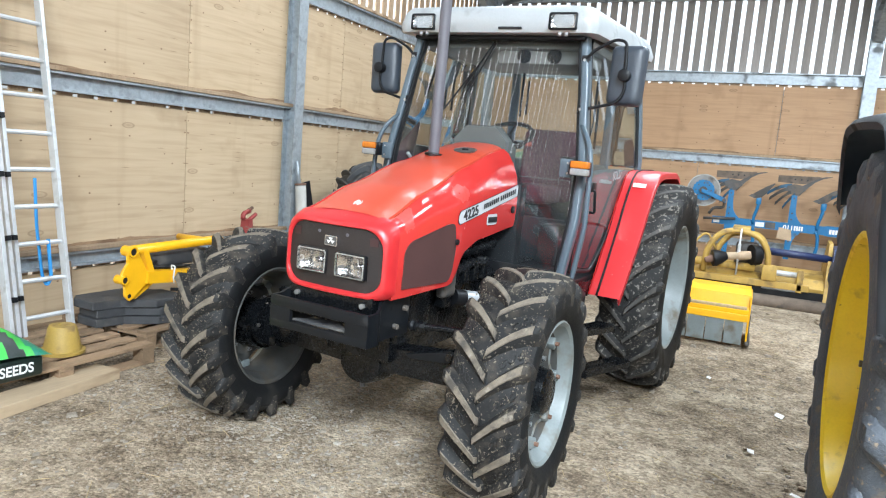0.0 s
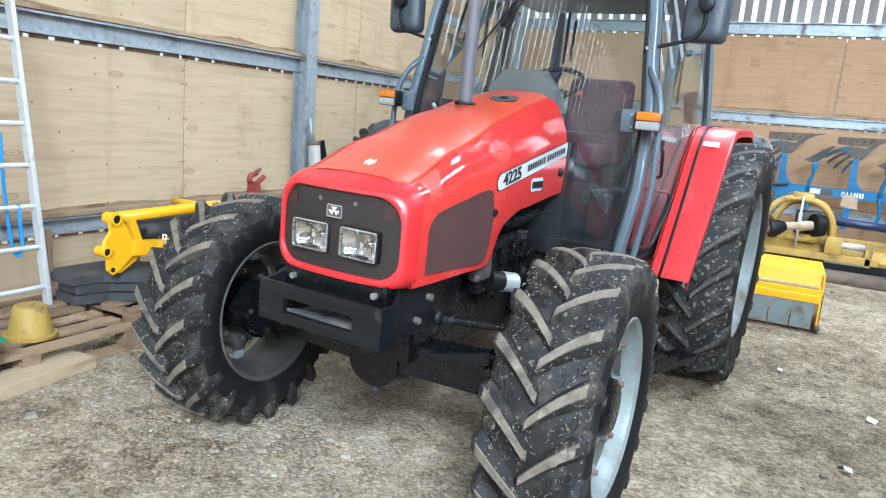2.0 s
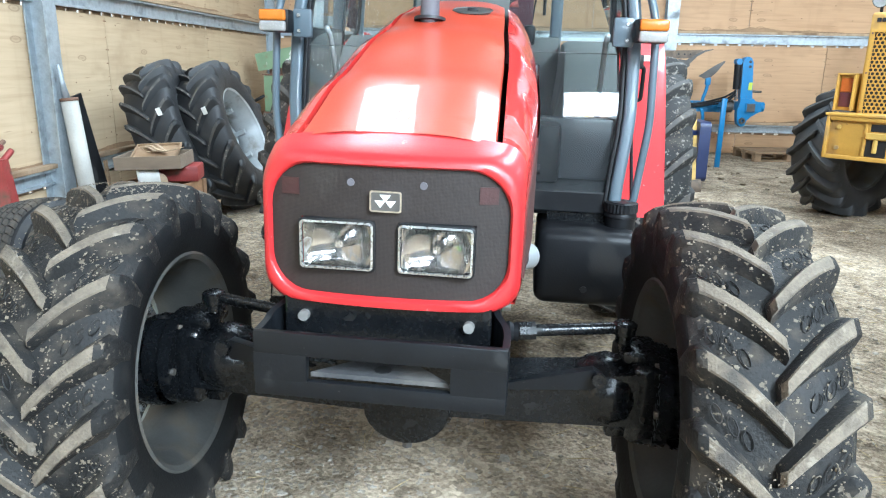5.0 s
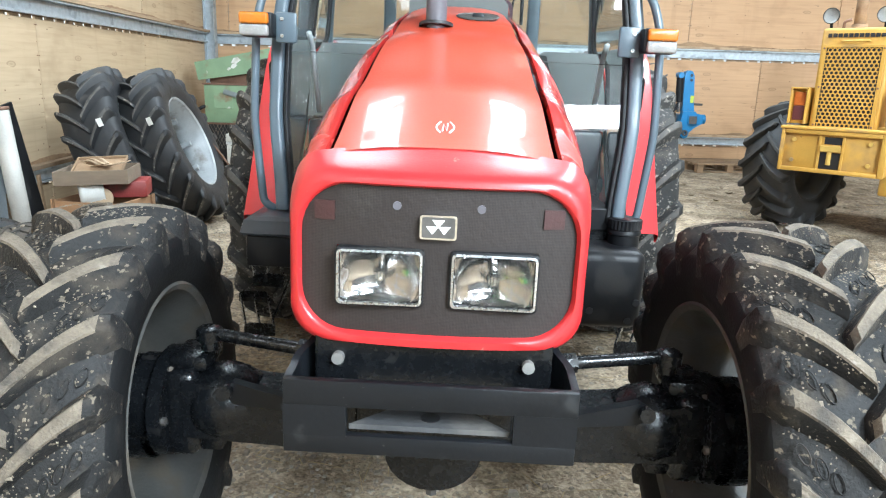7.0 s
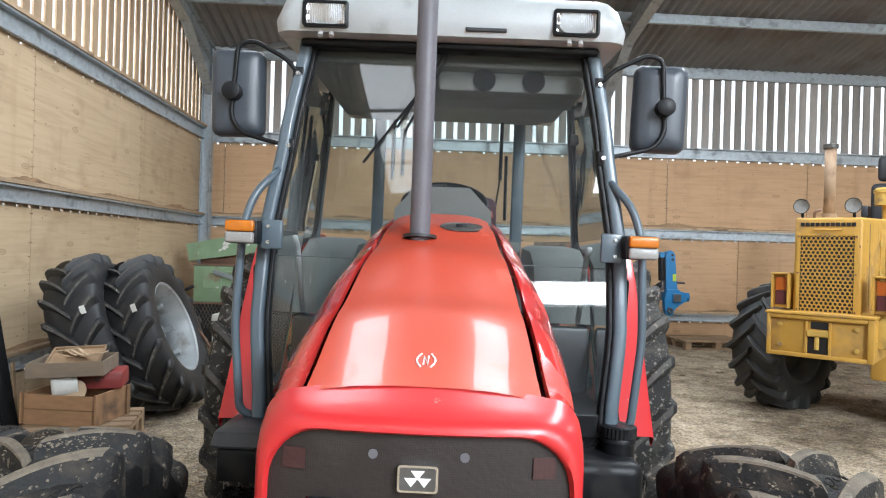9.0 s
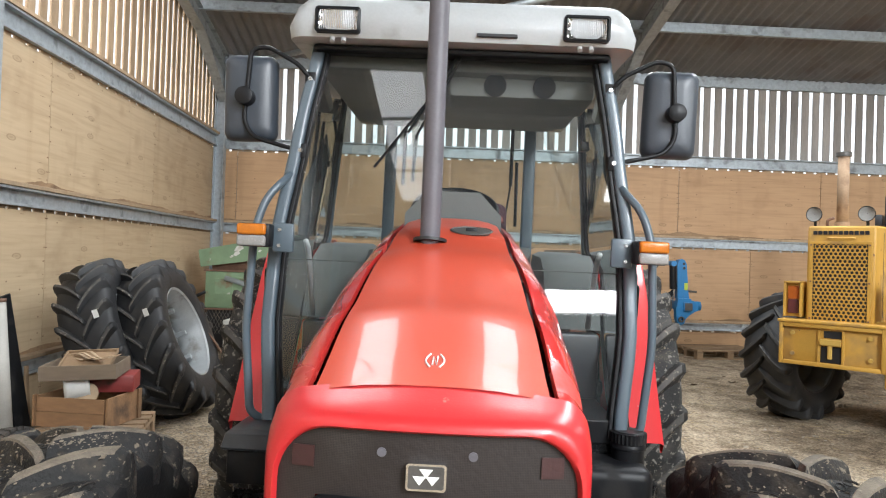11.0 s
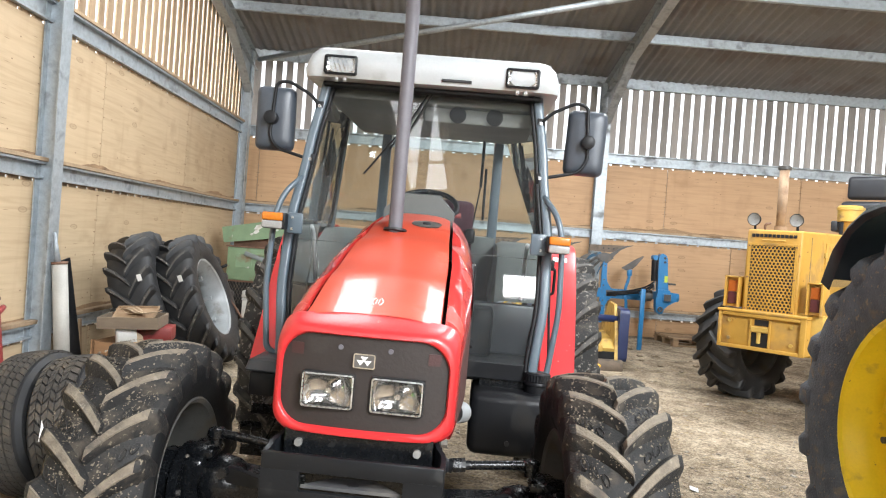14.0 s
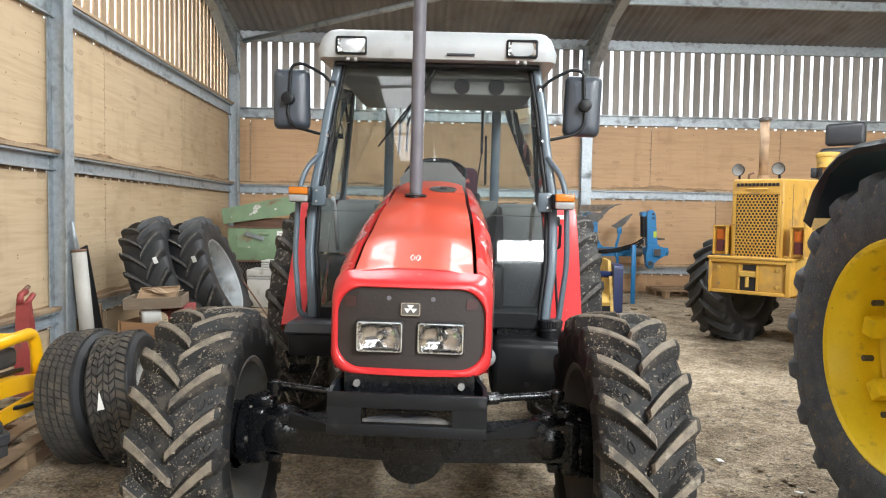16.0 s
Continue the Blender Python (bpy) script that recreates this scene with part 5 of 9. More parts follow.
    # front axle: beam, differential, swivel housings, steering
    ax = P("front_axle", loft(bmesh.new(), [[(u, 0.40 + y, z0 + (z1 - z0) * k) for y, k in ((-0.07, 0), (0.07, 0), (0.07, 1), (-0.07, 1))] for u, z0, z1 in
                                           ((-0.66, 0.52, 0.68), (-0.56, 0.515, 0.665), (-0.3, 0.505, 0.64), (0, 0.495, 0.62), (0.3, 0.505, 0.64), (0.56, 0.515, 0.665), (0.66, 0.52, 0.68))], True, True), "black", "black cast front axle", 30)
    P("differential", loft(bmesh.new(), [[(0.0 + r * math.cos(a), 0.41 + q, 0.515 + r * 0.86 * math.sin(a)) for a in [2 * math.pi * k / 24 for k in range(24)]] for q, r in ((-0.10, 0.09), (-0.09, 0.125), (-0.03, 0.142), (0.08, 0.145), (0.16, 0.11), (0.22, 0.06))], True, True), "black", "", 40, ax)
    P("drain_plug", tube(bmesh.new(), [(0.0, 0.36, 0.40), (0.0, 0.36, 0.375)], 0.016, 6), "iron", "", False, ax)
    for sg in (-1, 1):
        bm = bmesh.new()
        tube(bm, [(sg * 0.48, 0.41, 0.590), (sg * 0.52, 0.41, 0.592), (sg * 0.57, 0.41, 0.595), (sg * 0.62, 0.41, 0.597), (sg * 0.645, 0.41, 0.598)], [0.078, 0.098, 0.108, 0.098, 0.075], 24)
        P("ball_housing", bm, "black", "glossy black ball housing", 50, ax)
        bm = bmesh.new()
        box(bm, sg * 0.625, sg * 0.715, 0.335, 0.525, 0.455, 0.700, 0.028, seg=3)
        box(bm, sg * 0.600, sg * 0.705, 0.360, 0.500, 0.690, 0.735, 0.016)
        box(bm, sg * 0.575, sg * 0.640, 0.380, 0.450, 0.452, 0.492, 0.012)
        tube(bm, [(sg * 0.70, 0.43, 0.58), (sg * 0.735, 0.43, 0.58)], 0.150, 28)
        tube(bm, [(sg * 0.735, 0.43, 0.58), (sg * 0.80, 0.43, 0.58)], 0.125, 24)
        P("swivel_housing", bm, "black", "", 35, ax)
        for k in range(6):
            a = 2 * math.pi * k / 6
            P("bolt", tube(bmesh.new(), [(sg * 0.700, 0.43 + 0.132 * math.cos(a), 0.58 + 0.132 * math.sin(a)), (sg * 0.690, 0.43 + 0.132 * math.cos(a), 0.58 + 0.132 * math.sin(a))], 0.011, 6), "iron", "", False, ax)
        P("bolt", tube(bmesh.new(), [(sg * 0.535, 0.31, 0.668), (sg * 0.535, 0.285, 0.672)], 0.020, 10), "black", "", False, ax)
        P("gusset", slab(bmesh.new(), [(sg * 0.27, 0.625), (sg * 0.52, 0.690), (sg * 0.55, 0.672), (sg * 0.52, 0.630), (sg * 0.3, 0.610)], (0.315, 0.345), "y"), "frame_black", "", False, ax)
        s = P("steering_rod", tube(bmesh.new(), [(sg * 0.28, 0.345, 0.772), (sg * 0.60, 0.40, 0.788)], 0.017, 12), "black", "", 40, ax)
        P("ball_joint", tube(bmesh.new(), [(sg * 0.605, 0.40, 0.745), (sg * 0.605, 0.40, 0.770), (sg * 0.605, 0.40, 0.772), (sg * 0.605, 0.40, 0.800), (sg * 0.605, 0.40, 0.806)], [0.024, 0.024, 0.034, 0.034, 0.026], 16), "black", "", 40, s)
        P("rod_nut", tube(bmesh.new(), [(sg * 0.31, 0.350, 0.7735), (sg * 0.355, 0.358, 0.7757)], 0.027, 8), "black", "", False, s)
        P("rod_gaiter", tube(bmesh.new(), [(sg * (0.27 + 0.012 * k), 0.3435 + 0.002 * k, 0.7715) for k in range(4)], [0.024, 0.031, 0.024, 0.029], 12), "plastic", "", 40, s)
    # rear axle
    P("rear_axle", tube(bmesh.new(), [(-0.85, 2.86, 0.775), (0.85, 2.86, 0.775)], 0.13, 18), "black", "", 40)
    # tank, toolbox and steps
    bm = B(0.36, 0.765, 1.25, 1.75, 0.545, 0.86, 0.045, seg=3)
    tk = P("fuel_tank", bm, "plastic", "black plastic fuel tank", 30)
    P("tank_neck", tube(bmesh.new(), [(0.698, 1.40, 0.70), (0.698, 1.40, 0.80), (0.698, 1.405, 0.895), (0.698, 1.405, 0.90), (0.698, 1.405, 0.912), (0.698, 1.405, 0.92)], [0.05, 0.061, 0.061, 0.066, 0.066, 0.06], 24), "plastic", "", 40, tk)
    teeth = [(0.698 + r * math.cos(k * math.pi / 28), 1.405 + r * math.sin(k * math.pi / 28)) for k, r in ((k, 0.068 if k % 2 else 0.0645) for k in range(56))]
    cap = loft(bmesh.new(), [[(x, y, z) for x, y in teeth] for z in (0.921, 0.958)], True, True)
    tube(cap, [(0.698, 1.405, 0.9585), (0.698, 1.405, 0.963)], [0.060, 0.054], 24)
    P("filler_cap", cap, "plastic", "ribbed black filler cap", 20, tk)
    for x, z in ((0.735, 0.66), (0.56, 0.62), (0.71, 0.585)):
        P("moulded_boss", tube(bmesh.new(), [(x, 1.252, z), (x, 1.246, z)], 0.014, 12), "ink", "", False, tk)
    tb = P("toolbox", B(-0.755, -0.45, 1.20, 1.50, 0.745, 0.865, 0.012), "plastic", "black plastic toolbox", 30)
    bm = B(-0.775, -0.44, 1.185, 1.515, 0.866, 0.925, 0.012)
    for v in bm.verts:
        if v.co.z > 0.9:
            v.co.x, v.co.y = v.co.x * 0.965 - 0.02, 1.35 + (v.co.y - 1.35) * 0.88
    P("lid", bm, "fender_plastic", "dusty black sloping lid", 30, tb)
    for sg in (-1, 1):
        # two open steps that widen towards the rear wheel: end plates joined by three bars
        for z, uf, vf, ub, vb, wd in ((0.640, 0.680, 1.47, 0.800, 1.86, 0.130), (0.385, 0.745, 1.55, 0.895, 2.00, 0.135)):
            st = new("cab_step")
            st.parent = tractor
            for nm, u0, v in (("front_plate", uf, vf), ("back_plate", ub, vb)):
                wide = wd + (0.015 if nm == "back_plate" else 0)
                c = [(u0, z - 0.056), (u0 + wide, z - 0.056), (u0 + wide, z - 0.016), (u0 + wide - 0.016, z), (u0 + 0.016, z), (u0, z - 0.016)]
                part(nm, slab(bmesh.new(), [(sg * a, b) for a, b in c], (v - 0.005, v + 0.005), "y"), "black", st)
            for k, share in enumerate((0.02, 0.48, 0.95)):
                rings = [[(sg * (u + d), v, zz) for d, zz in ((-0.004, z - 0.05), (0.004, z - 0.05), (0.004, z - 0.012), (-0.004, z - 0.012))] for u, v in ((uf + wd * share, vf + 0.004), (ub + (wd + 0.015) * share, vb - 0.004))]
                part("tread_rail", loft(bmesh.new(), rings, True, True), "black", st, "black step rail" if k else "")
        P("step_strut", loft(bmesh.new(), [[(sg * u, v, z), (sg * (u + 0.008), v, z), (sg * (u + 0.008), v + 0.07, z), (sg * u, v + 0.07, z)] for z, u, v in ((0.86, 0.66, 1.66), (0.58, 0.70, 1.70), (0.34, 0.80, 1.74))], True, True), "black", "")
        P("cab_sill", loft(bmesh.new(), [[(sg * 0.40, v, z0), (sg * u, v, z0), (sg * u, v, z0 + 0.10), (sg * 0.40, v, z0 + 0.10)] for v, u, z0 in ((1.44, 0.69, 0.86), (1.75, 0.74, 0.80), (2.1, 0.74, 0.80))], True, True), "black", "", 30)


chassis()


# ---- tractor: cab ----
def pillar_at(z):
    """Across and back position of the front cab pillar at a height."""
    u = lerp(z, (0.95, 0.668), (1.30, 0.704), (1.62, 0.700), (2.05, 0.645), (2.46, 0.585))
    return u, 1.435 + (z - 0.95) * 0.145


def bar(pts, w, d):
    """A rounded square section along points, width w across and depth d."""
    bm = bmesh.new()
    rings = []
    sec = rrect(-w / 2, w / 2, -d / 2, d / 2, min(w, d) * 0.3, 3)
    for p in pts:
        rings.append([(p[0] + a, p[1] + b, p[2]) for a, b in sec])
    return loft(bm, rings, True, True)


def cab():
    zs = [0.93 + 1.52 * i / 16 for i in range(17)]
    for sg in (-1, 1):
        pl = P("front_pillar", bar([(sg * pillar_at(z)[0], pillar_at(z)[1], z) for z in zs], 0.052, 0.075), "cab_grey", "blue-grey cab pillar", 40)
        P("pillar_seal", bar([(sg * (pillar_at(z)[0] - 0.036), pillar_at(z)[1] + 0.006, z) for z in zs], 0.020, 0.05), "plastic", "", 40, pl)
        P("rear_pillar", bar([(sg * lerp(z, (1.60, 0.750), (2.5, 0.672)), lerp(z, (1.60, 2.775), (2.5, 2.685)), z) for z in (1.55, 1.75, 2.0, 2.25, 2.52)], 0.045, 0.065), "cab_grey", "", 40)
        P("back_post", bar([(sg * 0.42, 2.98, z) for z in (1.30, 1.8, 2.5)], 0.07, 0.045), "cab_grey", "", 40)
        # door: black-edged pane reaching low, with handle
        dr = new("door")
        dr.parent = tractor
        edge = [(pillar_at(1.0)[0] + 0.02, pillar_at(1.0)[1] + 0.05, 0.99), (pillar_at(1.62)[0] + 0.014, pillar_at(1.62)[1] + 0.05, 1.62), (0.602, 1.70, 2.43), (0.668, 2.66, 2.46), (0.742, 2.73, 1.66), (0.748, 2.40, 1.52), (0.735, 2.05, 1.12), (0.722, 1.86, 0.96)]
        bm = bmesh.new()
        bm.faces.new([bm.verts.new((sg * u, v, z)) for u, v, z in edge])
        part("pane", bm, "door_glass", dr, "clear door glass").visible_shadow = False
        part("frame", tube(bmesh.new(), bend([(sg * u, v, z) for u, v, z in edge + edge[:1]], 0.06, 4), 0.013, 8, False), "plastic", dr, "black door frame", True)
        part("door_handle", tube(bmesh.new(), bend([(sg * 0.735, 1.62, 1.50), (sg * 0.765, 1.63, 1.50), (sg * 0.768, 1.66, 1.36), (sg * 0.735, 1.66, 1.36)], 0.02, 3), 0.009, 8), "plastic", dr, "black loop handle", True)
        part("lock", B(sg * 0.72, sg * 0.758, 1.60, 1.68, 1.49, 1.55, 0.008), "plastic", dr, "", 30)
        part("hinge", B(sg * 0.665, sg * 0.70, 2.60, 2.68, 2.20, 2.25, 0.006), "plastic", dr, "", 30)
        part("inner_bar", tube(bmesh.new(), bend([(sg * 0.60, 1.60, 1.62), (sg * 0.60, 1.66, 1.58), (sg * 0.60, 1.80, 1.30)], 0.04), 0.012, 8), "alu", dr, "", True)
        # mirror on a bent arm
        mi = new("mirror")
        mi.parent = tractor
        arm = [(sg * 0.612, 1.60, 2.285), (sg * 0.665, 1.595, 2.345), (sg * 0.795, 1.585, 2.41), (sg * 0.860, 1.585, 2.395), (sg * 0.871, 1.585, 2.20), (sg * 0.879, 1.585, 2.10), (sg * 0.835, 1.58, 2.035), (sg * 0.70, 1.57, 2.00), (sg * 0.63, 1.565, 1.985)]
        part("arm", tube(bmesh.new(), bend(arm, 0.035, 3), 0.0095, 10), "plastic", mi, "bent black mirror arm", True)
        sh = rrect(-0.108, 0.108, -0.178, 0.178, 0.035, 5)
        m4 = pose(sg * 0.868, 1.645, 2.205, 0, sg * 1.5, sg * -6)
        bm = loft(bmesh.new(), [[(x * k, y, z * (k * 0.5 + 0.5)) for x, z in sh] for y, k in ((-0.052, 0.35), (-0.048, 0.72), (-0.030, 0.93), (0.0, 1.0), (0.022, 1.0))], True, True)
        bmesh.ops.transform(bm, verts=bm.verts, matrix=m4)
        part("housing", bm, "mirror_back", mi, "dark grey plastic mirror back", 50)
        bm = slab(bmesh.new(), rrect(-0.10, 0.10, -0.17, 0.17, 0.03, 4), (0.0235, 0.026), "y")
        bmesh.ops.transform(bm, verts=bm.verts, matrix=m4)
        part("mirror_glass", bm, "mirror", mi)
        part("knob", tube(bmesh.new(), [(sg * 0.872, 1.600, 2.198), (sg * 0.872, 1.545, 2.198), (sg * 0.872, 1.540, 2.198)], [0.036, 0.036, 0.026], 20), "plastic", mi, "", 40)
        for z, uu in ((2.285, 0.612), (1.985, 0.630)):
            part("bracket", B(sg * (uu - 0.022), sg * (uu + 0.024), 1.555 + (z - 1.985) * 0.12, 1.60 + (z - 1.985) * 0.12, z - 0.03, z + 0.03, 0.006), "plastic", mi, "", 30)
            part("bolt", tube(bmesh.new(), [(sg * uu, 1.557 + (z - 1.985) * 0.12, z), (sg * uu, 1.545 + (z - 1.985) * 0.12, z)], 0.009, 8), "steel", mi)
        # turn signal on its bracket: amber over clear
        lp = new("turn_signal")
        lp.parent = tractor
        lp.matrix_local = Matrix.Translation((-0.012 * sg, 0, 0))
        part("bracket", B(sg * 0.612, sg * 0.692, 1.385, 1.405, 1.570, 1.680, 0.008), "cab_grey", lp, "", 30)
        for z in (1.595, 1.655):
            part("bolt", tube(bmesh.new(), [(sg * 0.665, 1.387, z), (sg * 0.665, 1.377, z)], 0.007, 8), "steel", lp)
        part("lamp_body", B(sg * 0.688, sg * 0.806, 1.325, 1.405, 1.586, 1.674, 0.010), "plastic", lp, "", 30)
        part("amber_lens", B(sg * 0.700, sg * 0.808, 1.310, 1.372, 1.630, 1.672, 0.009, seg=3), "orange", lp, "amber lens", 40)
        part("clear_lens", B(sg * 0.700, sg * 0.808, 1.312, 1.370, 1.588, 1.629, 0.009, seg=3), "clear_lens", lp, "clear lens", 40)
        # grab rail beside the door
        P("grab_rail", tube(bmesh.new(), bend([(sg * 0.660, 1.545, 1.885), (sg * 0.735, 1.48, 1.79), (sg * 0.770, 1.455, 1.66), (sg * 0.782, 1.44, 1.28), (sg * 0.745, 1.42, 0.955), (sg * 0.70, 1.43, 0.925)], 0.07, 4), 0.016, 12), "cab_grey", "bent steel grab rail", True)
        # red rear mudguard: sloping front, flat top, with a turned lip
        prof = [(1.815, 0.815), (1.95, 0.985), (2.12, 1.215), (2.30, 1.475), (2.40, 1.585), (2.49, 1.632), (2.62, 1.648), (3.02, 1.655), (3.14, 1.625), (3.28, 1.52), (3.42, 1.36)]
        bm = bmesh.new()
        rings = []
        for i, (v, z) in enumerate(prof):
            uo = lerp(v, (1.8, 0.955), (2.2, 0.975), (3.0, 0.995))
            rings.append([(sg * 0.748, v + 0.02, z - 0.01), (sg * 0.755, v, z), (sg * (uo - 0.012), v, z), (sg * uo, v + 0.003, z - 0.008), (sg * uo, v + 0.03, z - 0.045), (sg * (uo - 0.008), v + 0.03, z - 0.045), (sg * (uo - 0.012), v + 0.012, z - 0.014)])
        loft(bm, rings, False)
        fd = P("mudguard", bm, "red_plastic", "satin red rear mudguard", 40)
        P("side_marker", slab(bmesh.new(), [(-0.045, -0.018), (0.045, -0.018), (0.045, 0.018), (-0.045, 0.018)], (0, 0.003), "z"), "white", "white marker sticker", False, fd).matrix_local = Matrix.Translation((sg * 0.87, 2.352, 1.540)) @ pose(0, 0, 0, 48, 0, 0) @ Matrix.Translation((0, 0, 0.006))
        P("mudguard_seal", tube(bmesh.new(), [(sg * 0.806, v - 0.001, z + 0.001) for v, z in prof[:8]], 0.008, 8), "plastic", "black rubber seal", True, fd)
        P("mudguard_inner", slab(bmesh.new(), [(1.83, 0.81)] + prof[1:] + [(3.42, 1.0), (2.2, 0.9)], (sg * 0.743, sg * 0.747), "x"), "red", "", False, fd)
        # grey trim over the wheel arch inside the cab
        P("inner_arch", loft(bmesh.new(), [[(sg * 0.42, v, 1.24), (sg * 0.46, v, z - 0.02), (sg * 0.50, v, z), (sg * 0.725, v, z), (sg * 0.728, v, 1.24)] for v, z in ((2.14, 1.26), (2.2, 1.42), (2.32, 1.55), (2.5, 1.62), (2.95, 1.64))], False), "trim_grey", "grey moulded wheel-arch trim", 40)
    # glass
    def pane(name, pts, label=""):
        bm = bmesh.new()
        bm.faces.new([bm.verts.new(p) for p in pts])
        ob = P(name, bm, "glass", label)
        ob.visible_shadow = False
    L, Rr = [], []
    for z in (0.99, 1.3, 1.62, 2.05, 2.43):
        u, v = pillar_at(z)
        Rr.append((u - 0.03, v, z))
        L.append((-(u - 0.03), v, z))
    pane("windscreen", L + Rr[::-1], "clear flat windscreen")
    pane("rear_window", [(-0.40, 2.99, 1.66), (0.40, 2.99, 1.66), (0.40, 2.97, 2.45), (-0.40, 2.97, 2.45)], "clear rear window")
    for sg in (-1, 1):
        pane("rear_quarter_window", [(sg * 0.74, 2.79, 1.66), (sg * 0.44, 2.98, 1.66), (sg * 0.44, 2.97, 2.45), (sg * 0.675, 2.70, 2.45)])
    P("windscreen_seam", tube(bmesh.new(), [(-0.66, 1.52, 1.545), (0.66, 1.52, 1.545)], 0.0022, 6), "trim_grey")
    P("screen_base", B(-0.645, 0.645, 1.425, 1.455, 0.90, 0.99, 0.006), "plastic")
    # roof shell
    def roof_ring(w, v0, v1, z, r, lift):
        return [(x, y, z + lift * (y - 1.5) / 1.6) for x, y in rrect(-w, w, v0, v1, r, 6)]
    rings = [roof_ring(0.645, 1.56, 3.03, 2.425, 0.05, 0.06), roof_ring(0.690, 1.495, 3.06, 2.430, 0.07, 0.06), roof_ring(0.696, 1.475, 3.075, 2.475, 0.08, 0.06), roof_ring(0.668, 1.475, 3.07, 2.552, 0.09, 0.06),
             roof_ring(0.640, 1.50, 3.05, 2.588, 0.09, 0.06), roof_ring(0.560, 1.58, 2.98, 2.605, 0.10, 0.06), roof_ring(0.25, 1.9, 2.7, 2.612, 0.15, 0.06)]
    bm = loft(bmesh.new(), rings, True, True)
    rf = P("roof", bm, "roof_grey", "pale grey moulded cab roof", 40)
    P("header_rail", bar([(u, 1.60, 2.40) for u in (-0.60, 0.60)], 0.01, 0.01), "plastic", "", False, rf)
    P("front_header", B(-0.60, 0.60, 1.565, 1.66, 2.402, 2.424, 0.008), "plastic", "dark front header", 30, rf)
    P("headlining", B(-0.62, 0.62, 1.70, 2.98, 2.36, 2.43, 0.03), "lining", "dark grey headlining", 30, rf)
    P("air_console", B(-0.05, 0.58, 1.74, 2.08, 2.27, 2.365, 0.03), "lining", "", 30, rf)
    for u in (0.15, 0.36):
        P("air_vent", tube(bmesh.new(), [(u, 1.745, 2.325), (u, 1.730, 2.322)], 0.048, 20), "plastic", "round black air vent", 30, rf)
    for sg in (-1, 1):
        # work lamp sunk in the roof's brow
        wl = new("work_lamp")
        wl.parent = tractor
        cx = sg * 0.488
        o, c = rrect(-0.090, 0.090, -0.050, 0.052, 0.014), rrect(-0.078, 0.078, -0.040, 0.040, 0.008)
        part("housing", loft(bmesh.new(), [[(cx + x, 1.49, 2.492 + z) for x, z in o], [(cx + x, 1.466, 2.492 + z) for x, z in o], [(cx + x * 1.03, 1.462, 2.492 + z * 1.03) for x, z in c], [(cx + x, 1.480, 2.492 + z) for x, z in c]]), "plastic", wl, "dark grey lamp surround", 30)
        part("reflector", fluted_dish(0.077, 0.039, 0.024, Matrix.Translation((cx, 1.472, 2.492))), "reflector", wl, "", True)
        bm = bmesh.new()
        n = 22
        xs = [(cx - 0.077 + 0.154 * k / (2 * n), 1.466 if k % 2 == 0 else 1.4640) for k in range(2 * n + 1)]
        loft(bm, [[(x, y, z) for x, y in xs] for z in (2.453, 2.531)], False)
        part("lens", bm, "glass_lamp", wl, "ribbed lamp glass")
        for d in (-0.022, 0.022):
            part("lamp_screw", tube(bmesh.new(), [(cx + d, 1.50, 2.428), (cx + d, 1.49, 2.412)], 0.010, 8), "alu", wl)
    # thin black bar in place of the slot's shade
    P("roof_slot", B(0.06, 0.22, 1.474, 1.49, 2.448, 2.462, 0.003), "ink", "", False, rf)
    # wipers parked across the screen
    for a, b in (((-0.02, 1.628, 2.40), (-0.20, 1.585, 2.08)), ((0.00, 1.628, 2.40), (-0.17, 1.583, 2.06)), ):
        P("wiper", tube(bmesh.new(), [a, b], 0.006, 6), "plastic")
    P("wiper_blade", tube(bmesh.new(), [(-0.10, 1.60, 2.25), (-0.33, 1.565, 1.93)], 0.006, 6), "plastic")
    # rear struts and inside fittings
    P("gas_strut", tube(bmesh.new(), [(0.31, 2.92, 2.40), (0.31, 2.92, 2.02)], 0.011, 8), "plastic")
    P("gas_strut", tube(bmesh.new(), [(0.34, 2.90, 2.16), (0.345, 2.90, 1.78)], 0.010, 8), "plastic")
    P("rear_wiper", tube(bmesh.new(), [(0.31, 2.93, 2.03), (0.27, 2.93, 1.70)], 0.006, 6), "plastic")
    P("gas_strut", tube(bmesh.new(), [(-0.33, 2.92, 2.40), (-0.335, 2.92, 2.0)], 0.011, 8), "plastic")
    P("gas_strut", tube(bmesh.new(), [(-0.27, 2.90, 2.30), (-0.275, 2.90, 2.02)], 0.011, 8), "plastic")
    P("rear_wall", B(-0.45, 0.45, 2.94, 3.0, 0.95, 1.66, 0.02), "trim_grey", "", 30)
    P("cab_floor", B(-0.72, 0.72, 1.46, 2.98, 0.88, 0.93, 0.01), "plastic")
    # dash cowl and steering wheel
    bm = loft(bmesh.new(), [[(-w, v, 1.15), (-w, v, z - 0.09), (-w * 0.55, v, z), (w * 0.55, v, z), (w, v, z - 0.09), (w, v, 1.15)] for v, w, z in ((1.50, 0.19, 1.838), (1.60, 0.185, 1.850), (1.74, 0.16, 1.80))], False)
    bm.faces.new([v for v in bm.verts][:6])
    P("dash_cowl", bm, "trim_grey", "grey moulded dash cowl", 30)
    st = P("steering_wheel", lathe(bmesh.new(), [(0.016 * math.cos(a), 0.185 + 0.016 * math.sin(a)) for a in [2 * math.pi * k / 10 for k in range(10)]], 36, "z", close=True), "plastic", "black steering wheel", True)
    st.matrix_local = pose(0.0, 1.92, 1.80, 32, 0, 0)
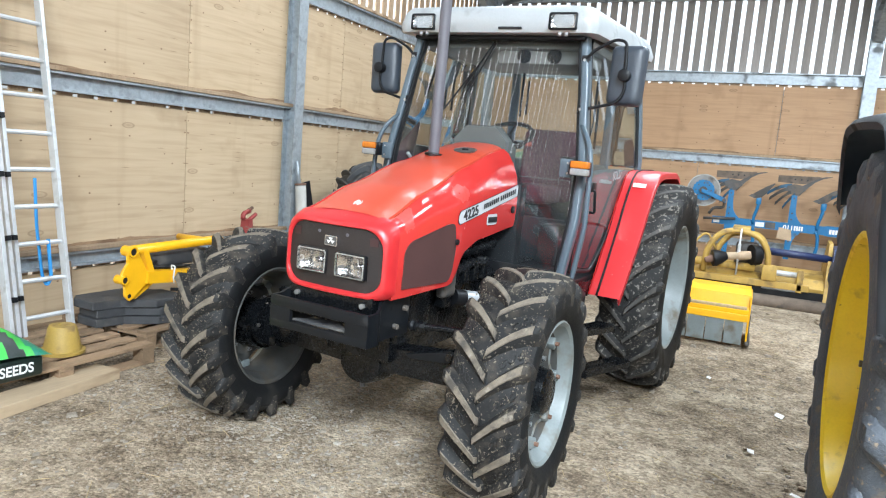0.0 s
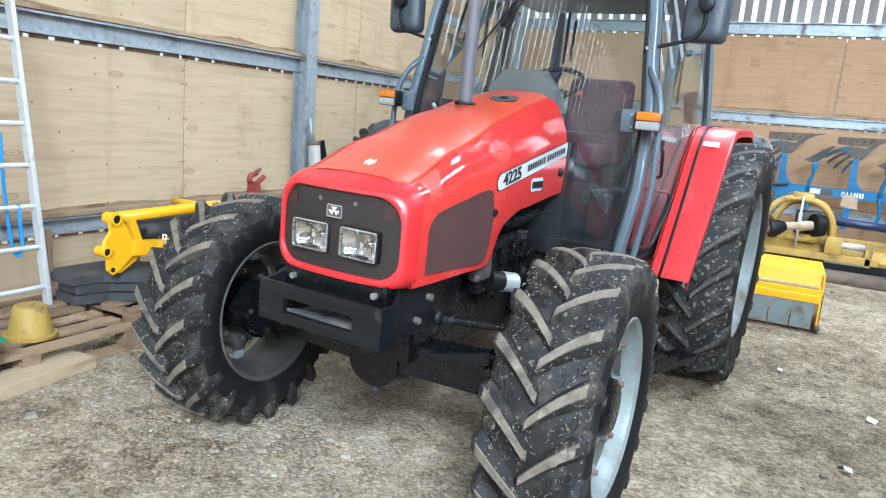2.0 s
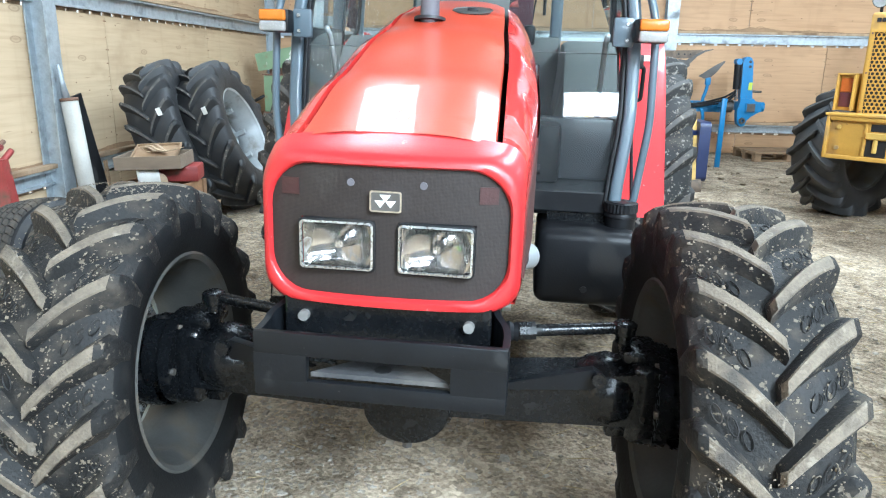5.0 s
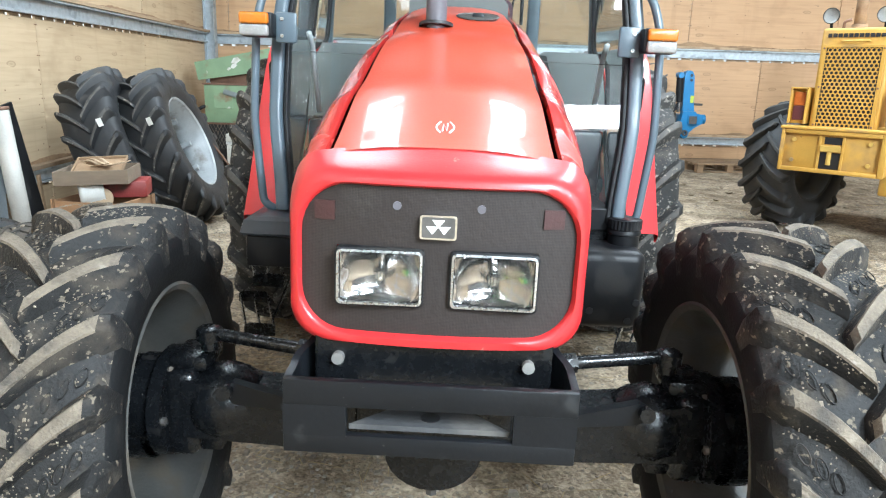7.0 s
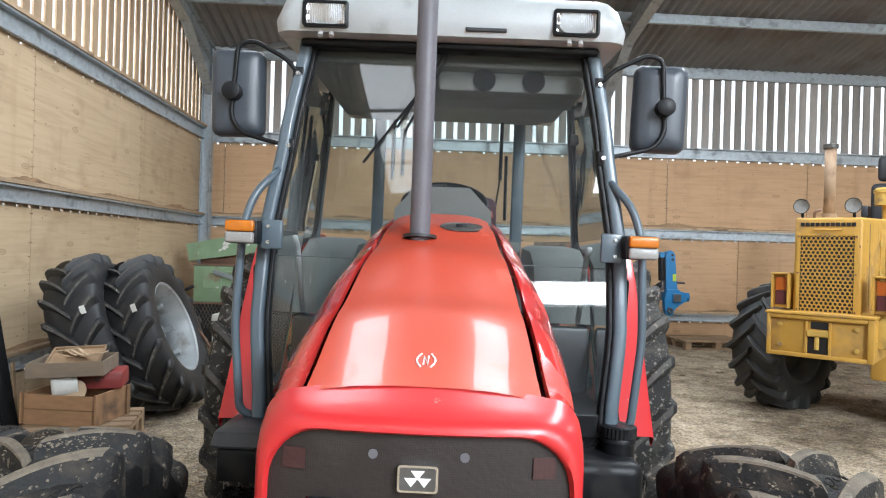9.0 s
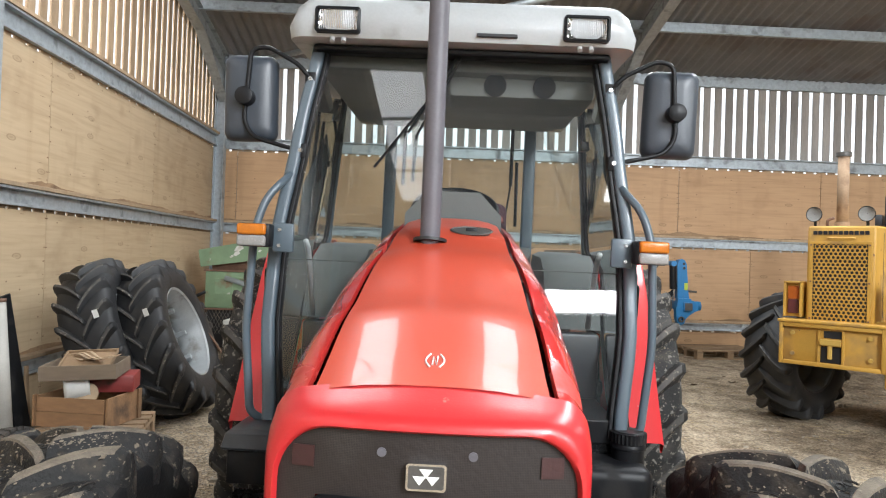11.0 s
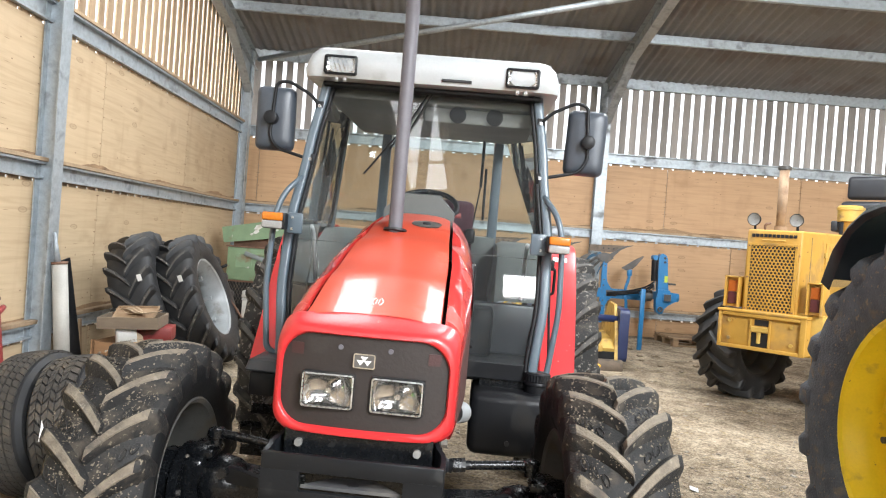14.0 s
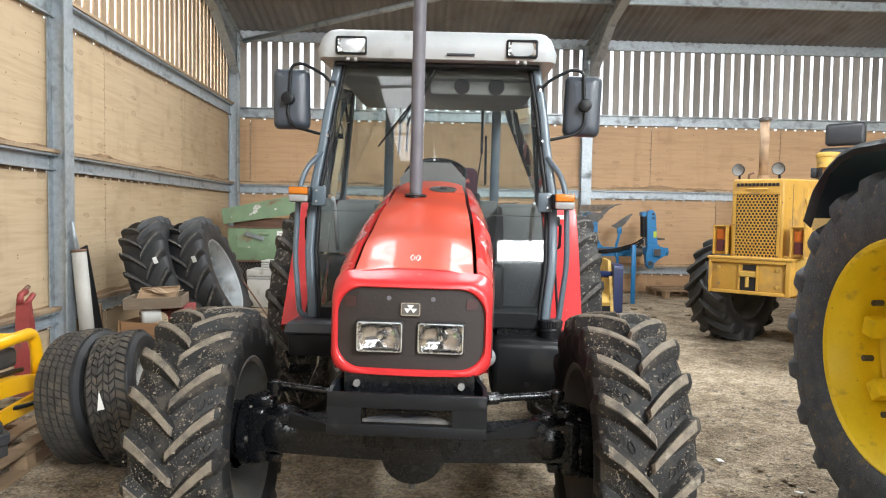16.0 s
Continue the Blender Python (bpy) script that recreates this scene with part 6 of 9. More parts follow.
    for k in range(3):
        a = math.radians(90 + 120 * k)
        part("spoke", tube(bmesh.new(), [(0, 0, -0.03), (0.18 * math.cos(a), 0.18 * math.sin(a), 0)], 0.011, 8), "plastic", st)
    part("hub", tube(bmesh.new(), [(0, 0, -0.06), (0, 0, 0.0)], 0.04, 16), "plastic", st)
    P("steering_column", tube(bmesh.new(), [(0, 1.90, 1.76), (0, 1.72, 1.3)], 0.045, 12), "plastic")
    P("shuttle_lever", tube(bmesh.new(), [(0.05, 1.87, 1.73), (0.18, 1.86, 1.75), (0.215, 1.86, 1.758)], [0.008, 0.008, 0.017], 10), "old_red", "red lever knob", True)
    # seat
    se = new("seat")
    se.parent = tractor
    part("cushion", B(-0.23, 0.23, 2.18, 2.60, 1.33, 1.47, 0.05, seg=3), "seat", se, "maroon cloth cushion", 50)
    part("backrest", B(-0.22, 0.22, -0.06, 0.06, 0, 0.56, 0.05, pose(0.06, 2.62, 1.34, -8, 0, 0), seg=3), "seat", se, "maroon cloth backrest", 50)
    part("base", B(-0.18, 0.18, 2.24, 2.56, 0.93, 1.33, 0.03), "plastic", se, "", 30)
    part("armrest", B(0.235, 0.30, 2.42, 2.68, 1.60, 1.70, 0.02), "plastic", se, "", 30)
    # added panel stands in for the lower cab's darkness; dark console under the dash
    P("lower_bulkhead", B(-0.72, 0.72, 2.12, 2.20, 0.93, 1.245, 0.02), "seat_vinyl", "", 30)
    P("console", B(0.30, 0.46, 1.95, 2.45, 0.93, 1.22, 0.03), "plastic", "", 30)
    P("firewall", B(-0.33, 0.33, 1.49, 1.60, 0.93, 1.50, 0.02), "plastic", "", 30)
    words("SOLD", 0.085, pose(0.752, 2.16, 1.60, 90, 0, 90) @ pose(0, 0, 0, 0, 0, 6), "chalk", tractor, "chalk_writing", 0.0003)
    # exhaust stack, slash-cut at the top
    ex = P("exhaust_pipe", tube(bmesh.new(), [(-0.063, 1.02, 1.55), (-0.066, 1.02, 2.2), (-0.068, 1.02, 2.60), (-0.069, 1.008, 2.66), (-0.069, 0.985, 2.715)], 0.033, 20, False), "exhaust", "grey painted exhaust stack", True)
    # black plug and ring in place of the dark inside pipe and bonnet hole
    P("stack_mouth", tube(bmesh.new(), [(-0.069, 0.9855, 2.713), (-0.069, 1.008, 2.66)], 0.030, 18), "ink", "", True, ex)
    P("stack_hole", tube(bmesh.new(), [(-0.063, 1.02, groove_z(1.02) + 0.020), (-0.063, 1.0215, groove_z(1.02) + 0.030)], 0.055, 24), "ink", "", 30, ex)
    cp = P("coolant_cap", loft(bmesh.new(), [[(0.072 + r * 1.25 * math.cos(a), 1.165 + r * math.sin(a), groove_z(1.165 + r * math.sin(a)) + 0.0265 + h) for a in [2 * math.pi * k / 24 for k in range(24)]] for r, h in ((0.060, 0.0), (0.056, 0.003), (0.05, -0.012), (0.012, -0.014))], True, True), "iron", "dark recessed cap", 30)
    P("cap_grip", B(0.052, 0.092, 1.158, 1.172, groove_z(1.165) + 0.012, groove_z(1.165) + 0.036, 0.004), "plastic", "", 30, cp)
    # embossed mark near the front of the bonnet
    def on_top(u, v):
        return (u, v, groove_z(v) + 0.0262)
    for sg in (-1, 1):
        P("bonnet_mark", tube(bmesh.new(), [on_top(sg * (0.010 + 0.009 * math.sin(math.pi * k / 8)), 0.170 + 0.048 * k / 8) for k in range(9)], 0.0020, 6), "white", "white maker's mark")
    P("bonnet_mark", tube(bmesh.new(), [on_top(-0.005, 0.178), on_top(-0.004, 0.210), on_top(0.004, 0.178), on_top(0.005, 0.210)], 0.0020, 6), "white")


cab()


# ---- things along the side wall ----
def ladder():
    g = thing("ladder", pose(-4.60, 3.93, 0.10, 0, -9.0, 0), "aluminium extension ladder leaning on the plywood wall", "ladder")
    for x, y, t in ((0, 0.37, 3.3), (0.0, 0.0, 3.3), (0.045, -0.075, 3.2), (0.09, -0.15, 3.1)):
        part("rail", B(x - 0.032, x + 0.032, y - 0.014, y + 0.014, 0, t, 0.003), "alu", g)
    for k in range(12):
        z = 0.16 + k * 0.262
        part("rung", tube(bmesh.new(), [(0, 0.0, z), (0, 0.37, z)], 0.017, 8), "alu", g, "", 40)
    for z in (0.3, 0.72, 1.15, 1.55, 2.2):
        part("guide_clip", B(0.03, 0.125, -0.125, -0.095, z, z + 0.035), "plastic", g)
        part("guide_clip", B(0.02, 0.08, -0.05, -0.02, z, z + 0.035), "plastic", g)
    part("foot_bar", B(-0.05, 0.06, -0.25, 0.72, -0.065, -0.005, 0.006), "alu", g, "aluminium stabiliser foot bar")
    part("foot_cap", B(-0.055, 0.065, 0.71, 0.78, -0.075, 0.005, 0.01), "strap", g, "blue plastic end cap")
    return g


ladder()
part("ratchet_strap", tube(bmesh.new(), bend([(-4.76, 4.12, 1.235), (-4.74, 4.12, 0.9), (-4.69, 4.125, 0.55), (-4.67, 4.15, 0.46), (-4.67, 4.185, 0.52), (-4.70, 4.18, 0.80)], 0.06), 0.013, 8, True, 0.18), "strap", None, "blue webbing strap hanging from a ladder rung", True, "", "strap")


def pallet(m, L, W, label, boards=5, name="pallet"):
    """Open wooden pallet: deck boards along x, three bearers with blocks, bottom boards."""
    g = thing(name, m, label, "pallet")
    for k in range(boards):
        y = -W / 2 + (W - 0.098) * k / (boards - 1)
        part("deck_board", B(-L / 2, L / 2, y, y + 0.098, 0.122, 0.144, 0.003), "pallet", g)
    for x in (-L / 2, -0.05, L / 2 - 0.1):
        part("stringer_board", B(x, x + 0.1, -W / 2, W / 2, 0.10, 0.121, 0.002), "pallet", g)
        for y in (-W / 2, -0.05, W / 2 - 0.1):
            part("block", B(x, x + 0.1, y, y + 0.1, 0.022, 0.099, 0.003), "pallet", g)
    for y in (-W / 2, -0.05, W / 2 - 0.1):
        part("bottom_board", B(-L / 2, L / 2, y, y + 0.1, 0.0, 0.021, 0.002), "pallet", g)
    return g


pallet(pose(-4.36, 3.72, 0.0, 0, 0, 88), 1.35, 0.98, "weathered wooden pallet beside the wall, half covered", 6)
pallet(pose(-4.55, 5.12, 0.0, 0, 0, 91), 1.2, 0.9, "dark wooden pallet under steel weights", 5)
part("scaffold_plank", B(-0.105, 0.105, -2.2, 0.0, 0.0, 0.068, 0.004, pose(-3.845, 3.985, 0.002, 0, 0, 3.5)), "plank", None, "pale timber plank lying on the earth floor", False, "", "plank")


def seed_sack():
    g = thing("seed_sack", pose(-4.08, 3.265, 0.144, 0, 0, 86), "green and black plastic sack of seeds lying on a pallet", "sack")
    part("lower_face", B(-0.62, 0.26, -0.25, 0.25, 0.0, 0.125, 0.02, seg=3), "sack_black", g, "black sack face with lettering", 40)
    # printed film over the top: green fields, a black band, a teal corner
    bm, nx, ny = bmesh.new(), 36, 20
    grid = []
    for i in range(nx + 1):
        row = []
        for j in range(ny + 1):
            u, v = i / nx, j / ny
            x, y = -0.64 + 0.94 * u, -0.275 + 0.55 * v
            edge = min(1.0, 4.5 * min(u, 1 - u)) ** 0.6 * min(1.0, 4.0 * min(v, 1 - v) + 0.05) ** 0.6
            z = 0.122 + edge * (0.35 - 0.23 * u) + 0.012 * noise.noise((x * 9, y * 9, 2)) * edge
            row.append(bm.verts.new((x + 0.01 * noise.noise((y * 8, x * 3, 5)), y, z)))
        grid.append(row)
    for i in range(nx):
        for j in range(ny):
            f = bm.faces.new((grid[i][j], grid[i + 1][j], grid[i + 1][j + 1], grid[i][j + 1]))
            u, v = (i + 0.5) / nx, (j + 0.5) / ny
            k = u + 0.30 * v
            f.material_index = 2 if k > 0.90 else (1 if 0.74 < k < 0.83 or 0.50 < k < 0.53 else (3 if k < 0.42 else 0))
    part("printed_film", bm, ["sack_green", "sack_black", "sack_teal", "sack_lime"], g, "bright green printed film with black bands", True)
    words("SEEDS", 0.082, pose(0.10, -0.252, 0.062, 90, 0, 0), "white", g, "lettering", 0.0006, 0.9)
    words("CE", 0.082, pose(-0.12, -0.252, 0.062, 90, 0, 0), "white", g, "lettering", 0.0006, 0.9)
    return g


seed_sack()


def flower_pot():
    bm = lathe(bmesh.new(), [(0.0, 0.138), (0.018, 0.138), (0.02, 0.117), (0.17, 0.086), (0.182, 0.078), (0.184, 0.030), (0.17, 0.028)], 32, "z")
    ob = part("bucket_pot", bm, "pot", None, "ochre plastic pot standing upside down on a pallet", 40, "", "pot")
    ob.matrix_world = pose(-4.12, 3.86, 0.144)
    return ob


flower_pot()


def weights():
    for k, (dx, dy, r) in enumerate(((0.0, 0.0, 2), (0.008, 0.015, 0), (-0.01, -0.03, 3))):
        pts = [(-0.49, -0.06), (-0.27, -0.08), (-0.10, -0.27), (0.13, -0.30), (0.20, -0.22), (0.20, 0.02), (0.12, 0.04), (0.12, 0.15), (0.20, 0.17), (0.20, 0.24), (-0.42, 0.24), (-0.49, 0.16)]
        bm = slab(bmesh.new(), pts, (0, 0.063), "z")
        bmesh.ops.bevel(bm, geom=list(bm.edges), offset=0.006, segments=1, affect="EDGES")
        ob = part("suitcase_weight", bm, "weight_iron", None, "black cast-iron tractor weight, stacked on a pallet", False, "", "weight")
        part("grip_slot", B(0.184, 0.2045, -0.19, -0.11, 0.020, 0.046, 0.002), "plank", ob, "pale worn grip slot")
        ob["group"] = "stacked tractor weights"
        ob.matrix_world = pose(-4.45 + dx, 4.86 + dy, 0.146 + k * 0.068, 0, 0, 84 + r)


weights()


def mounting_frame():
    g = thing("loader_bracket", pose(-4.42, 4.98, 0.352, 0, 0, 0), "bright yellow loader mounting frame stacked on weights", "loader bracket")
    x = 0.14
    cheek = [(-0.490, 0.375), (-0.475, 0.290), (-0.528, 0.240), (-0.548, 0.175), (-0.500, 0.115), (-0.505, 0.045), (-0.465, 0.005), (-0.425, 0.022), (-0.300, 0.122), (-0.305, 0.220), (-0.395, 0.385)]
    bm = slab(bmesh.new(), cheek, (x, x + 0.025), "x")
    bmesh.ops.bevel(bm, geom=list(bm.edges), offset=0.004, segments=1, affect="EDGES")
    part("cheek_plate", bm, "yellow", g)
    for y, z, r, d in ((-0.452, 0.380, 0.040, 0.05), (-0.520, 0.172, 0.034, 0.045)):
        part("pivot_tube", lathe(bmesh.new(), [(x - d, r), (x + d, r), (x + d, r * 0.72), (x - d, r * 0.72)], 22, "x", close=True), "yellow", g, "", 40).matrix_local = Matrix.Translation((0, y, z))
        # black discs paint the dark inside of the bores and the pin hole
        part("tube_bore", tube(bmesh.new(), [(x + d - 0.012, y, z), (x + d - 0.010, y, z)], r * 0.72, 18), "ink", g)
    part("pin_hole", tube(bmesh.new(), [(x + 0.0255, -0.468, 0.045), (x + 0.027, -0.468, 0.045)], 0.016, 14), "ink", g)
    part("arm", slab(bmesh.new(), [(-0.32, 0.122), (0.30, 0.07), (0.60, 0.03), (0.60, 0.12), (0.30, 0.17), (-0.31, 0.218)], (x - 0.03, x + 0.05), "x"), "yellow", g, "", 30)
    part("strut", slab(bmesh.new(), [(-0.350, 0.375), (-0.300, 0.375), (-0.235, 0.205), (-0.290, 0.205)], (x - 0.02, x + 0.03), "x"), "yellow", g)
    part("lower_flange", slab(bmesh.new(), [(-0.42, 0.02), (-0.39, 0.005), (-0.22, 0.10), (-0.26, 0.125)], (x - 0.07, x - 0.001), "x"), "yellow", g)
    part("top_tube", tube(bmesh.new(), bend([(x - 0.01, -0.47, 0.382), (x - 0.01, 0.52, 0.398), (x - 0.01, 0.57, 0.30), (x - 0.01, 0.58, 0.12)], 0.05, 4), 0.037, 18), "yellow", g, "", True)
    part("cross_tube", tube(bmesh.new(), [(-0.25, 0.42, 0.38), (0.12, 0.42, 0.38)], 0.03, 14), "yellow", g, "", True)
    part("inner_bar", tube(bmesh.new(), [(-0.1, -0.30, 0.350), (-0.1, 0.45, 0.335)], 0.022, 10), "yellow_old", g, "", True)
    bm = B(-0.16, 0.09, -0.20, 0.44, 0.205, 0.325, 0.03, seg=3)
    part("rubber_block", bm, "weight_iron", g, "black padded block", 30)
    part("block_lip", tube(bmesh.new(), bend([(0.10, -0.16, 0.27), (0.11, -0.22, 0.225), (0.12, -0.05, 0.212), (0.12, 0.42, 0.185)], 0.05), 0.016, 8), "plastic", g, "", True)
    part("cable_tie", tube(bmesh.new(), bend([(0.200, -0.06, 0.23), (0.205, -0.08, 0.14), (0.195, -0.06, 0.09), (0.17, -0.07, 0.24), (0.200, -0.06, 0.23)], 0.02), 0.006, 6), "white", g, "", True)
    # lower link with hoses that pokes past the pallet
    part("hose", tube(bmesh.new(), bend([(0.1, 0.0, 0.02), (0.26, 0.3, 0.0), (0.32, 0.52, 0.06), (0.2, 0.7, 0.1)], 0.1), 0.014, 8), "plastic", g, "", True)
    part("coupling", tube(bmesh.new(), [(0.30, 0.48, 0.05), (0.34, 0.36, 0.03)], 0.02, 10), "old_red", g, "red hose coupling", True)
    part("lower_link", slab(bmesh.new(), [(0.05, -0.06), (0.62, -0.06), (0.70, 0.0), (0.68, 0.05), (0.05, 0.02)], (0.18, 0.205), "x"), "yellow", g)
    return g


mounting_frame()


def red_stand():
    g = thing("jack_stand", pose(-4.93, 6.64, 0.055, 0, -2, 10), "old red steel jack stand leaning on the wall", "jack stand")
    part("column", loft(bmesh.new(), [[(x * w, y * w, z) for x, y in ((-1, -1), (1, -1), (1, 1), (-1, 1))] for z, w in ((0.0, 0.085), (0.05, 0.08), (0.70, 0.045), (0.74, 0.042))], True, True), "old_red", g, "tapered red column", 20)
    part("fork", tube(bmesh.new(), bend([(0, -0.08, 0.74), (0, -0.07, 0.80), (0, 0.05, 0.82)], 0.03), 0.026, 8), "old_red", g, "", True)
    part("fork", tube(bmesh.new(), bend([(0.01, 0.02, 0.72), (0.02, 0.10, 0.76), (0.02, 0.15, 0.78)], 0.03), 0.022, 8), "old_red", g, "", True)
    part("chain_pin", tube(bmesh.new(), [(0.0, 0.03, 0.83), (0.0, 0.11, 0.85)], 0.018, 8), "rust", g, "", True)
    return g


red_stand()


def car_tyre(m, label, pattern):
    g = thing("car_tyre", m, label, "tyre", "two car tyres standing together")
    R, h, rr = 0.40, 0.135, 0.25
    prof = [(-h * 0.72, rr), (-h * 0.86, rr + 0.01), (-h * 1.02, rr + 0.055), (-h, R - 0.045), (-h * 0.86, R - 0.018), (-h * 0.5, R - 0.011), (0, R - 0.009), (h * 0.5, R - 0.011), (h * 0.86, R - 0.018), (h, R - 0.045), (h * 1.02, rr + 0.055), (h * 0.86, rr + 0.01), (h * 0.72, rr),
            (h * 0.66, rr + 0.02), (h * 0.9, rr + 0.06), (h * 0.7, R - 0.03), (-h * 0.7, R - 0.03), (-h * 0.9, rr + 0.06), (-h * 0.66, rr + 0.02)]
    bm = lathe(bmesh.new(), [(w, r if abs(w) < h * 0.99 or r < R - 0.02 else r) for w, r in prof], 72, close=True)
    part("casing", bm, "rubber_dark", g, "black rubber casing", 30)
    # tread blocks between grooves
    bm = bmesh.new()
    if pattern:
        rows, n = ((-0.104, -0.076), (-0.071, -0.044), (-0.039, -0.012), (-0.007, 0.020), (0.025, 0.052), (0.057, 0.104)), 46
    else:
        rows, n = ((-0.100, -0.066), (-0.056, -0.024), (-0.014, 0.016), (0.026, 0.058), (0.066, 0.100)), 60
    for q, (a, b) in enumerate(rows):
        for k in range(n):
            a0 = 2 * math.pi * (k + (0.5 * (q % 2) if pattern else 0.31 * q)) / n
            a1 = a0 + 2 * math.pi / n * (0.74 if pattern else 0.86)
            sk = (0.075 if q % 2 else -0.075) if pattern else 0.05
            row = []
            for w, s in ((a, 0), (b, sk)):
                r1 = R + 0.006 - 0.010 * (w / h) ** 2
                for aa in (a0 + s, a1 + s):
                    for r in (R - 0.014, r1):
                        row.append(bm.verts.new((w, r * math.cos(aa), r * math.sin(aa))))
            for f in ((1, 3, 7, 5), (0, 1, 5, 4), (2, 6, 7, 3), (0, 2, 3, 1), (4, 5, 7, 6)):
                bm.faces.new([row[i] for i in f])
    part("tread", bm, "rubber_dusty", g, "worn black tread blocks", 30, kind="stuff")
    return g


t1 = car_tyre(pose(-3.840, 5.34, 0.395, 0, -10, -6), "worn black car tyre with fine ribbed tread on earth floor", False)
t2 = car_tyre(pose(-3.585, 5.30, 0.395, 0, -11, 4), "black car tyre with blocky all-terrain tread and white tag", True)
part("rim_liner", lathe(bmesh.new(), [(0.096, 0.250), (0.085, 0.215), (-0.02, 0.22), (-0.09, 0.250)], 40), "white_dirty", t2, "pale inner rim", True)
part("price_tag", slab(bmesh.new(), [(-0.018, -0.05), (0.022, -0.05), (0.004, 0.055)], (-0.4125, -0.4105), "y"), "white", t2, "white paper tag").matrix_local = pose(-0.03, 0, 0.02, -10, 0, 0)


def leaning_pipes():
    a = part("steel_pipe", tube(bmesh.new(), [(-4.86, 7.56, 0.06), (-4.96, 7.56, 1.15)], 0.065, 20), "pale_pipe", None, "pale grey plastic pipe leaning beside the post", True, "", "pipe")
    part("pipe_sleeve", tube(bmesh.new(), [(-4.97, 7.545, 1.15), (-5.0, 7.52, 1.42)], [0.030, 0.012], 12), "galv", a, "", True)
    part("pipe_collar", tube(bmesh.new(), [(-4.958, 7.56, 1.14), (-4.961, 7.56, 1.165)], 0.068, 20), "rust", a, "", True)
    part("rubber_strip", B(-0.012, 0.012, -0.10, 0.10, 0, 1.15, 0.004, pose(-4.88, 7.86, 0.05, 10, -5, 0)), "plastic", None, "black rubber strip leaning on the wall", False, "", "strip")
    part("thin_lath", B(-0.01, 0.01, -0.02, 0.02, 0, 0.55, 0.002, pose(-4.95, 8.05, 0.05, 0, -4, 0)), "pallet", None, "short pale timber lath leaning on the wall", False, "", "lath")
    part("thin_lath", B(-0.01, 0.01, -0.02, 0.02, 0, 0.42, 0.002, pose(-5.03, 4.62, 0.12, 0, -4, 0)), "pallet", None, "short pale timber lath leaning on the wall", False, "", "lath")


leaning_pipes()


def spare_wheel(m, label):
    g = thing("spare_tyre", m, label, "tractor wheel", "two tractor wheels leaning on the wall")
    agri_tyre(g, 0.71, 0.43, 0.41, 19, 0.046, 0.036, 21.0, mats=("rubber_dark", "lug_dark"), label="black tractor tyre")
    part("rim", rim_mesh(0.41, 0.43, -0.05, -1, 0.16), "rim_silver", g, "silver steel rim", 35)
    for k in range(8):
        a = 2 * math.pi * k / 8
        part("clamp_lug", B(-0.06, 0.05, -0.022, 0.022, 0.31, 0.35, 0.005, Matrix.Rotation(a, 4, "X")), "rim_silver", g)
    part("paper_tag", B(-0.002, 0.002, -0.02, 0.02, -0.032, 0.032, 0.0, Matrix.Translation((0.12, -0.66, 0.26)) @ pose(0, 0, 0, 0, 0, 90)), "white", g, "white paper tag")
    return g


spare_wheel(pose(-4.10, 8.74, 0.765, 0, -22, 1), "black tractor wheel with silver rim leaning on another")
spare_wheel(pose(-4.47, 8.50, 0.765, 0, -21, 7), "black tractor wheel with silver rim leaning on plywood wall")


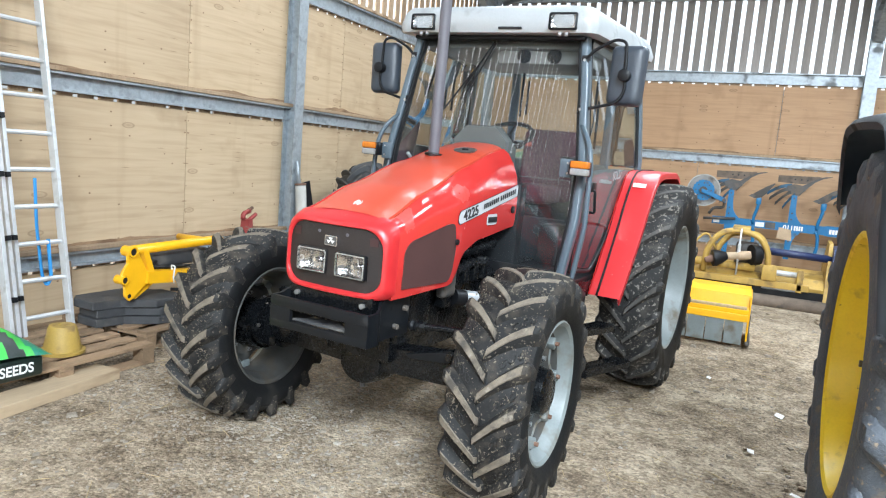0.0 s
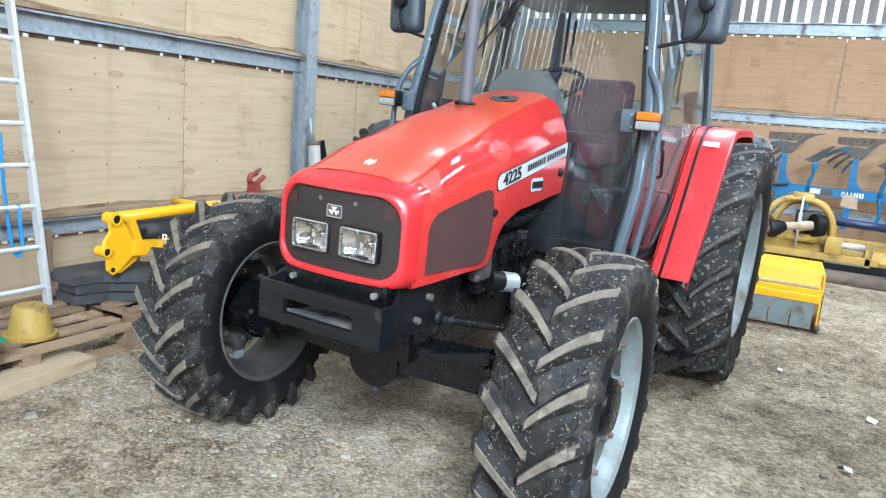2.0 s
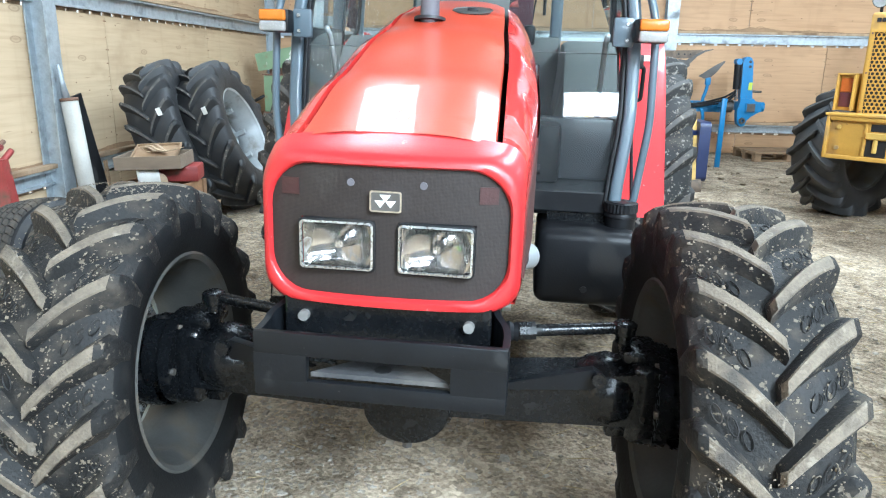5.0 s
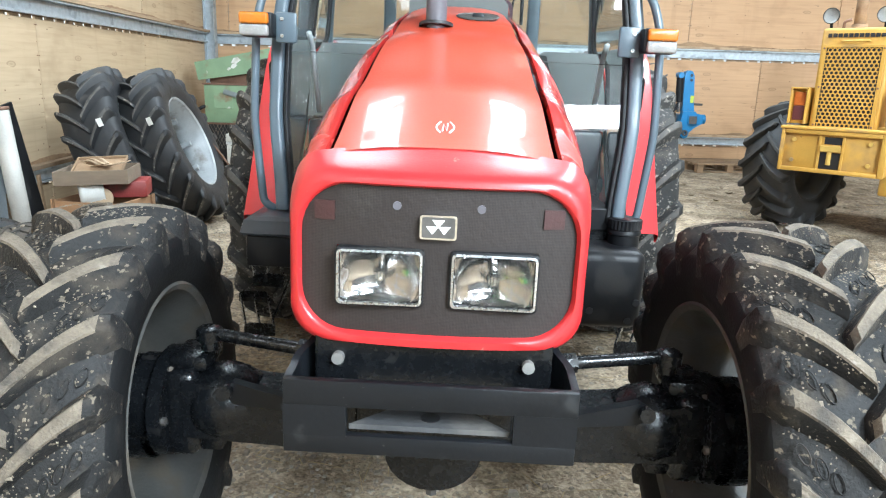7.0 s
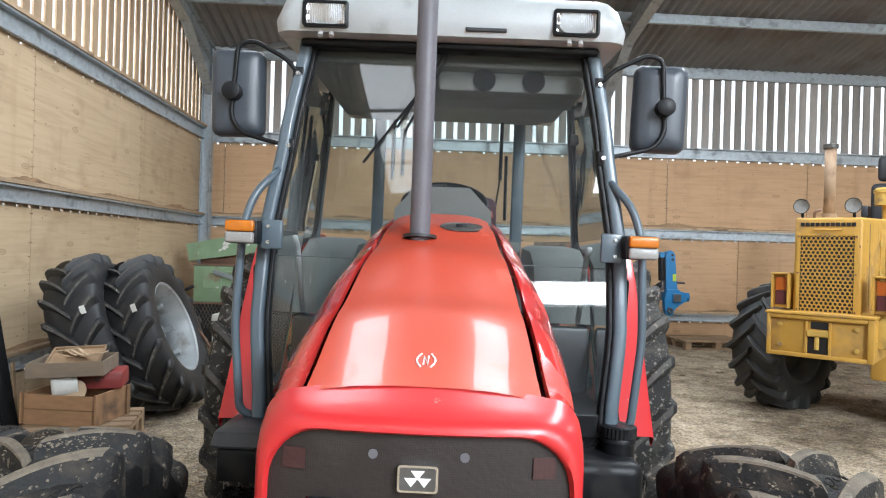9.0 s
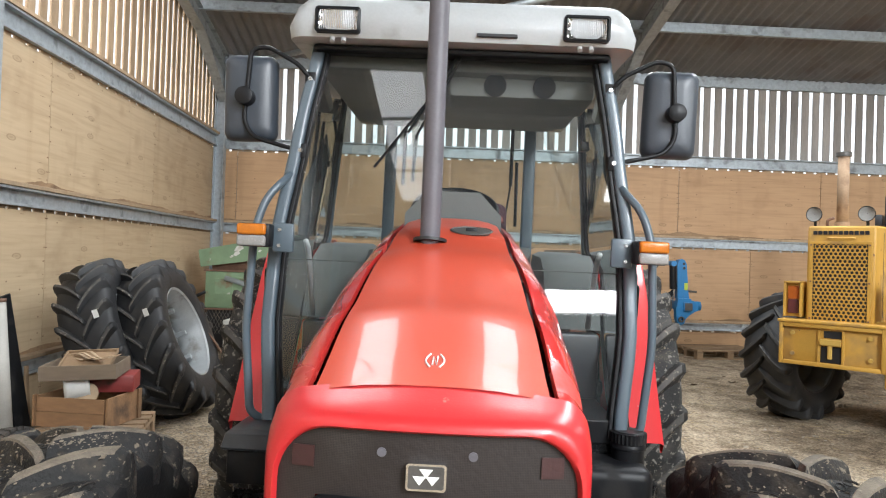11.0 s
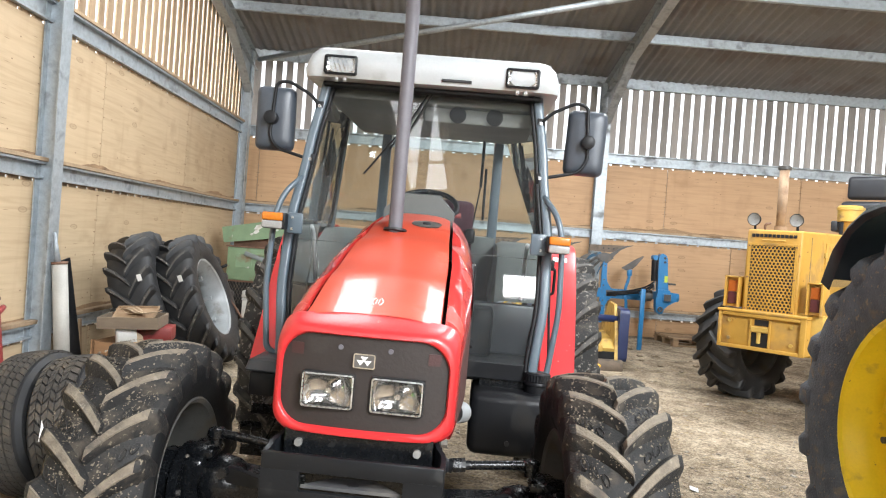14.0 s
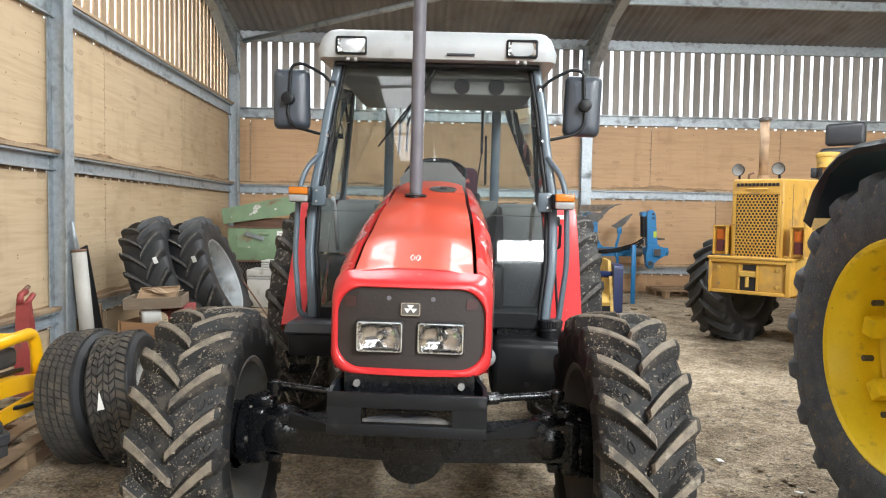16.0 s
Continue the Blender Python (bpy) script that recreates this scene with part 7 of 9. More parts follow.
def junk_stack():
    for z, r in ((0.058, 6), (0.221, 10)):
        pallet(pose(-4.05, 7.22, z, 0, 0, r) @ Matrix.Diagonal((1, 1, 1.12, 1)), 0.66, 0.52, "small pale wooden pallet stacked under crates", 4)
    c = thing("wooden_crate", pose(-4.09, 7.17, 0.384, 0, 0, -9), "brown wooden crate holding tins, standing on a pallet", "crate")
    for y in (-0.20, 0.185):
        part("side_board", B(-0.235, 0.235, y, y + 0.015, 0.0, 0.098, 0.003), "crate_wood", c)
        part("side_board", B(-0.235, 0.235, y, y + 0.015, 0.101, 0.195, 0.003), "crate_wood", c)
    for x in (-0.25, 0.235):
        part("end_board", B(x, x + 0.015, -0.184, 0.184, 0, 0.20, 0.003), "crate_wood", c)
    part("base_board", B(-0.234, 0.234, -0.184, 0.184, 0.0, 0.015), "crate_wood", c)
    for x in (-0.262, 0.251):
        for y in (-0.205, 0.165):
            part("corner_post", B(x, x + 0.012, y, y + 0.04, 0, 0.205), "crate_wood", c)
    w = part("enamel_pot", lathe(bmesh.new(), [(0.0, 0.004), (0.0, 0.075), (0.02, 0.085), (0.14, 0.095), (0.15, 0.10), (0.145, 0.088), (0.03, 0.078), (0.02, 0.004)], 28, "z"), "white_dirty", None, "dirty white enamel pot lying in a crate", True, "", "pot")
    w.matrix_world = pose(-4.19, 7.02, 0.635, -84, 0, -62)
    r = part("red_tin_box", B(-0.16, 0.16, -0.13, 0.13, 0, 0.115, 0.008), "old_red", None, "dull red tin box in a crate", 30, "", "box")
    r.matrix_world = pose(-3.98, 7.27, 0.588, 0, 0, 12)
    d = part("sanding_disc", tube(bmesh.new(), [(0, 0, 0), (0, 0, 0.012)], 0.07, 28), "leather", None, "tan disc standing in a crate", 40, "", "disc")
    d.matrix_world = pose(-4.04, 7.03, 0.60, 75, 0, 10)
    t = thing("wooden_tray", pose(-4.09, 7.12, 0.706, 0, -2, 9), "grey wooden tray full of tan straps on a crate", "tray")
    part("tray_base", B(-0.22, 0.22, -0.19, 0.19, 0, 0.012), "tray_wood", t)
    for y in (-0.20, 0.188):
        part("side_board", B(-0.232, 0.232, y, y + 0.012, 0, 0.095, 0.003), "tray_wood", t)
    for x in (-0.232, 0.22):
        part("end_board", B(x, x + 0.012, -0.188, 0.188, 0, 0.095, 0.003), "tray_wood", t)
    f = thing("box_lid", pose(-4.09, 7.15, 0.80, 20, -3, 9), "shallow tan wooden box lid lying in a tray", "box lid")
    part("lid_panel", B(-0.16, 0.16, -0.11, 0.11, 0, 0.006), "pallet", f)
    for a in ((-0.165, 0.165, -0.118, -0.108), (-0.165, 0.165, 0.108, 0.118), (-0.165, -0.155, -0.108, 0.108), (0.155, 0.165, -0.108, 0.108)):
        part("lid_edge", B(*a, 0.0, 0.024, 0.002), "pallet", f)
    for k, (dx, dy, rz) in enumerate(((-0.07, 0.04, -38), (0.0, 0.03, -30), (0.03, -0.02, -20), (0.07, 0.02, -34), (0.08, -0.06, -12))):
        pts = [(-0.15, 0, 0.03), (-0.09, 0.01, 0.035 + 0.004 * k), (-0.02, 0.0, 0.012), (0.06, -0.015, 0.010), (0.13, -0.005, 0.028), (0.16, 0.02, 0.04)]
        s = part("leather_strap", tube(bmesh.new(), bend(pts, 0.05), 0.014, 8, True, 0.2), "leather", None, "tan leather strap curling in a tray", True, "", "strap")
        s.matrix_world = pose(-4.09 + dx, 7.12 + dy, 0.795 + 0.006 * k, 0, 0, rz + 9)
        s["group"] = "straps in the tray"


junk_stack()


def green_machine():
    g = thing("green_machine_cabinet", pose(-4.36, 12.35, 0.13, 0, 0, -4), "pale green enamelled machine cabinet with mesh base and tilted top", "machine")
    part("body", B(-0.50, 0.75, -0.02, 0.7, 0.62, 1.14, 0.015), "green", g, "pale green panel", 30)
    part("recess", B(-0.36, -0.10, -0.028, -0.018, 0.82, 1.04, 0.003), "green", g)
    part("door_handle", B(-0.30, 0.02, -0.05, -0.028, 0.90, 0.97, 0.008, pose(0, 0, 0, 0, 16, 0) @ Matrix.Translation((-0.20, 0, 0.02))), "rim_grey", g, "", 30)
    part("latch_bar", B(-0.08, 0.18, -0.04, -0.022, 1.03, 1.07, 0.006), "green", g, "", 30)
    part("rust_edge", B(-0.52, 0.77, -0.03, 0.02, 1.142, 1.165), "rust", g)
    part("rust_edge", B(-0.52, 0.77, -0.03, 0.02, 0.595, 0.618), "rust", g)
    bm = bmesh.new()
    for k in range(26):
        x = -0.5 + k * 0.05
        tube(bm, [(x, 0.0, 0.25), (x + 0.18, 0.0, 0.6)], 0.004, 4)
        tube(bm, [(x + 0.18, 0.0, 0.25), (x, 0.0, 0.6)], 0.004, 4)
    part("mesh_guard", bm, "iron", g, "dark wire mesh guard", kind="stuff")
    # black block stands in for the shade behind the mesh
    part("dark_inside", B(-0.48, 0.73, 0.05, 0.65, 0.05, 0.595), "ink", g)
    part("notice", B(0.30, 0.58, -0.026, -0.022, 0.95, 1.10), "white", g, "white paper notice")
    for k in range(3):
        part("notice_bar", B(0.33, 0.52 - 0.05 * k, -0.0285, -0.027, 0.98 + 0.035 * k, 0.99 + 0.035 * k), "ink", g)
    tp = slab(bmesh.new(), [(-0.56, 1.20), (0.9, 1.42), (0.9, 1.72), (-0.60, 1.42)], (-0.05, -0.03), "y")
    part("tilted_guard", tp, "green", g, "flaking green sheet guard")
    part("guard_return", slab(bmesh.new(), [(-0.60, 1.42), (0.9, 1.72), (0.9, 1.74), (-0.60, 1.44)], (-0.05, 0.35), "y"), "green", g)
    for x, z, s in ((-0.05, 1.40, 0.05), (-0.02, 1.47, 0.07), (0.28, 1.45, 0.025), (-0.12, 1.36, 0.03), (0.6, 1.58, 0.04)):
        part("paint_flake", slab(bmesh.new(), [(x - s, z - s * 0.4), (x - s * 0.2, z - s * 0.7), (x + s, z + s * 0.2), (x + s * 0.4, z + s * 0.8), (x - s * 0.5, z + s * 0.5)], (-0.0535, -0.0515), "y"), "white_dirty", g)
    part("chaff_bed", B(-0.45, 0.7, 0.05, 0.5, 1.14, 1.30, 0.05), "rust", g, "", 30)
    part("lever", tube(bmesh.new(), [(-0.62, -0.25, 0.75), (-0.40, -0.28, 0.86)], 0.022, 8), "plastic", g, "", True)


green_machine()


def white_freezer():
    g = thing("white_cabinet", pose(-4.02, 11.35, 0.12, 0, 0, -3), "dirty white metal cabinet with ribbed lid", "cabinet")
    part("body", B(-0.30, 0.36, 0, 0.45, 0.0, 0.42, 0.012), "white_dirty", g, "", 30)
    part("trim_strip", B(-0.305, 0.365, -0.008, 0.0, 0.425, 0.455, 0.003), "alu", g)
    part("lid", B(-0.31, 0.37, -0.006, 0.46, 0.458, 0.56, 0.015), "white_dirty", g, "", 30)
    for k in range(4):
        part("lid_rib", B(-0.10, 0.34, 0.02, 0.40, 0.565 + 0.035 * k, 0.59 + 0.035 * k, 0.006), "white_dirty", g)
    part("latch", B(0.14, 0.22, -0.014, -0.006, 0.39, 0.41), "plastic", g)
    f = thing("cooling_fan", pose(-3.72, 11.3, 0.80, 0, 0, 20), "black electric fan standing on a white cabinet", "fan")
    for r in (0.06, 0.12, 0.17):
        part("guard_ring", lathe(bmesh.new(), [(0.006 * math.cos(a), r + 0.006 * math.sin(a)) for a in [k * math.pi / 3 for k in range(6)]], 28, "y", close=True), "plastic", f, "", True)
    for k in range(10):
        a = 2 * math.pi * k / 10
        part("guard_rib", tube(bmesh.new(), [(0.03 * math.cos(a), -0.01, 0.03 * math.sin(a)), (0.17 * math.cos(a), 0, 0.17 * math.sin(a))], 0.006, 5), "plastic", f)
    part("motor", tube(bmesh.new(), [(0, -0.03, 0), (0, 0.1, 0)], 0.05, 16), "plastic", f, "", 40)
    part("foot", B(-0.08, 0.08, -0.03, 0.12, -0.115, -0.10, 0.004), "plastic", f)
    part("stem", B(-0.02, 0.02, 0.02, 0.06, -0.11, -0.03), "plastic", f)


white_freezer()
part("rusty_bar", B(-0.006, 0.006, -0.03, 0.03, 0, 1.35, 0.002, pose(-3.45, 9.3, 0.10, 0, -34, 8)), "rust", None, "thin rusty steel bar leaning on the wheels", False, "", "bar")


# ---- things on the far side and along the back wall ----
def mouldboard(parent, x):
    """One upper body of a reversible plough at rest: trash board with its point, frog, shin and slatted mouldboard."""
    part("trash_board", slab(bmesh.new(), [(x - 0.27, 1.640), (x + 0.02, 1.632), (x + 0.16, 1.640), (x + 0.30, 1.715), (x + 0.36, 1.745), (x + 0.34, 1.768), (x - 0.27, 1.748)], (0.03, 0.055), "y"), "board_brown", parent, "weathered brown-grey plate")
    for dx in (-0.02, 0.07, 0.16):
        part("plough_bolt", tube(bmesh.new(), [(x + dx, 0.032, 1.70), (x + dx, 0.022, 1.70)], 0.014, 8), "ink", parent)
    part("share_point", loft(bmesh.new(), [[(px, 0.02, pz - h), (px, 0.05, pz - h), (px, 0.05, pz + h), (px, 0.02, pz + h)] for px, pz, h in
                                          ((x + 0.06, 1.50, 0.075), (x + 0.16, 1.60, 0.045), (x + 0.27, 1.695, 0.022), (x + 0.38, 1.752, 0.014), (x + 0.50, 1.778, 0.005))], True, True), "iron", parent, "worn curved share", 40)
    part("frog", slab(bmesh.new(), [(x - 0.10, 1.47), (x + 0.04, 1.44), (x + 0.15, 1.53), (x + 0.13, 1.60), (x - 0.02, 1.625), (x - 0.13, 1.58)], (-0.045, 0.02), "y"), "iron", parent)
    ends = [(-0.40, 1.445), (-0.36, 1.365), (-0.27, 1.290), (-0.155, 1.240)]
    for k, (ex, ez) in enumerate(ends):
        sx, sz = -0.06 + 0.045 * k, 1.600 - 0.030 * k
        rings = []
        for i in range(8):
            t = i / 7
            px, pz = x + sx + (ex - sx) * t, sz + (ez - sz) * t + 0.035 * math.sin(math.pi * t)
            py, h = -0.02 - 0.16 * t * t, 0.030 - 0.006 * t
            rings.append([(px, py, pz - h), (px - 0.006, py - 0.012, pz - h), (px - 0.006, py - 0.012, pz + h), (px, py, pz + h)])
        part("mouldboard_slat", loft(bmesh.new(), rings, True, True), "slat_blue" if k in (0, 3) else "iron", parent, "", 40)


def plough():
    g = thing("plough", pose(0, 13.40, 0.0), "blue reversible plough with dark slatted mouldboards, parked along back wall", "plough")
    bm = slab(bmesh.new(), [(-0.72, 0.865), (0.95, 0.858), (1.0, 0.845), (2.10, 0.835), (2.10, 1.0), (1.0, 1.005), (0.95, 0.992), (-0.72, 0.985)], (-0.07, 0.07), "y")
    beam_ = part("beam", bm, "blue", g, "blue square beam", 30)
    for x0, x1 in ((0.10, 0.25), (1.44, 1.62)):
        part("worn_patch", B(x0, x1, -0.0725, -0.07, 0.875, 0.975), "iron", beam_, "scuffed bare steel")
    legs = (-0.473, 0.469, 1.385)
    for x in legs:
        for up in (1, -1):
            z = [0.925 + up * d for d in (0.06, 0.13, 0.20, 0.30, 0.52)]
            pts = [(x - 0.045, z[0]), (x + 0.17, z[0]), (x + 0.10, z[1]), (x + 0.062, z[2]), (x + 0.045, z[3]), (x + 0.040, z[4]), (x - 0.040, z[4]), (x - 0.045, z[3])]
            part("leg", slab(bmesh.new(), pts, (-0.078 - 0.004 * up, -0.03), "y"), "blue", g)
            for zz in (z[1], z[2] + 0.03 * up, z[4] - 0.05 * up):
                part("leg_bolt", tube(bmesh.new(), [(x, -0.082, zz), (x, -0.094, zz)], 0.014, 6), "iron", g)
        mouldboard(g, x)
        # skimmers on cranked arms, above and below the beam
        sx = x + 0.385
        part("skimmer_arm", tube(bmesh.new(), bend([(sx, -0.09, 0.93), (sx, -0.09, 1.04), (sx + 0.035, -0.10, 1.16), (sx + 0.05, -0.10, 1.28)], 0.07), 0.026, 10), "blue", g, "", True)
        part("skimmer_arm", tube(bmesh.new(), bend([(sx - 0.01, -0.09, 0.90), (sx + 0.03, -0.09, 0.80), (sx + 0.035, -0.10, 0.62), (sx + 0.0, -0.10, 0.50)], 0.07), 0.026, 10), "blue", g, "", True)
        part("skimmer_clamp", B(sx + 0.005, sx + 0.085, -0.135, -0.075, 1.245, 1.36, 0.012), "blue", g, "", 30)
        rings = []
        for t, px, pz, h in ((0, -0.06, 1.36, 0.03), (0.25, 0.02, 1.40, 0.055), (0.5, 0.09, 1.46, 0.05), (0.8, 0.17, 1.54, 0.030), (1, 0.25, 1.605, 0.006)):
            rings.append([(sx + px - h, -0.12 - 0.05 * t, pz + h * 0.5), (sx + px + h, -0.13 - 0.05 * t, pz - h * 0.6), (sx + px + h, -0.11 - 0.05 * t, pz - h * 0.6), (sx + px - h, -0.10 - 0.05 * t, pz + h * 0.5)])
        part("skimmer_blade", loft(bmesh.new(), rings, True, True), "iron", g, "worn curved skimmer blade", 40)
        part("skimmer_point", slab(bmesh.new(), [(sx - 0.12, 1.375), (sx - 0.03, 1.35), (sx + 0.0, 1.39), (sx - 0.07, 1.41)], (-0.15, -0.135), "y"), "iron", g)
    # disc coulter: pale steel rim, blue toothed hub, arm
    d = part("coulter_disc", tube(bmesh.new(), [(-0.905, -0.175, 1.403), (-0.905, -0.160, 1.403)], 0.262, 40), "steel_dull", g, "round steel coulter disc", 30)
    part("disc_edge", lathe(bmesh.new(), [(-0.008, 0.268), (0.008, 0.268), (0.008, 0.250), (-0.008, 0.250)], 40, "y", close=True), "pale_pipe", d, "pale worn disc edge", 30).matrix_local = Matrix.Translation((-0.905, -0.168, 1.403))
    teeth = [(-0.905 + r * math.cos(k * math.pi / 20), 1.403 + r * math.sin(k * math.pi / 20)) for k, r in ((k, 0.178 if k % 2 else 0.165) for k in range(40))]
    part("disc_hub", slab(bmesh.new(), teeth, (-0.20, -0.176), "y"), "blue", d, "round blue toothed hub")
    part("hub_boss", tube(bmesh.new(), [(-0.905, -0.245, 1.403), (-0.905, -0.20, 1.403)], 0.062, 18), "iron", d, "", 30)
    for k in range(8):
        a = k * math.pi / 4
        part("hub_bolt", tube(bmesh.new(), [(-0.905 + 0.12 * math.cos(a), -0.21, 1.403 + 0.12 * math.sin(a)), (-0.905 + 0.12 * math.cos(a), -0.20, 1.403 + 0.12 * math.sin(a))], 0.012, 6), "iron", d)
    part("disc_arm", loft(bmesh.new(), [[(px, y, pz - h), (px, y + 0.03, pz - h), (px, y + 0.03, pz + h), (px, y, pz + h)] for px, y, pz, h in ((-0.93, -0.26, 1.40, 0.03), (-0.75, -0.255, 1.34, 0.034), (-0.57, -0.25, 1.27, 0.04), (-0.53, -0.25, 1.255, 0.025))], True, True), "blue", g, "flat blue disc arm")
    part("arm_pivot", tube(bmesh.new(), [(-0.565, -0.27, 1.268), (-0.565, -0.08, 1.268)], 0.030, 12), "iron", g, "", 40)
    part("adjuster", tube(bmesh.new(), bend([(-0.56, -0.12, 1.25), (-0.56, -0.12, 1.14), (-0.72, -0.12, 1.13), (-0.78, -0.12, 1.02)], 0.05), 0.024, 8), "iron", g, "dark bent adjuster rod", True)
    part("adjuster_spindle", tube(bmesh.new(), [(-0.86, -0.13, 0.94), (-0.36, -0.13, 0.98)], 0.022, 8), "iron", g, "", True)
    part("rear_leg", B(-1.03, -0.96, -0.10, -0.05, 0.45, 1.16, 0.006), "blue", g, "", 30)
    # white transfers on the beam: number, and plain bars
    words("110", 0.105, pose(0.442, -0.0735, 0.922, 90, 180, 0), "white", g)
    for j in range(4):
        part("beam_bar", B(0.525 + j * 0.035, 0.550 + j * 0.035, -0.0735, -0.0705, 0.882, 0.955), "white", g)
    for x0, x1 in ((-0.70, -0.60), (-0.05, 0.085)):
        part("transfer", B(x0, x1, -0.0735, -0.0705, 0.885, 0.960), "white", g, "white transfer")
    for j in range(6):
        part("beam_bar", B(1.03 + j * 0.043, 1.03 + j * 0.043 + 0.034, -0.0735, -0.0705, 0.882, 0.955), "white", g)
    # headstock: mast, ram, turnover bearing, lifting plate and cross shaft
    part("mast", slab(bmesh.new(), [(2.245, 1.05), (2.43, 1.05), (2.415, 1.15), (2.375, 1.60), (2.345, 1.655), (2.30, 1.675), (2.25, 1.655), (2.225, 1.60)], (-0.36, -0.24), "y"), "blue", g, "blue headstock mast")
    for x, z in ((2.33, 1.60), (2.335, 1.53)):
        # black discs in place of the mast's shaded holes
        part("mast_hole", tube(bmesh.new(), [(x, -0.364, z), (x, -0.360, z)], 0.022, 14), "ink", g)
    part("mast_sticker", B(2.345, 2.40, -0.3645, -0.361, 1.19, 1.30), "sack_lime", g, "small yellow sticker")
    part("lifting_plate", slab(bmesh.new(), [(2.24, 1.06), (2.205, 0.90), (2.215, 0.76), (2.235, 0.68), (2.285, 0.645), (2.335, 0.665), (2.36, 0.74), (2.42, 0.80), (2.50, 0.85), (2.56, 0.88), (2.56, 1.01), (2.45, 1.03), (2.43, 1.06)], (-0.42, -0.30), "y"), "blue", g, "blue lifting plate")
    part("linkage_eye", lathe(bmesh.new(), [(-0.02, 0.045), (0.02, 0.045), (0.02, 0.022), (-0.02, 0.022)], 18, "y", close=True), "iron", g, "", 30).matrix_local = pose(2.285, -0.435, 0.735)
    part("end_boss", tube(bmesh.new(), [(2.55, -0.36, 0.945), (2.60, -0.36, 0.945)], 0.072, 20), "blue", g, "", 40)
    part("cross_shaft", B(2.315, 2.455, -0.46, 0.50, 0.865, 1.0, 0.008), "blue", g, "", 30)
    part("shaft_cap", B(2.325, 2.445, -0.464, -0.458, 0.875, 0.99, 0.004), "iron", g, "dark shaft end cap")
    part("turnover_bearing", tube(bmesh.new(), [(2.06, -0.16, 0.94), (2.10, -0.16, 0.94), (2.10, -0.16, 0.94), (2.20, -0.16, 0.94)], [0.13, 0.13, 0.10, 0.10], 22), "iron", g, "dark greasy turnover bearing", 40)
    part("turnover_ram", tube(bmesh.new(), [(2.175, -0.34, 1.20), (2.16, -0.34, 1.56)], 0.052, 16), "plastic", g, "black hydraulic ram", 40)
    part("ram_rod", tube(bmesh.new(), [(2.18, -0.34, 1.04), (2.175, -0.34, 1.21)], 0.022, 12), "steel_dull", g, "", True)
    part("ram_eye", tube(bmesh.new(), [(2.16, -0.40, 1.60), (2.16, -0.26, 1.60)], 0.045, 14), "blue", g, "", 40)
    part("hitch_pin", tube(bmesh.new(), [(2.42, -0.34, 1.17), (2.55, -0.34, 1.165)], 0.018, 10), "iron", g, "", True)
    for k in range(3):
        part("hose", tube(bmesh.new(), bend([(2.17, -0.36, 1.18 - 0.03 * k), (2.05, -0.30 - 0.03 * k, 1.08 - 0.04 * k), (1.80, -0.12, 0.98 - 0.02 * k), (1.45, -0.10, 0.93 - 0.02 * k)], 0.14), 0.015, 8), "plastic", g, "black hydraulic hose", True)
    part("stand_leg", B(1.715, 1.785, -1.17, -1.13, 0.10, 1.09, 0.006), "blue", g, "blue parking stand leg", 30)
    part("stand_arm", loft(bmesh.new(), [[(x - 0.03, y, z - 0.035), (x + 0.03, y, z - 0.035), (x + 0.03, y, z + 0.035), (x - 0.03, y, z + 0.035)] for x, y, z in ((1.752, -1.13, 1.0), (2.05, -0.06, 0.95))], True, True), "blue", g)
    return g


plough()


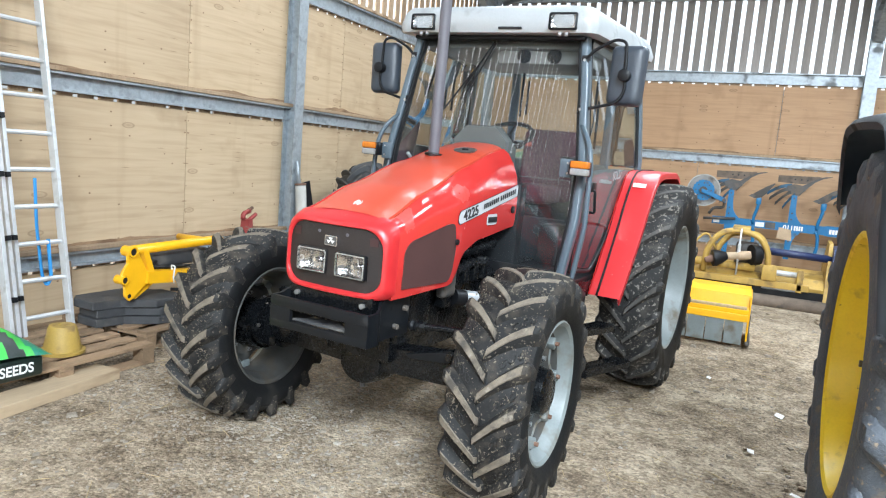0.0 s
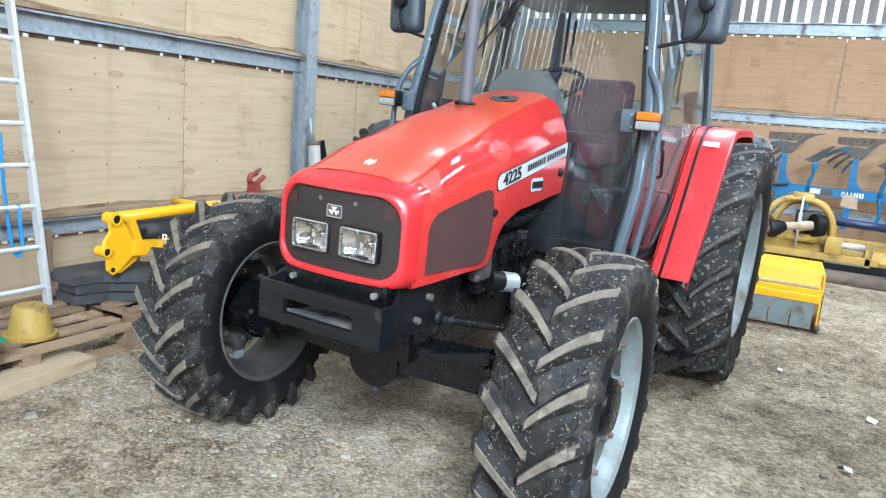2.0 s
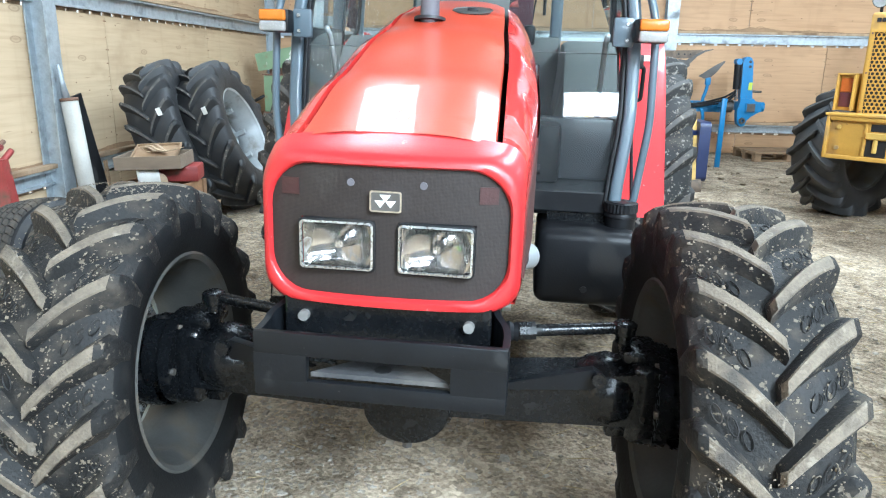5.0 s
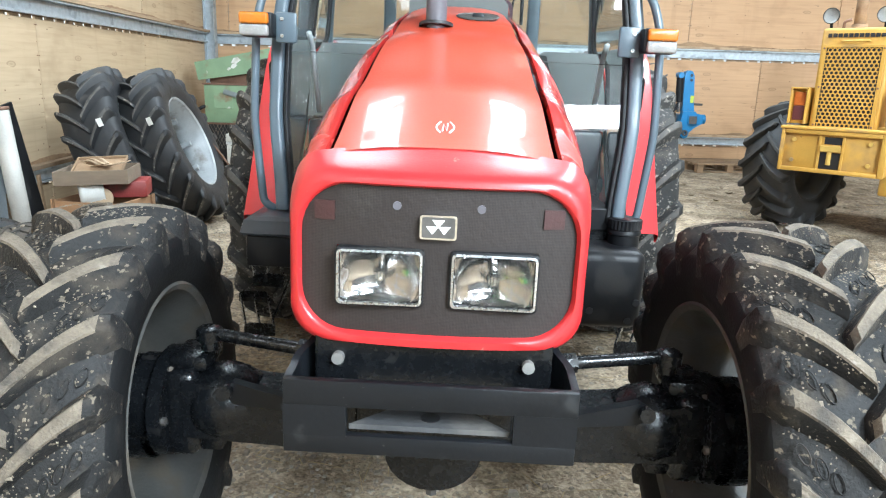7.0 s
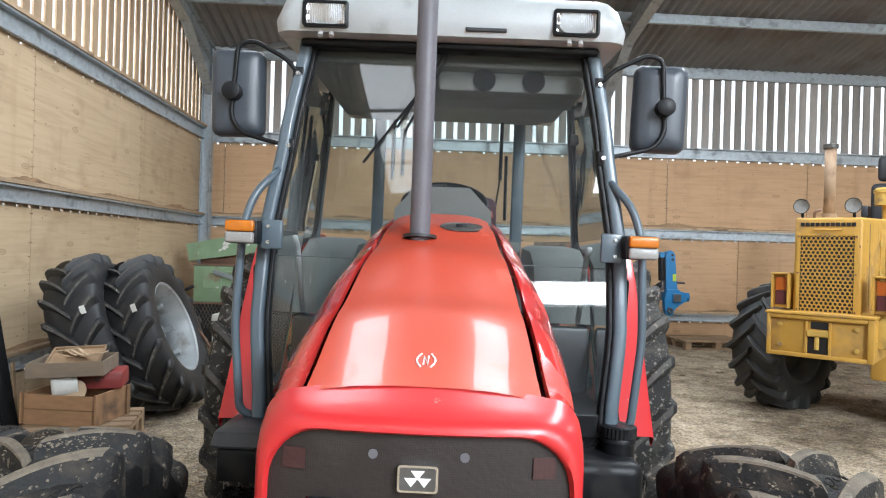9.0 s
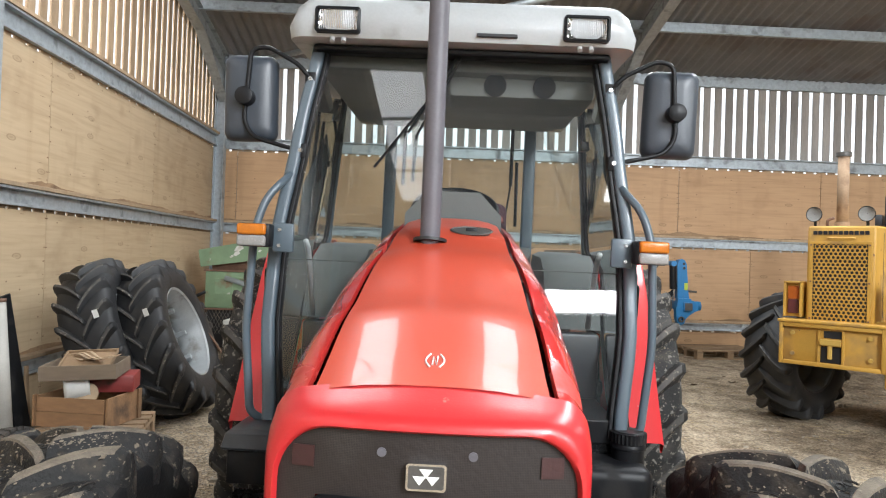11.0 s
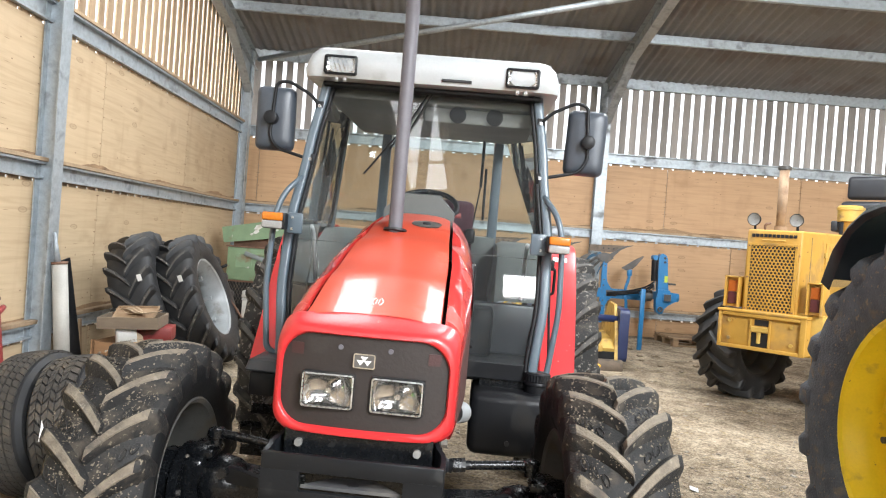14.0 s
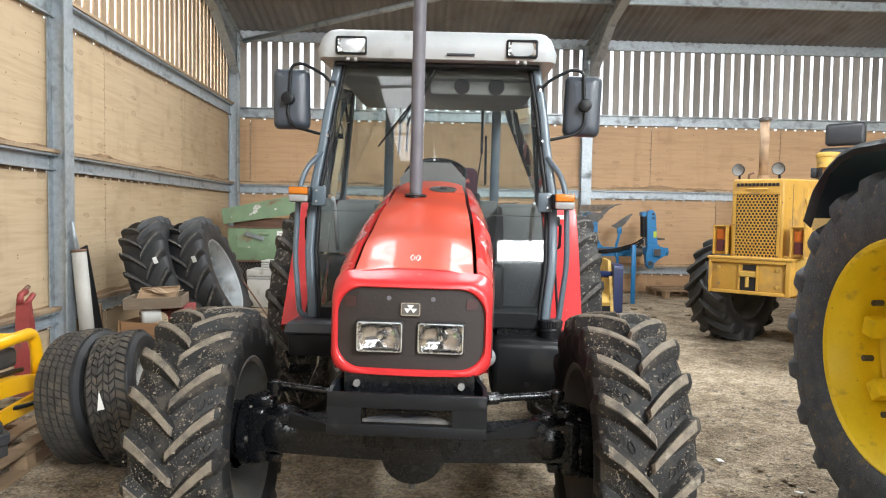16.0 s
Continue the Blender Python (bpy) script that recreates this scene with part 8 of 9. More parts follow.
def flail_mower():
    g = thing("flail_mower", pose(0.008, 10.60, 0.068) @ Matrix.Diagonal((1.04, 1.0, 1.04, 1.0)), "worn yellow flail mower with arched headstock and blue guard", "flail mower")
    part("hood", slab(bmesh.new(), [(-0.30, 0.14), (-0.34, 0.30), (-0.22, 0.40), (0.25, 0.46), (0.45, 0.30), (0.45, 0.14)], (-1.05, 0.78), "x"), "yellow_old", g, "scratched yellow steel hood")
    part("front_rail", B(-1.05, 0.60, -0.40, -0.33, 0.26, 0.34, 0.008), "yellow_old", g)
    part("slide_tube", tube(bmesh.new(), [(-1.0, -0.30, 0.46), (0.0, -0.30, 0.46)], 0.045, 14), "yellow_old", g, "", True)
    part("slide_ram", tube(bmesh.new(), [(0.10, -0.34, 0.44), (0.46, -0.34, 0.44)], 0.034, 12), "alu", g, "bright steel ram", True)
    part("slide_ram", tube(bmesh.new(), [(0.10, -0.36, 0.27), (0.50, -0.36, 0.27)], 0.034, 12), "alu", g, "", True)
    part("ram_eye", B(0.46, 0.53, -0.40, -0.30, 0.24, 0.50, 0.012), "yellow_old", g, "", 30)
    for y, d in ((-0.34, 0.0), (-0.10, 0.11)):
        a = tube(bmesh.new(), bend([(-0.58 + d, y, 0.36), (-0.56 + d, y, 0.66), (-0.42 + d, y, 0.86 - d * 0.2), (-0.20 + d * 0.5, y, 0.90 - d * 0.3), (0.02, y, 0.84), (0.13, y, 0.66), (0.14, y, 0.36)], 0.16, 5), 0.046, 10, True, 0.8)
        part("arch", a, "yellow_old", g, "arched yellow headstock bar", True)
    part("hitch_block", B(-0.30, -0.10, -0.38, 0.02, 0.86, 0.94, 0.01), "yellow_old", g, "", 30)
    part("top_link", tube(bmesh.new(), [(-0.20, -0.40, 0.92), (-0.20, -0.40, 0.74), (-0.20, -0.40, 0.73), (-0.20, -0.40, 0.54), (-0.20, -0.40, 0.53), (-0.20, -0.40, 0.36)], [0.011, 0.011, 0.020, 0.020, 0.011, 0.011], 10), "alu", g, "bright steel top link", True)
    part("knuckle_box", B(0.08, 0.24, -0.42, -0.28, 0.34, 0.52, 0.012), "yellow_old", g, "", 30)
    part("gearbox", B(-0.24, 0.02, -0.20, 0.06, 0.46, 0.74, 0.03, seg=3), "iron", g, "", 40)
    part("shaft_bell", tube(bmesh.new(), [(-0.06, -0.34, 0.615), (0.02, -0.30, 0.62), (0.05, -0.28, 0.63)], [0.125, 0.12, 0.06], 22), "plastic", g, "black drive-shaft bell", 40)
    part("drive_shaft_guard", tube(bmesh.new(), [(-0.33, -0.42, 0.575), (-0.22, -0.39, 0.59), (-0.20, -0.39, 0.59), (-0.07, -0.34, 0.61)], [0.045, 0.045, 0.058, 0.050], 16), "leather", g, "cream plastic shaft guard", 40)
    part("pto_cone", tube(bmesh.new(), [(-0.48, -0.48, 0.535), (-0.45, -0.47, 0.54), (-0.33, -0.42, 0.575)], [0.098, 0.104, 0.05], 22), "plastic", g, "black drive-shaft cone", 40)
    part("pto_yoke", tube(bmesh.new(), [(-0.56, -0.50, 0.50), (-0.50, -0.48, 0.525), (-0.42, -0.45, 0.55)], [0.032, 0.046, 0.036], 12), "rust", g, "rusty shaft yoke", 40)
    part("drive_shaft", tube(bmesh.new(), [(-0.02, -0.22, 0.68), (0.80, -0.22, 0.66)], 0.045, 14), "navy", g, "dark blue drive tube", True)
    part("side_plate", slab(bmesh.new(), [(-0.40, 0.10), (0.40, 0.10), (0.40, 0.55), (0.10, 0.86), (-0.18, 0.84), (-0.30, 0.55)], (0.76, 0.80), "x"), "yellow_old", g)
    part("belt_guard", slab(bmesh.new(), rrect(-0.36, 0.20, 0.14, 0.80, 0.06), (0.80, 0.92), "x"), "navy", g, "dark blue belt guard", 30)
    part("rubber_flap", B(-1.05, 0.78, -0.36, -0.34, 0.14, 0.26), "plastic", g)
    part("roller", tube(bmesh.new(), [(-1.0, -0.36, 0.085), (0.86, -0.36, 0.085)], 0.085, 16), "board_brown", g, "rusty ground roller", True)
    part("hose", tube(bmesh.new(), bend([(-0.75, -0.3, 0.3), (-0.72, -0.34, 0.7), (-0.58, -0.34, 0.85), (-0.45, -0.3, 0.6)], 0.15), 0.014, 8), "yellow_old", g, "", True)
    part("carton_scrap", slab(bmesh.new(), [(0.20, 0.80), (0.38, 0.78), (0.36, 0.92), (0.22, 0.94)], (0.4, 0.42), "y"), "leather", g)
    return g


flail_mower()


def sweeper():
    g = thing("yellow_sweeper_hood", pose(-0.36, 8.02, 0.075), "bright yellow steel hood with grey rubber flaps, on floor", "sweeper hood")
    part("hood", slab(bmesh.new(), [(-0.17, 0.24), (-0.19, 0.34), (-0.15, 0.36), (-0.13, 0.48), (0.02, 0.51), (0.38, 0.50), (0.40, 0.24)], (-0.36, 0.345), "x"), "yellow", g, "bright yellow sheet hood")
    part("front_lip", B(-0.36, 0.345, -0.215, -0.185, 0.235, 0.30, 0.004), "yellow", g)
    part("straw_litter", B(-0.35, 0.33, -0.185, -0.14, 0.335, 0.372, 0.012), "brown_grit", g, "dry straw litter")
    for k in range(4):
        x = -0.35 + k * 0.168
        part("flap", B(x, x + 0.16, -0.205, -0.193, 0.01, 0.236, 0.003), "rim_grey", g, "pale grey rubber flap")
    part("side_plate", B(0.346, 0.362, -0.18, 0.40, 0.02, 0.47, 0.004), "yellow", g)
    part("bolt_strip", B(0.362, 0.372, -0.17, -0.10, 0.05, 0.30, 0.003), "iron", g)
    part("skid", tube(bmesh.new(), bend([(0.36, -0.22, 0.04), (0.37, -0.18, 0.015), (0.37, 0.3, 0.012)], 0.03), 0.02, 8), "iron", g, "", True)
    return g


sweeper()


def wheel_loader():
    g = thing("wheel_loader", pose(1.645, 7.780, 0.10, 0, 0, -44.6), "worn yellow wheel loader seen from its rear grille", "wheel loader")
    c = -0.112                                  # middle of the engine hood
    bm = B(c - 0.252, c + 0.252, 0.0, 2.75, 1.04, 1.845, 0.022, seg=3)
    for v in bm.verts:
        if v.co.y < 0.2 and v.co.z > 1.3:
            v.co.y += 0.03 * (v.co.z - 1.3)
        v.co.z += 0.035 * max(0.0, v.co.y - 0.1) * (v.co.z > 1.6)
    hd = part("hood", bm, "cat_yellow", g, "dusty yellow engine hood", 40)
    # black sheet stands in for the shaded inside behind the grille
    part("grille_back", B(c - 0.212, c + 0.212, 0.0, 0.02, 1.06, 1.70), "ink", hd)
    bm = bmesh.new()
    p, r = 0.0345, 0.0142
    hexv = [(math.cos(math.radians(60 * k + 30)), math.sin(math.radians(60 * k + 30))) for k in range(6)]
    for j in range(int(0.63 / (p * 0.866))):
        for i in range(13):
            cx, cz = -0.205 + (i + (0.5 if j % 2 else 0)) * p, 1.075 + j * p * 0.866
            if abs(cx) > 0.198:
                continue
            R2 = p / math.sqrt(3)
            o = [bm.verts.new((c + cx + a * R2 * 1.001, -0.010, cz + b * R2 * 1.001)) for a, b in hexv]
            n = [bm.verts.new((c + cx + a * r, -0.010, cz + b * r)) for a, b in hexv]
            q = [bm.verts.new((c + cx + a * r, -0.001, cz + b * r)) for a, b in hexv]
            for k in range(6):
                bm.faces.new((o[k], o[(k + 1) % 6], n[(k + 1) % 6], n[k]))
                bm.faces.new((n[k], n[(k + 1) % 6], q[(k + 1) % 6], q[k]))
    part("grille", bm, "cat_yellow", hd, "yellow grille punched with round holes", kind="stuff")
    for a in ((-0.226, -0.200, 1.045, 1.715), (0.200, 0.226, 1.045, 1.715), (-0.200, 0.200, 1.045, 1.066), (-0.200, 0.200, 1.692, 1.715)):
        part("grille_edge", B(c + a[0], c + a[1], -0.014, 0.002, a[2], a[3], 0.002), "cat_yellow", hd)
    for x in (-0.213, 0.213):
        for z in (1.075, 1.38, 1.685):
            part("screw", tube(bmesh.new(), [(c + x, -0.014, z), (c + x, -0.020, z)], 0.008, 8), "rust", hd)
    for k in range(11):
        x = c - 0.205 + k * 0.0378
        part("name_bar", B(x, x + 0.029, 0.006, 0.0135, 1.772, 1.802), "ink", hd)
    part("grab_handle", tube(bmesh.new(), bend([(c - 0.09, 0.01, 1.742), (c - 0.09, -0.022, 1.742), (c + 0.10, -0.022, 1.742), (c + 0.10, 0.01, 1.742)], 0.01), 0.008, 8), "cat_yellow", hd, "", True)
    # side door with its mesh screen, and panel joints
    sx = c + 0.252
    part("side_door", B(sx, sx + 0.008, 0.78, 2.68, 1.26, 1.77, 0.003), "cat_yellow", hd, "", 30)
    part("side_screen", B(sx + 0.008, sx + 0.013, 1.0, 2.62, 1.33, 1.71, 0.002), "loader_mesh", hd, "dusty mesh side screen")
    part("name_bar", B(sx, sx + 0.003, 1.62, 1.80, 1.835, 1.895), "ink", hd)
    part("name_bar", B(sx, sx + 0.003, 1.84, 2.02, 1.84, 1.90), "ink", hd)
    part("name_bar", B(sx, sx + 0.003, 2.06, 2.24, 1.845, 1.905), "ink", hd)
    part("panel_joint", B(sx - 0.001, sx + 0.002, 0.30, 0.312, 1.06, 1.80), "iron", hd)
    for z in (1.36, 1.62):
        part("door_hinge", B(sx + 0.004, sx + 0.018, 0.72, 0.80, z, z + 0.05, 0.004), "yellow_old", hd)
    # counterweight: recessed rear face with hitch pocket
    w0, w1 = -0.525, 0.262
    cw = part("counterweight", B(w0, w1, -0.10, 0.75, 0.69, 1.035, 0.018), "cat_yellow", g, "thick yellow counterweight with hitch pocket", 30)
    for a in ((w0, w0 + 0.028, 0.69, 1.035), (w1 - 0.045, w1, 0.69, 1.035), (w0 + 0.028, w1 - 0.045, 0.69, 0.722), (w0 + 0.028, w1 - 0.045, 1.0, 1.035)):
        part("counterweight_flange", B(a[0], a[1], -0.135, -0.099, a[2], a[3], 0.006), "cat_yellow", cw, "", 30)
    part("counterweight_ledge", B(w0 - 0.012, w1 + 0.012, -0.145, 0.10, 1.036, 1.060, 0.006), "cat_yellow", cw)
    # almost flush black blocks, drawn in place of the pockets' shaded hollows
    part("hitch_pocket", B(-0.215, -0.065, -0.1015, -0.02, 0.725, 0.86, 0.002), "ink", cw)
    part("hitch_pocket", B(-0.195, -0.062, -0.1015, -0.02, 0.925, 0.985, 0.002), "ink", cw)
    part("pocket_frame", B(-0.235, -0.216, -0.118, -0.099, 0.722, 0.99, 0.004), "cat_yellow", cw)
    part("pocket_frame", B(-0.061, -0.042, -0.118, -0.099, 0.722, 0.99, 0.004), "cat_yellow", cw)
    part("hitch_shelf", B(-0.215, -0.062, -0.135, -0.09, 0.868, 0.915, 0.005), "yellow_old", cw)
    part("hitch_pin", tube(bmesh.new(), [(-0.145, -0.112, 0.76), (-0.145, -0.112, 0.872)], 0.018, 10), "yellow_old", cw)
    for x in (w0 + 0.10, w1 - 0.12):
        for z in (0.78, 0.95):
            part("bolt", tube(bmesh.new(), [(x, -0.10, z), (x, -0.120, z)], 0.018, 6), "yellow_old", cw)
    part("side_frame", B(0.10, 0.26, 0.70, 2.9, 0.45, 1.04, 0.02), "cat_yellow", g, "", 30)
    part("tow_eye", lathe(bmesh.new(), [(0.0, 0.085), (0.03, 0.085), (0.03, 0.045), (0.0, 0.045)], 20, "x", close=True), "yellow_old", g, "", 30).matrix_local = Matrix.Translation((0.262, 1.55, 0.80))
    for x0, x1 in ((-0.525, -0.385), (0.222, 0.355)):
        lb = part("tail_lamp", B(x0, x1, 0.0, 0.20, 1.075, 1.375, 0.010), "cat_yellow", g, "box tail lamp", 30)
        part("amber_lens", B(x0 + 0.026, x1 - 0.026, -0.012, 0.001, 1.225, 1.335, 0.005), "amber_dull", lb, "dull amber lens")
        part("red_lens", B(x0 + 0.026, x1 - 0.026, -0.012, 0.001, 1.105, 1.222, 0.005), "maroon_lens", lb, "dull red lens")
        for a in ((x0, x0 + 0.014, 1.075, 1.375), (x1 - 0.014, x1, 1.075, 1.375), (x0, x1, 1.361, 1.375)):
            part("lamp_hood", B(a[0], a[1], -0.045, 0.002, a[2], a[3], 0.003), "cat_yellow", lb)
    part("lamp_bracket", B(0.14, 0.36, 0.03, 0.10, 0.80, 1.08, 0.01), "yellow_old", g, "", 30)
    for u, v, turn in ((-0.765, 1.30, -16), (0.55, 1.45, -7)):
        w = new("wheel")
        w.parent = g
        w.matrix_local = pose(u, v, 0.605, 0, 0, turn)
        agri_tyre(w, 0.635, 0.50, 0.34, 17, 0.050, 0.046, -21.0, mats=("rubber_dark", "lug_clean"), label="black loader tyre")
        part("rim", rim_mesh(0.34, 0.50, 0.02, 1 if u > 0 else -1, 0.12, 0.05, 0), "rim_dirty", w, "", 35)
    for u in (-0.331, 0.057):
        hl_ = new("hood_lamp")
        hl_.parent = g
        m = pose(u, 0.10, 1.945, 0, 0, 0)
        bm = lathe(bmesh.new(), [(-0.035, 0.064), (-0.045, 0.060), (-0.03, 0.062), (0.02, 0.052), (0.05, 0.02), (0.055, 0.002)], 24, "y")
        bmesh.ops.transform(bm, verts=bm.verts, matrix=m)
        part("lamp_shell", bm, "plastic", hl_, "round black lamp shell", 40)
        bm = lathe(bmesh.new(), [(-0.034, 0.058), (-0.022, 0.03), (-0.018, 0.002)], 24, "y")
        bmesh.ops.transform(bm, verts=bm.verts, matrix=m)
        part("lamp_face", bm, "clear_lens", hl_, "", True)
        part("lamp_stalk", tube(bmesh.new(), [(u, 0.11, 1.89), (u, 0.12, 1.835)], 0.012, 8), "plastic", hl_)
    part("stack_knob", tube(bmesh.new(), bend([(-0.24, 0.12, 1.84), (-0.24, 0.12, 1.90), (-0.19, 0.12, 1.915)], 0.02), 0.012, 8), "rust", g, "", True)
    part("exhaust_pipe", tube(bmesh.new(), [(-0.195, 0.42, 1.84), (-0.195, 0.42, 2.50)], 0.046, 18), "stack_rust", g, "pale rusty exhaust stack", True)
    part("stack_rim", tube(bmesh.new(), [(-0.195, 0.42, 2.47), (-0.195, 0.42, 2.505), (-0.195, 0.42, 2.51)], [0.062, 0.062, 0.05], 18), "iron", g, "", 40)
    part("stack_base", tube(bmesh.new(), [(-0.195, 0.42, 1.84), (-0.195, 0.42, 1.90)], 0.060, 16), "stack_rust", g, "", 40)
    part("precleaner", tube(bmesh.new(), [(-0.05, 2.43, 1.85), (-0.05, 2.43, 2.12)], 0.065, 18), "cat_yellow", g, "", 40)
    part("precleaner_cap", lathe(bmesh.new(), [(2.10, 0.002), (2.10, 0.135), (2.23, 0.140), (2.235, 0.150), (2.265, 0.150), (2.29, 0.12), (2.295, 0.002)], 26, "z"), "yellow_old", g, "domed yellow intake cap", 40).matrix_local = Matrix.Translation((-0.05, 2.43, 0.0))
    part("rear_deck", B(-0.75, 0.24, 2.77, 3.9, 1.04, 1.72, 0.02), "cat_yellow", g, "", 30)
    part("chassis", B(-0.40, 0.10, 0.70, 3.9, 0.60, 1.03, 0.02), "cat_yellow", g, "", 30)
    se = new("seat")
    se.parent = g
    part("backrest", B(-0.36, 0.26, 3.18, 3.32, 1.86, 2.42, 0.06, seg=3), "seat_vinyl", se, "black vinyl backrest", 40)
    part("headrest", B(-0.29, 0.19, 3.17, 3.29, 2.44, 2.74, 0.05, seg=3), "seat_vinyl", se, "", 40)
    part("cushion", B(-0.36, 0.26, 3.22, 3.75, 1.80, 1.93, 0.05), "seat_vinyl", se, "", 40)
    part("seat_base", B(-0.30, 0.20, 3.26, 3.70, 1.72, 1.81, 0.01), "plastic", se)
    part("armrest", B(-0.46, -0.38, 3.22, 3.5, 2.02, 2.16, 0.02), "seat_vinyl", se, "", 30)
    return g


wheel_loader()


def second_tractor():
    """Parked beside the red tractor: only its rear wheel and mudguard come into view."""
    g = thing("parked_tractor", pose(0.545, 4.09, 0.0), "large green tractor with yellow wheel and black mudguard, parked alongside", "tractor")
    w = new("rear_wheel")
    w.parent = g
    w.matrix_local = pose(0, 0, 0.91)
    agri_tyre(w, 0.90, 0.48, 0.540, 20, 0.030, 0.070, 16.0, mats=("rubber_grey", "rubber_grey"), label="cracked dusty tractor tyre")
    part("rim", rim_mesh(0.540, 0.50, 0.06, 1, 0.16, 0.055, 0), "rim_yellow", w, "bright yellow steel rim", 35)
    for k in range(8):
        a = 2 * math.pi * (k + 0.25) / 8
        part("rim_lug", B(-0.07, 0.06, -0.05, 0.05, 0.37, 0.455, 0.012, Matrix.Rotation(a, 4, "X")), "rim_yellow", w, "", 30)
        part("rim_bolt", tube(bmesh.new(), [(-0.10, 0.39 * math.sin(a), 0.39 * math.cos(a)), (-0.05, 0.39 * math.sin(a), 0.39 * math.cos(a))], 0.016, 8), "iron", w)
    part("valve", tube(bmesh.new(), [(-0.13, -0.05, 0.40), (-0.09, -0.05, 0.40)], 0.012, 8), "iron", w)
    part("axle", tube(bmesh.new(), [(0.1, 0, 0.91), (1.1, 0, 0.91)], 0.12, 16), "green", g, "", True)
    # mudguard over the top of the wheel
    # (edge x, y, z) from the rear tip over the flat top and down the front
    edge = [(-0.262, 0.72, 1.545), (-0.282, 0.61, 1.70), (-0.30, 0.47, 1.81), (-0.312, 0.34, 1.875), (-0.32, 0.20, 1.905), (-0.322, 0.0, 1.91), (-0.322, -0.25, 1.90),
            (-0.322, -0.50, 1.885), (-0.316, -0.70, 1.87), (-0.313, -0.82, 1.845), (-0.310, -0.89, 1.79), (-0.308, -0.94, 1.70), (-0.300, -0.99, 1.50), (-0.278, -1.06, 1.24)]
    rings = []
    for k, (x, y, z) in enumerate(edge):
        y0, z0 = edge[max(0, k - 1)][1:]
        y1, z1 = edge[min(len(edge) - 1, k + 1)][1:]
        L = math.hypot(y1 - y0, z1 - z0)
        ny, nz = (z1 - z0) / L, -(y1 - y0) / L
        lip = 0.085 if k < 2 else 0.045
        drop = 0.11 if k == len(edge) - 1 else 0.0
        rings.append([(x + 0.016, y - lip * ny, z - lip * nz), (x, y - 0.02 * ny, z - 0.02 * nz), (x + 0.012, y, z), (x + 0.05, y + 0.012 * ny, z + 0.012 * nz - drop * 0.4), (0.26, y + 0.012 * ny, z + 0.012 * nz - drop), (0.32, y, z - drop)])
    bm = loft(bmesh.new(), rings, False)
    bmesh.ops.solidify(bm, geom=list(bm.faces), thickness=0.014)
    part("mudguard", bm, "fender_plastic", g, "black plastic mudguard", 50)
    part("body", B(0.55, 1.25, -1.4, 1.2, 0.55, 1.25, 0.05), "jd_green", g, "", 30)
    part("cab_panel", B(0.36, 1.5, -0.8, 0.5, 1.25, 1.90, 0.05), "jd_green", g, "dark green cab panel", 30)
    return g


second_tractor()
pallet(pose(3.05, 13.35, 0.125, 0, 0, 4), 1.1, 0.8, "old grey pallet lying by the back wall", 5)


# ---- loose stones, chips and litter on the earth ----
def stones():
    rnd = random.Random(7)
    bm = bmesh.new()
    base = [(-1, -1, -0.6), (1, -0.9, -0.6), (0.9, 1, -0.6), (-0.9, 0.9, -0.6), (-0.6, -0.7, 0.6), (0.7, -0.5, 0.7), (0.5, 0.7, 0.55), (-0.6, 0.5, 0.65)]
    quads = [(0, 3, 2, 1), (4, 5, 6, 7), (0, 1, 5, 4), (1, 2, 6, 5), (2, 3, 7, 6), (3, 0, 4, 7)]
    verts, faces = [], []

    def put(x, y, s):
        a = rnd.uniform(0, 6.28)
        c, sn = math.cos(a), math.sin(a)
        sx, sy, sz = s * rnd.uniform(0.6, 1.4), s * rnd.uniform(0.5, 1.1), s * rnd.uniform(0.3, 0.75)
        z = floor_h(x, y) + noise.noise((x * 0.9, y * 0.9, 0)) * 0.014 + noise.noise((x * 4, y * 4, 3)) * 0.007 - 0.004 + sz * 0.25
        n = len(verts)
        for px, py, pz in base:
            px, py, pz = px * sx * rnd.uniform(0.75, 1.2), py * sy * rnd.uniform(0.75, 1.2), pz * sz * rnd.uniform(0.8, 1.2)
            verts.append((x + px * c - py * sn, y + px * sn + py * c, z + pz))
        faces.extend(tuple(i + n for i in q) for q in quads)

    for _ in range(40000):
        x, y = rnd.uniform(-4.9, 4.5), 1.4 + 11 * rnd.random() ** 1.5
        dens = 0.55 + 0.9 * noise.noise((x * 0.7, y * 0.7, 9))
        if y > 7.5:
            dens *= 0.5
        if rnd.random() < dens:
            q = rnd.random()
            put(x, y, rnd.uniform(0.003, 0.008) if q < 0.88 else rnd.uniform(0.009, 0.017) if q < 0.985 else rnd.uniform(0.018, 0.032))
    for _ in range(6000):
        x, y = rnd.gauss(-2.9, 0.55), rnd.uniform(3.6, 8.6)
        put(x, y, rnd.uniform(0.005, 0.013))
    for _ in range(1200):
        x, y = rnd.gauss(-1.9, 0.8), rnd.gauss(4.3, 0.9)
        put(x, y, rnd.uniform(0.004, 0.014))
    me = bpy.data.meshes.new("loose_stones")
    me.from_pydata(verts, [], faces)
    me.materials.append(M["gravel"])
    me.materials.append(M["gravel_pale"])
    pale = [1 if rnd.random() < 0.15 else 0 for _ in range(len(faces) // 6)]
    me.polygons.foreach_set("material_index", [p for p in pale for _ in range(6)])
    bm.free()
    return tagged(new("loose_stones", me), "loose grey-brown stones and chips strewn over earth", "gravel", "", "stuff")


stones()


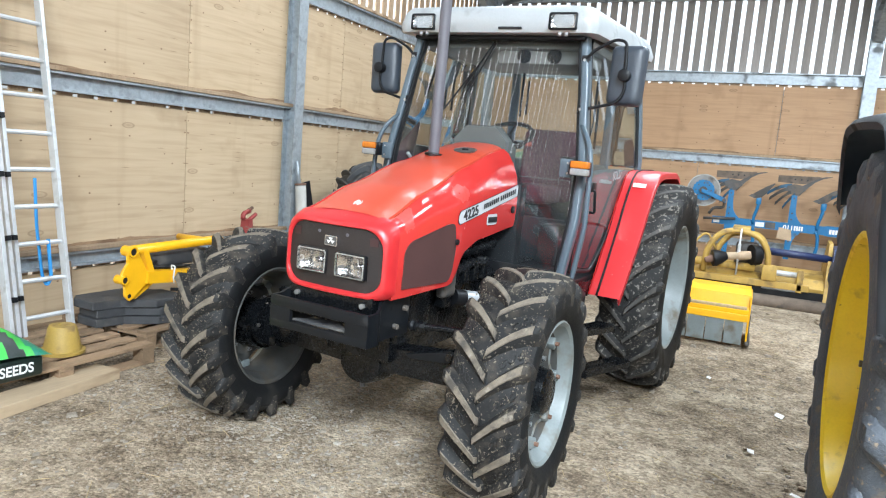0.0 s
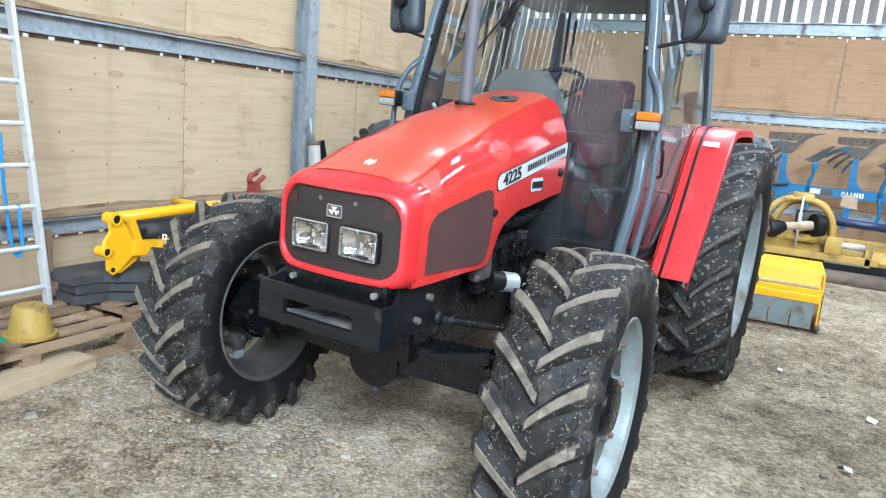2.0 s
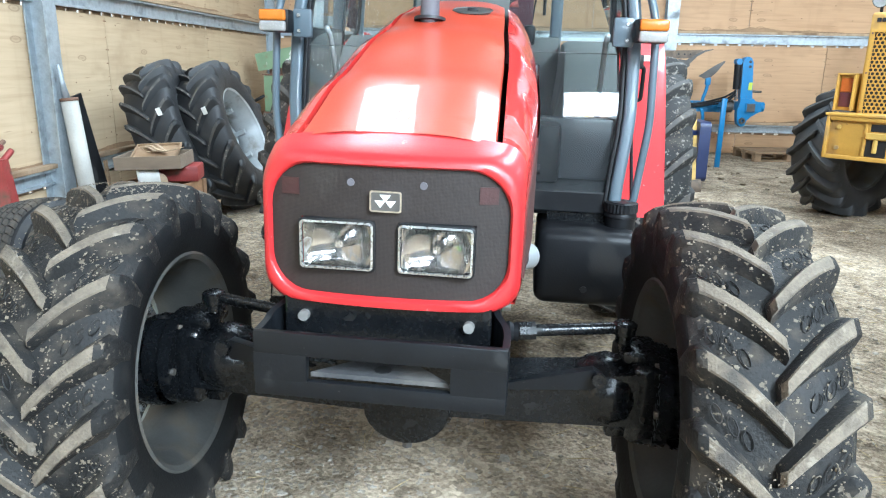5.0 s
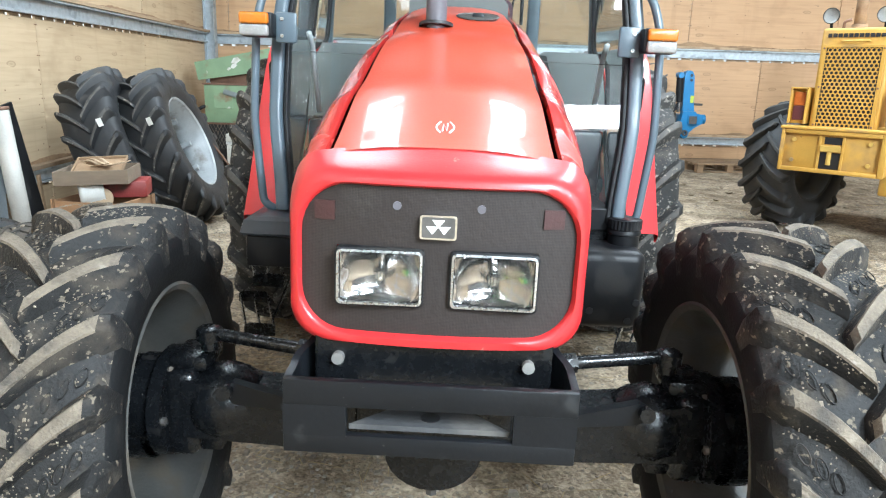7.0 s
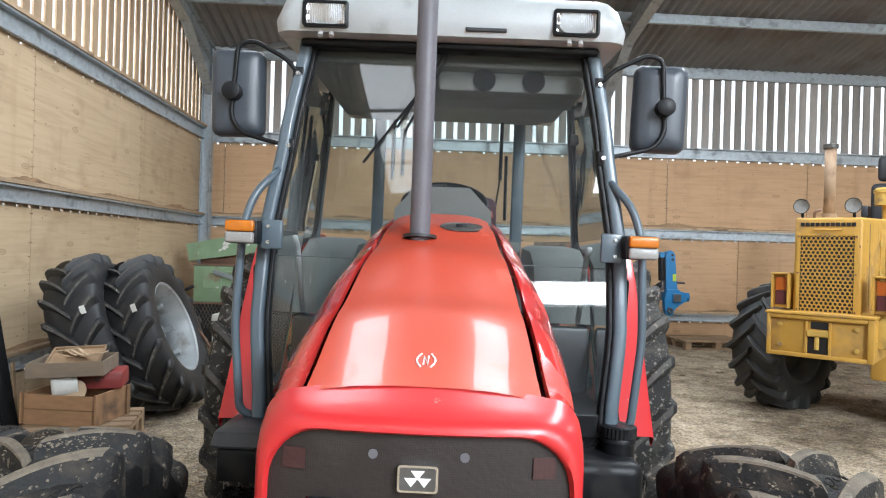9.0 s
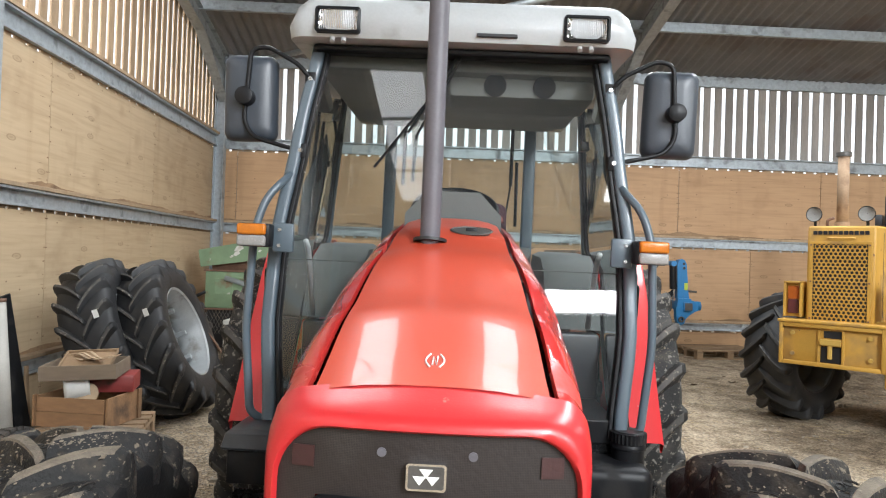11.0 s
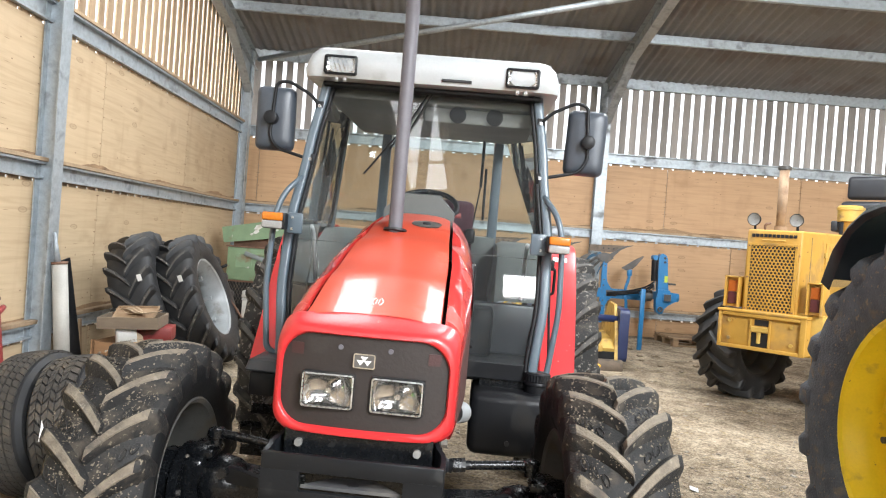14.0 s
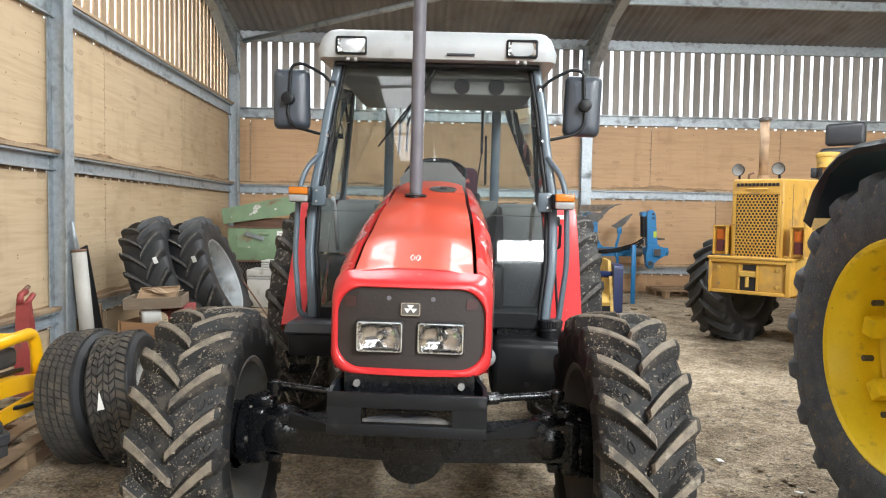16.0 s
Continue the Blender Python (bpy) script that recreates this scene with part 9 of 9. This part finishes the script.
def litter():
    rnd = random.Random(11)
    for x, y, s in ((0.255, 6.08, 0.045), (0.078, 5.26, 0.03), (0.30, 4.75, 0.03), (-0.25, 6.7, 0.025)):
        ob = part("paper_scrap", slab(bmesh.new(), [(-s, -s * 0.5), (s * 0.7, -s * 0.7), (s, s * 0.5), (-s * 0.4, s * 0.7)], (0, 0.004), "z"), "white", None, "small white paper scrap on the floor", False, "", "litter")
        ob.matrix_world = pose(x, y, floor_h(x, y) + 0.012, 6, -5, rnd.uniform(0, 180))
    verts, faces = [], []
    for _ in range(1500):
        x, y = rnd.uniform(-4.4, 4.0), rnd.uniform(2.0, 11.0)
        a, L, w = rnd.uniform(0, 6.28), rnd.uniform(0.02, 0.09), 0.0016
        z = floor_h(x, y) + noise.noise((x * 0.9, y * 0.9, 0)) * 0.014 + noise.noise((x * 4, y * 4, 3)) * 0.007 + 0.003
        c, s = math.cos(a), math.sin(a)
        n = len(verts)
        for u, v, h in ((-1, -1, 0), (1, -1, 0.004), (1, 1, 0.004), (-1, 1, 0), (0, 0, 0.005)):
            verts.append((x + u * L * c - v * w * s, y + u * L * s + v * w * c, z + h))
        faces += [(n, n + 1, n + 4), (n + 1, n + 2, n + 4), (n + 2, n + 3, n + 4), (n + 3, n, n + 4)]
    me = bpy.data.meshes.new("straw_litter")
    me.from_pydata(verts, [], faces)
    me.materials.append(M["brown_grit"])
    tagged(new("straw_litter", me), "scattered dry straw stalks on the earth floor", "straw", "", "stuff")
    # clods of dry mud by the big wheel, and crumbs by the back wall
    for k in range(58):
        if k < 16:
            x, y = 0.30 + rnd.gauss(0, 0.14), 4.85 + rnd.gauss(0, 0.22)
        else:
            x, y = rnd.uniform(0.2, 3.2), 10.8 + rnd.gauss(0, 0.9)
        bm = bmesh.new()
        bmesh.ops.create_icosphere(bm, subdivisions=2, radius=1)
        sc = rnd.uniform(0.010, 0.028) if k < 16 else rnd.uniform(0.02, 0.07)
        for v in bm.verts:
            v.co *= 1 + 0.35 * noise.noise(v.co * 2 + Vector((k * 3, 0, 0)))
            v.co.z *= 0.3
        bmesh.ops.scale(bm, vec=(sc, sc, sc), verts=bm.verts)
        ob = part("mud_clod", bm, "earth", None, "flat dry mud clod on the floor", True, "", "clod")
        ob["group"] = "mud clods by the wheel" if k < 16 else "mud clods by the back wall"
        ob.matrix_world = pose(x, y, floor_h(x, y) + sc * 0.2, 0, 0, k * 40)


litter()
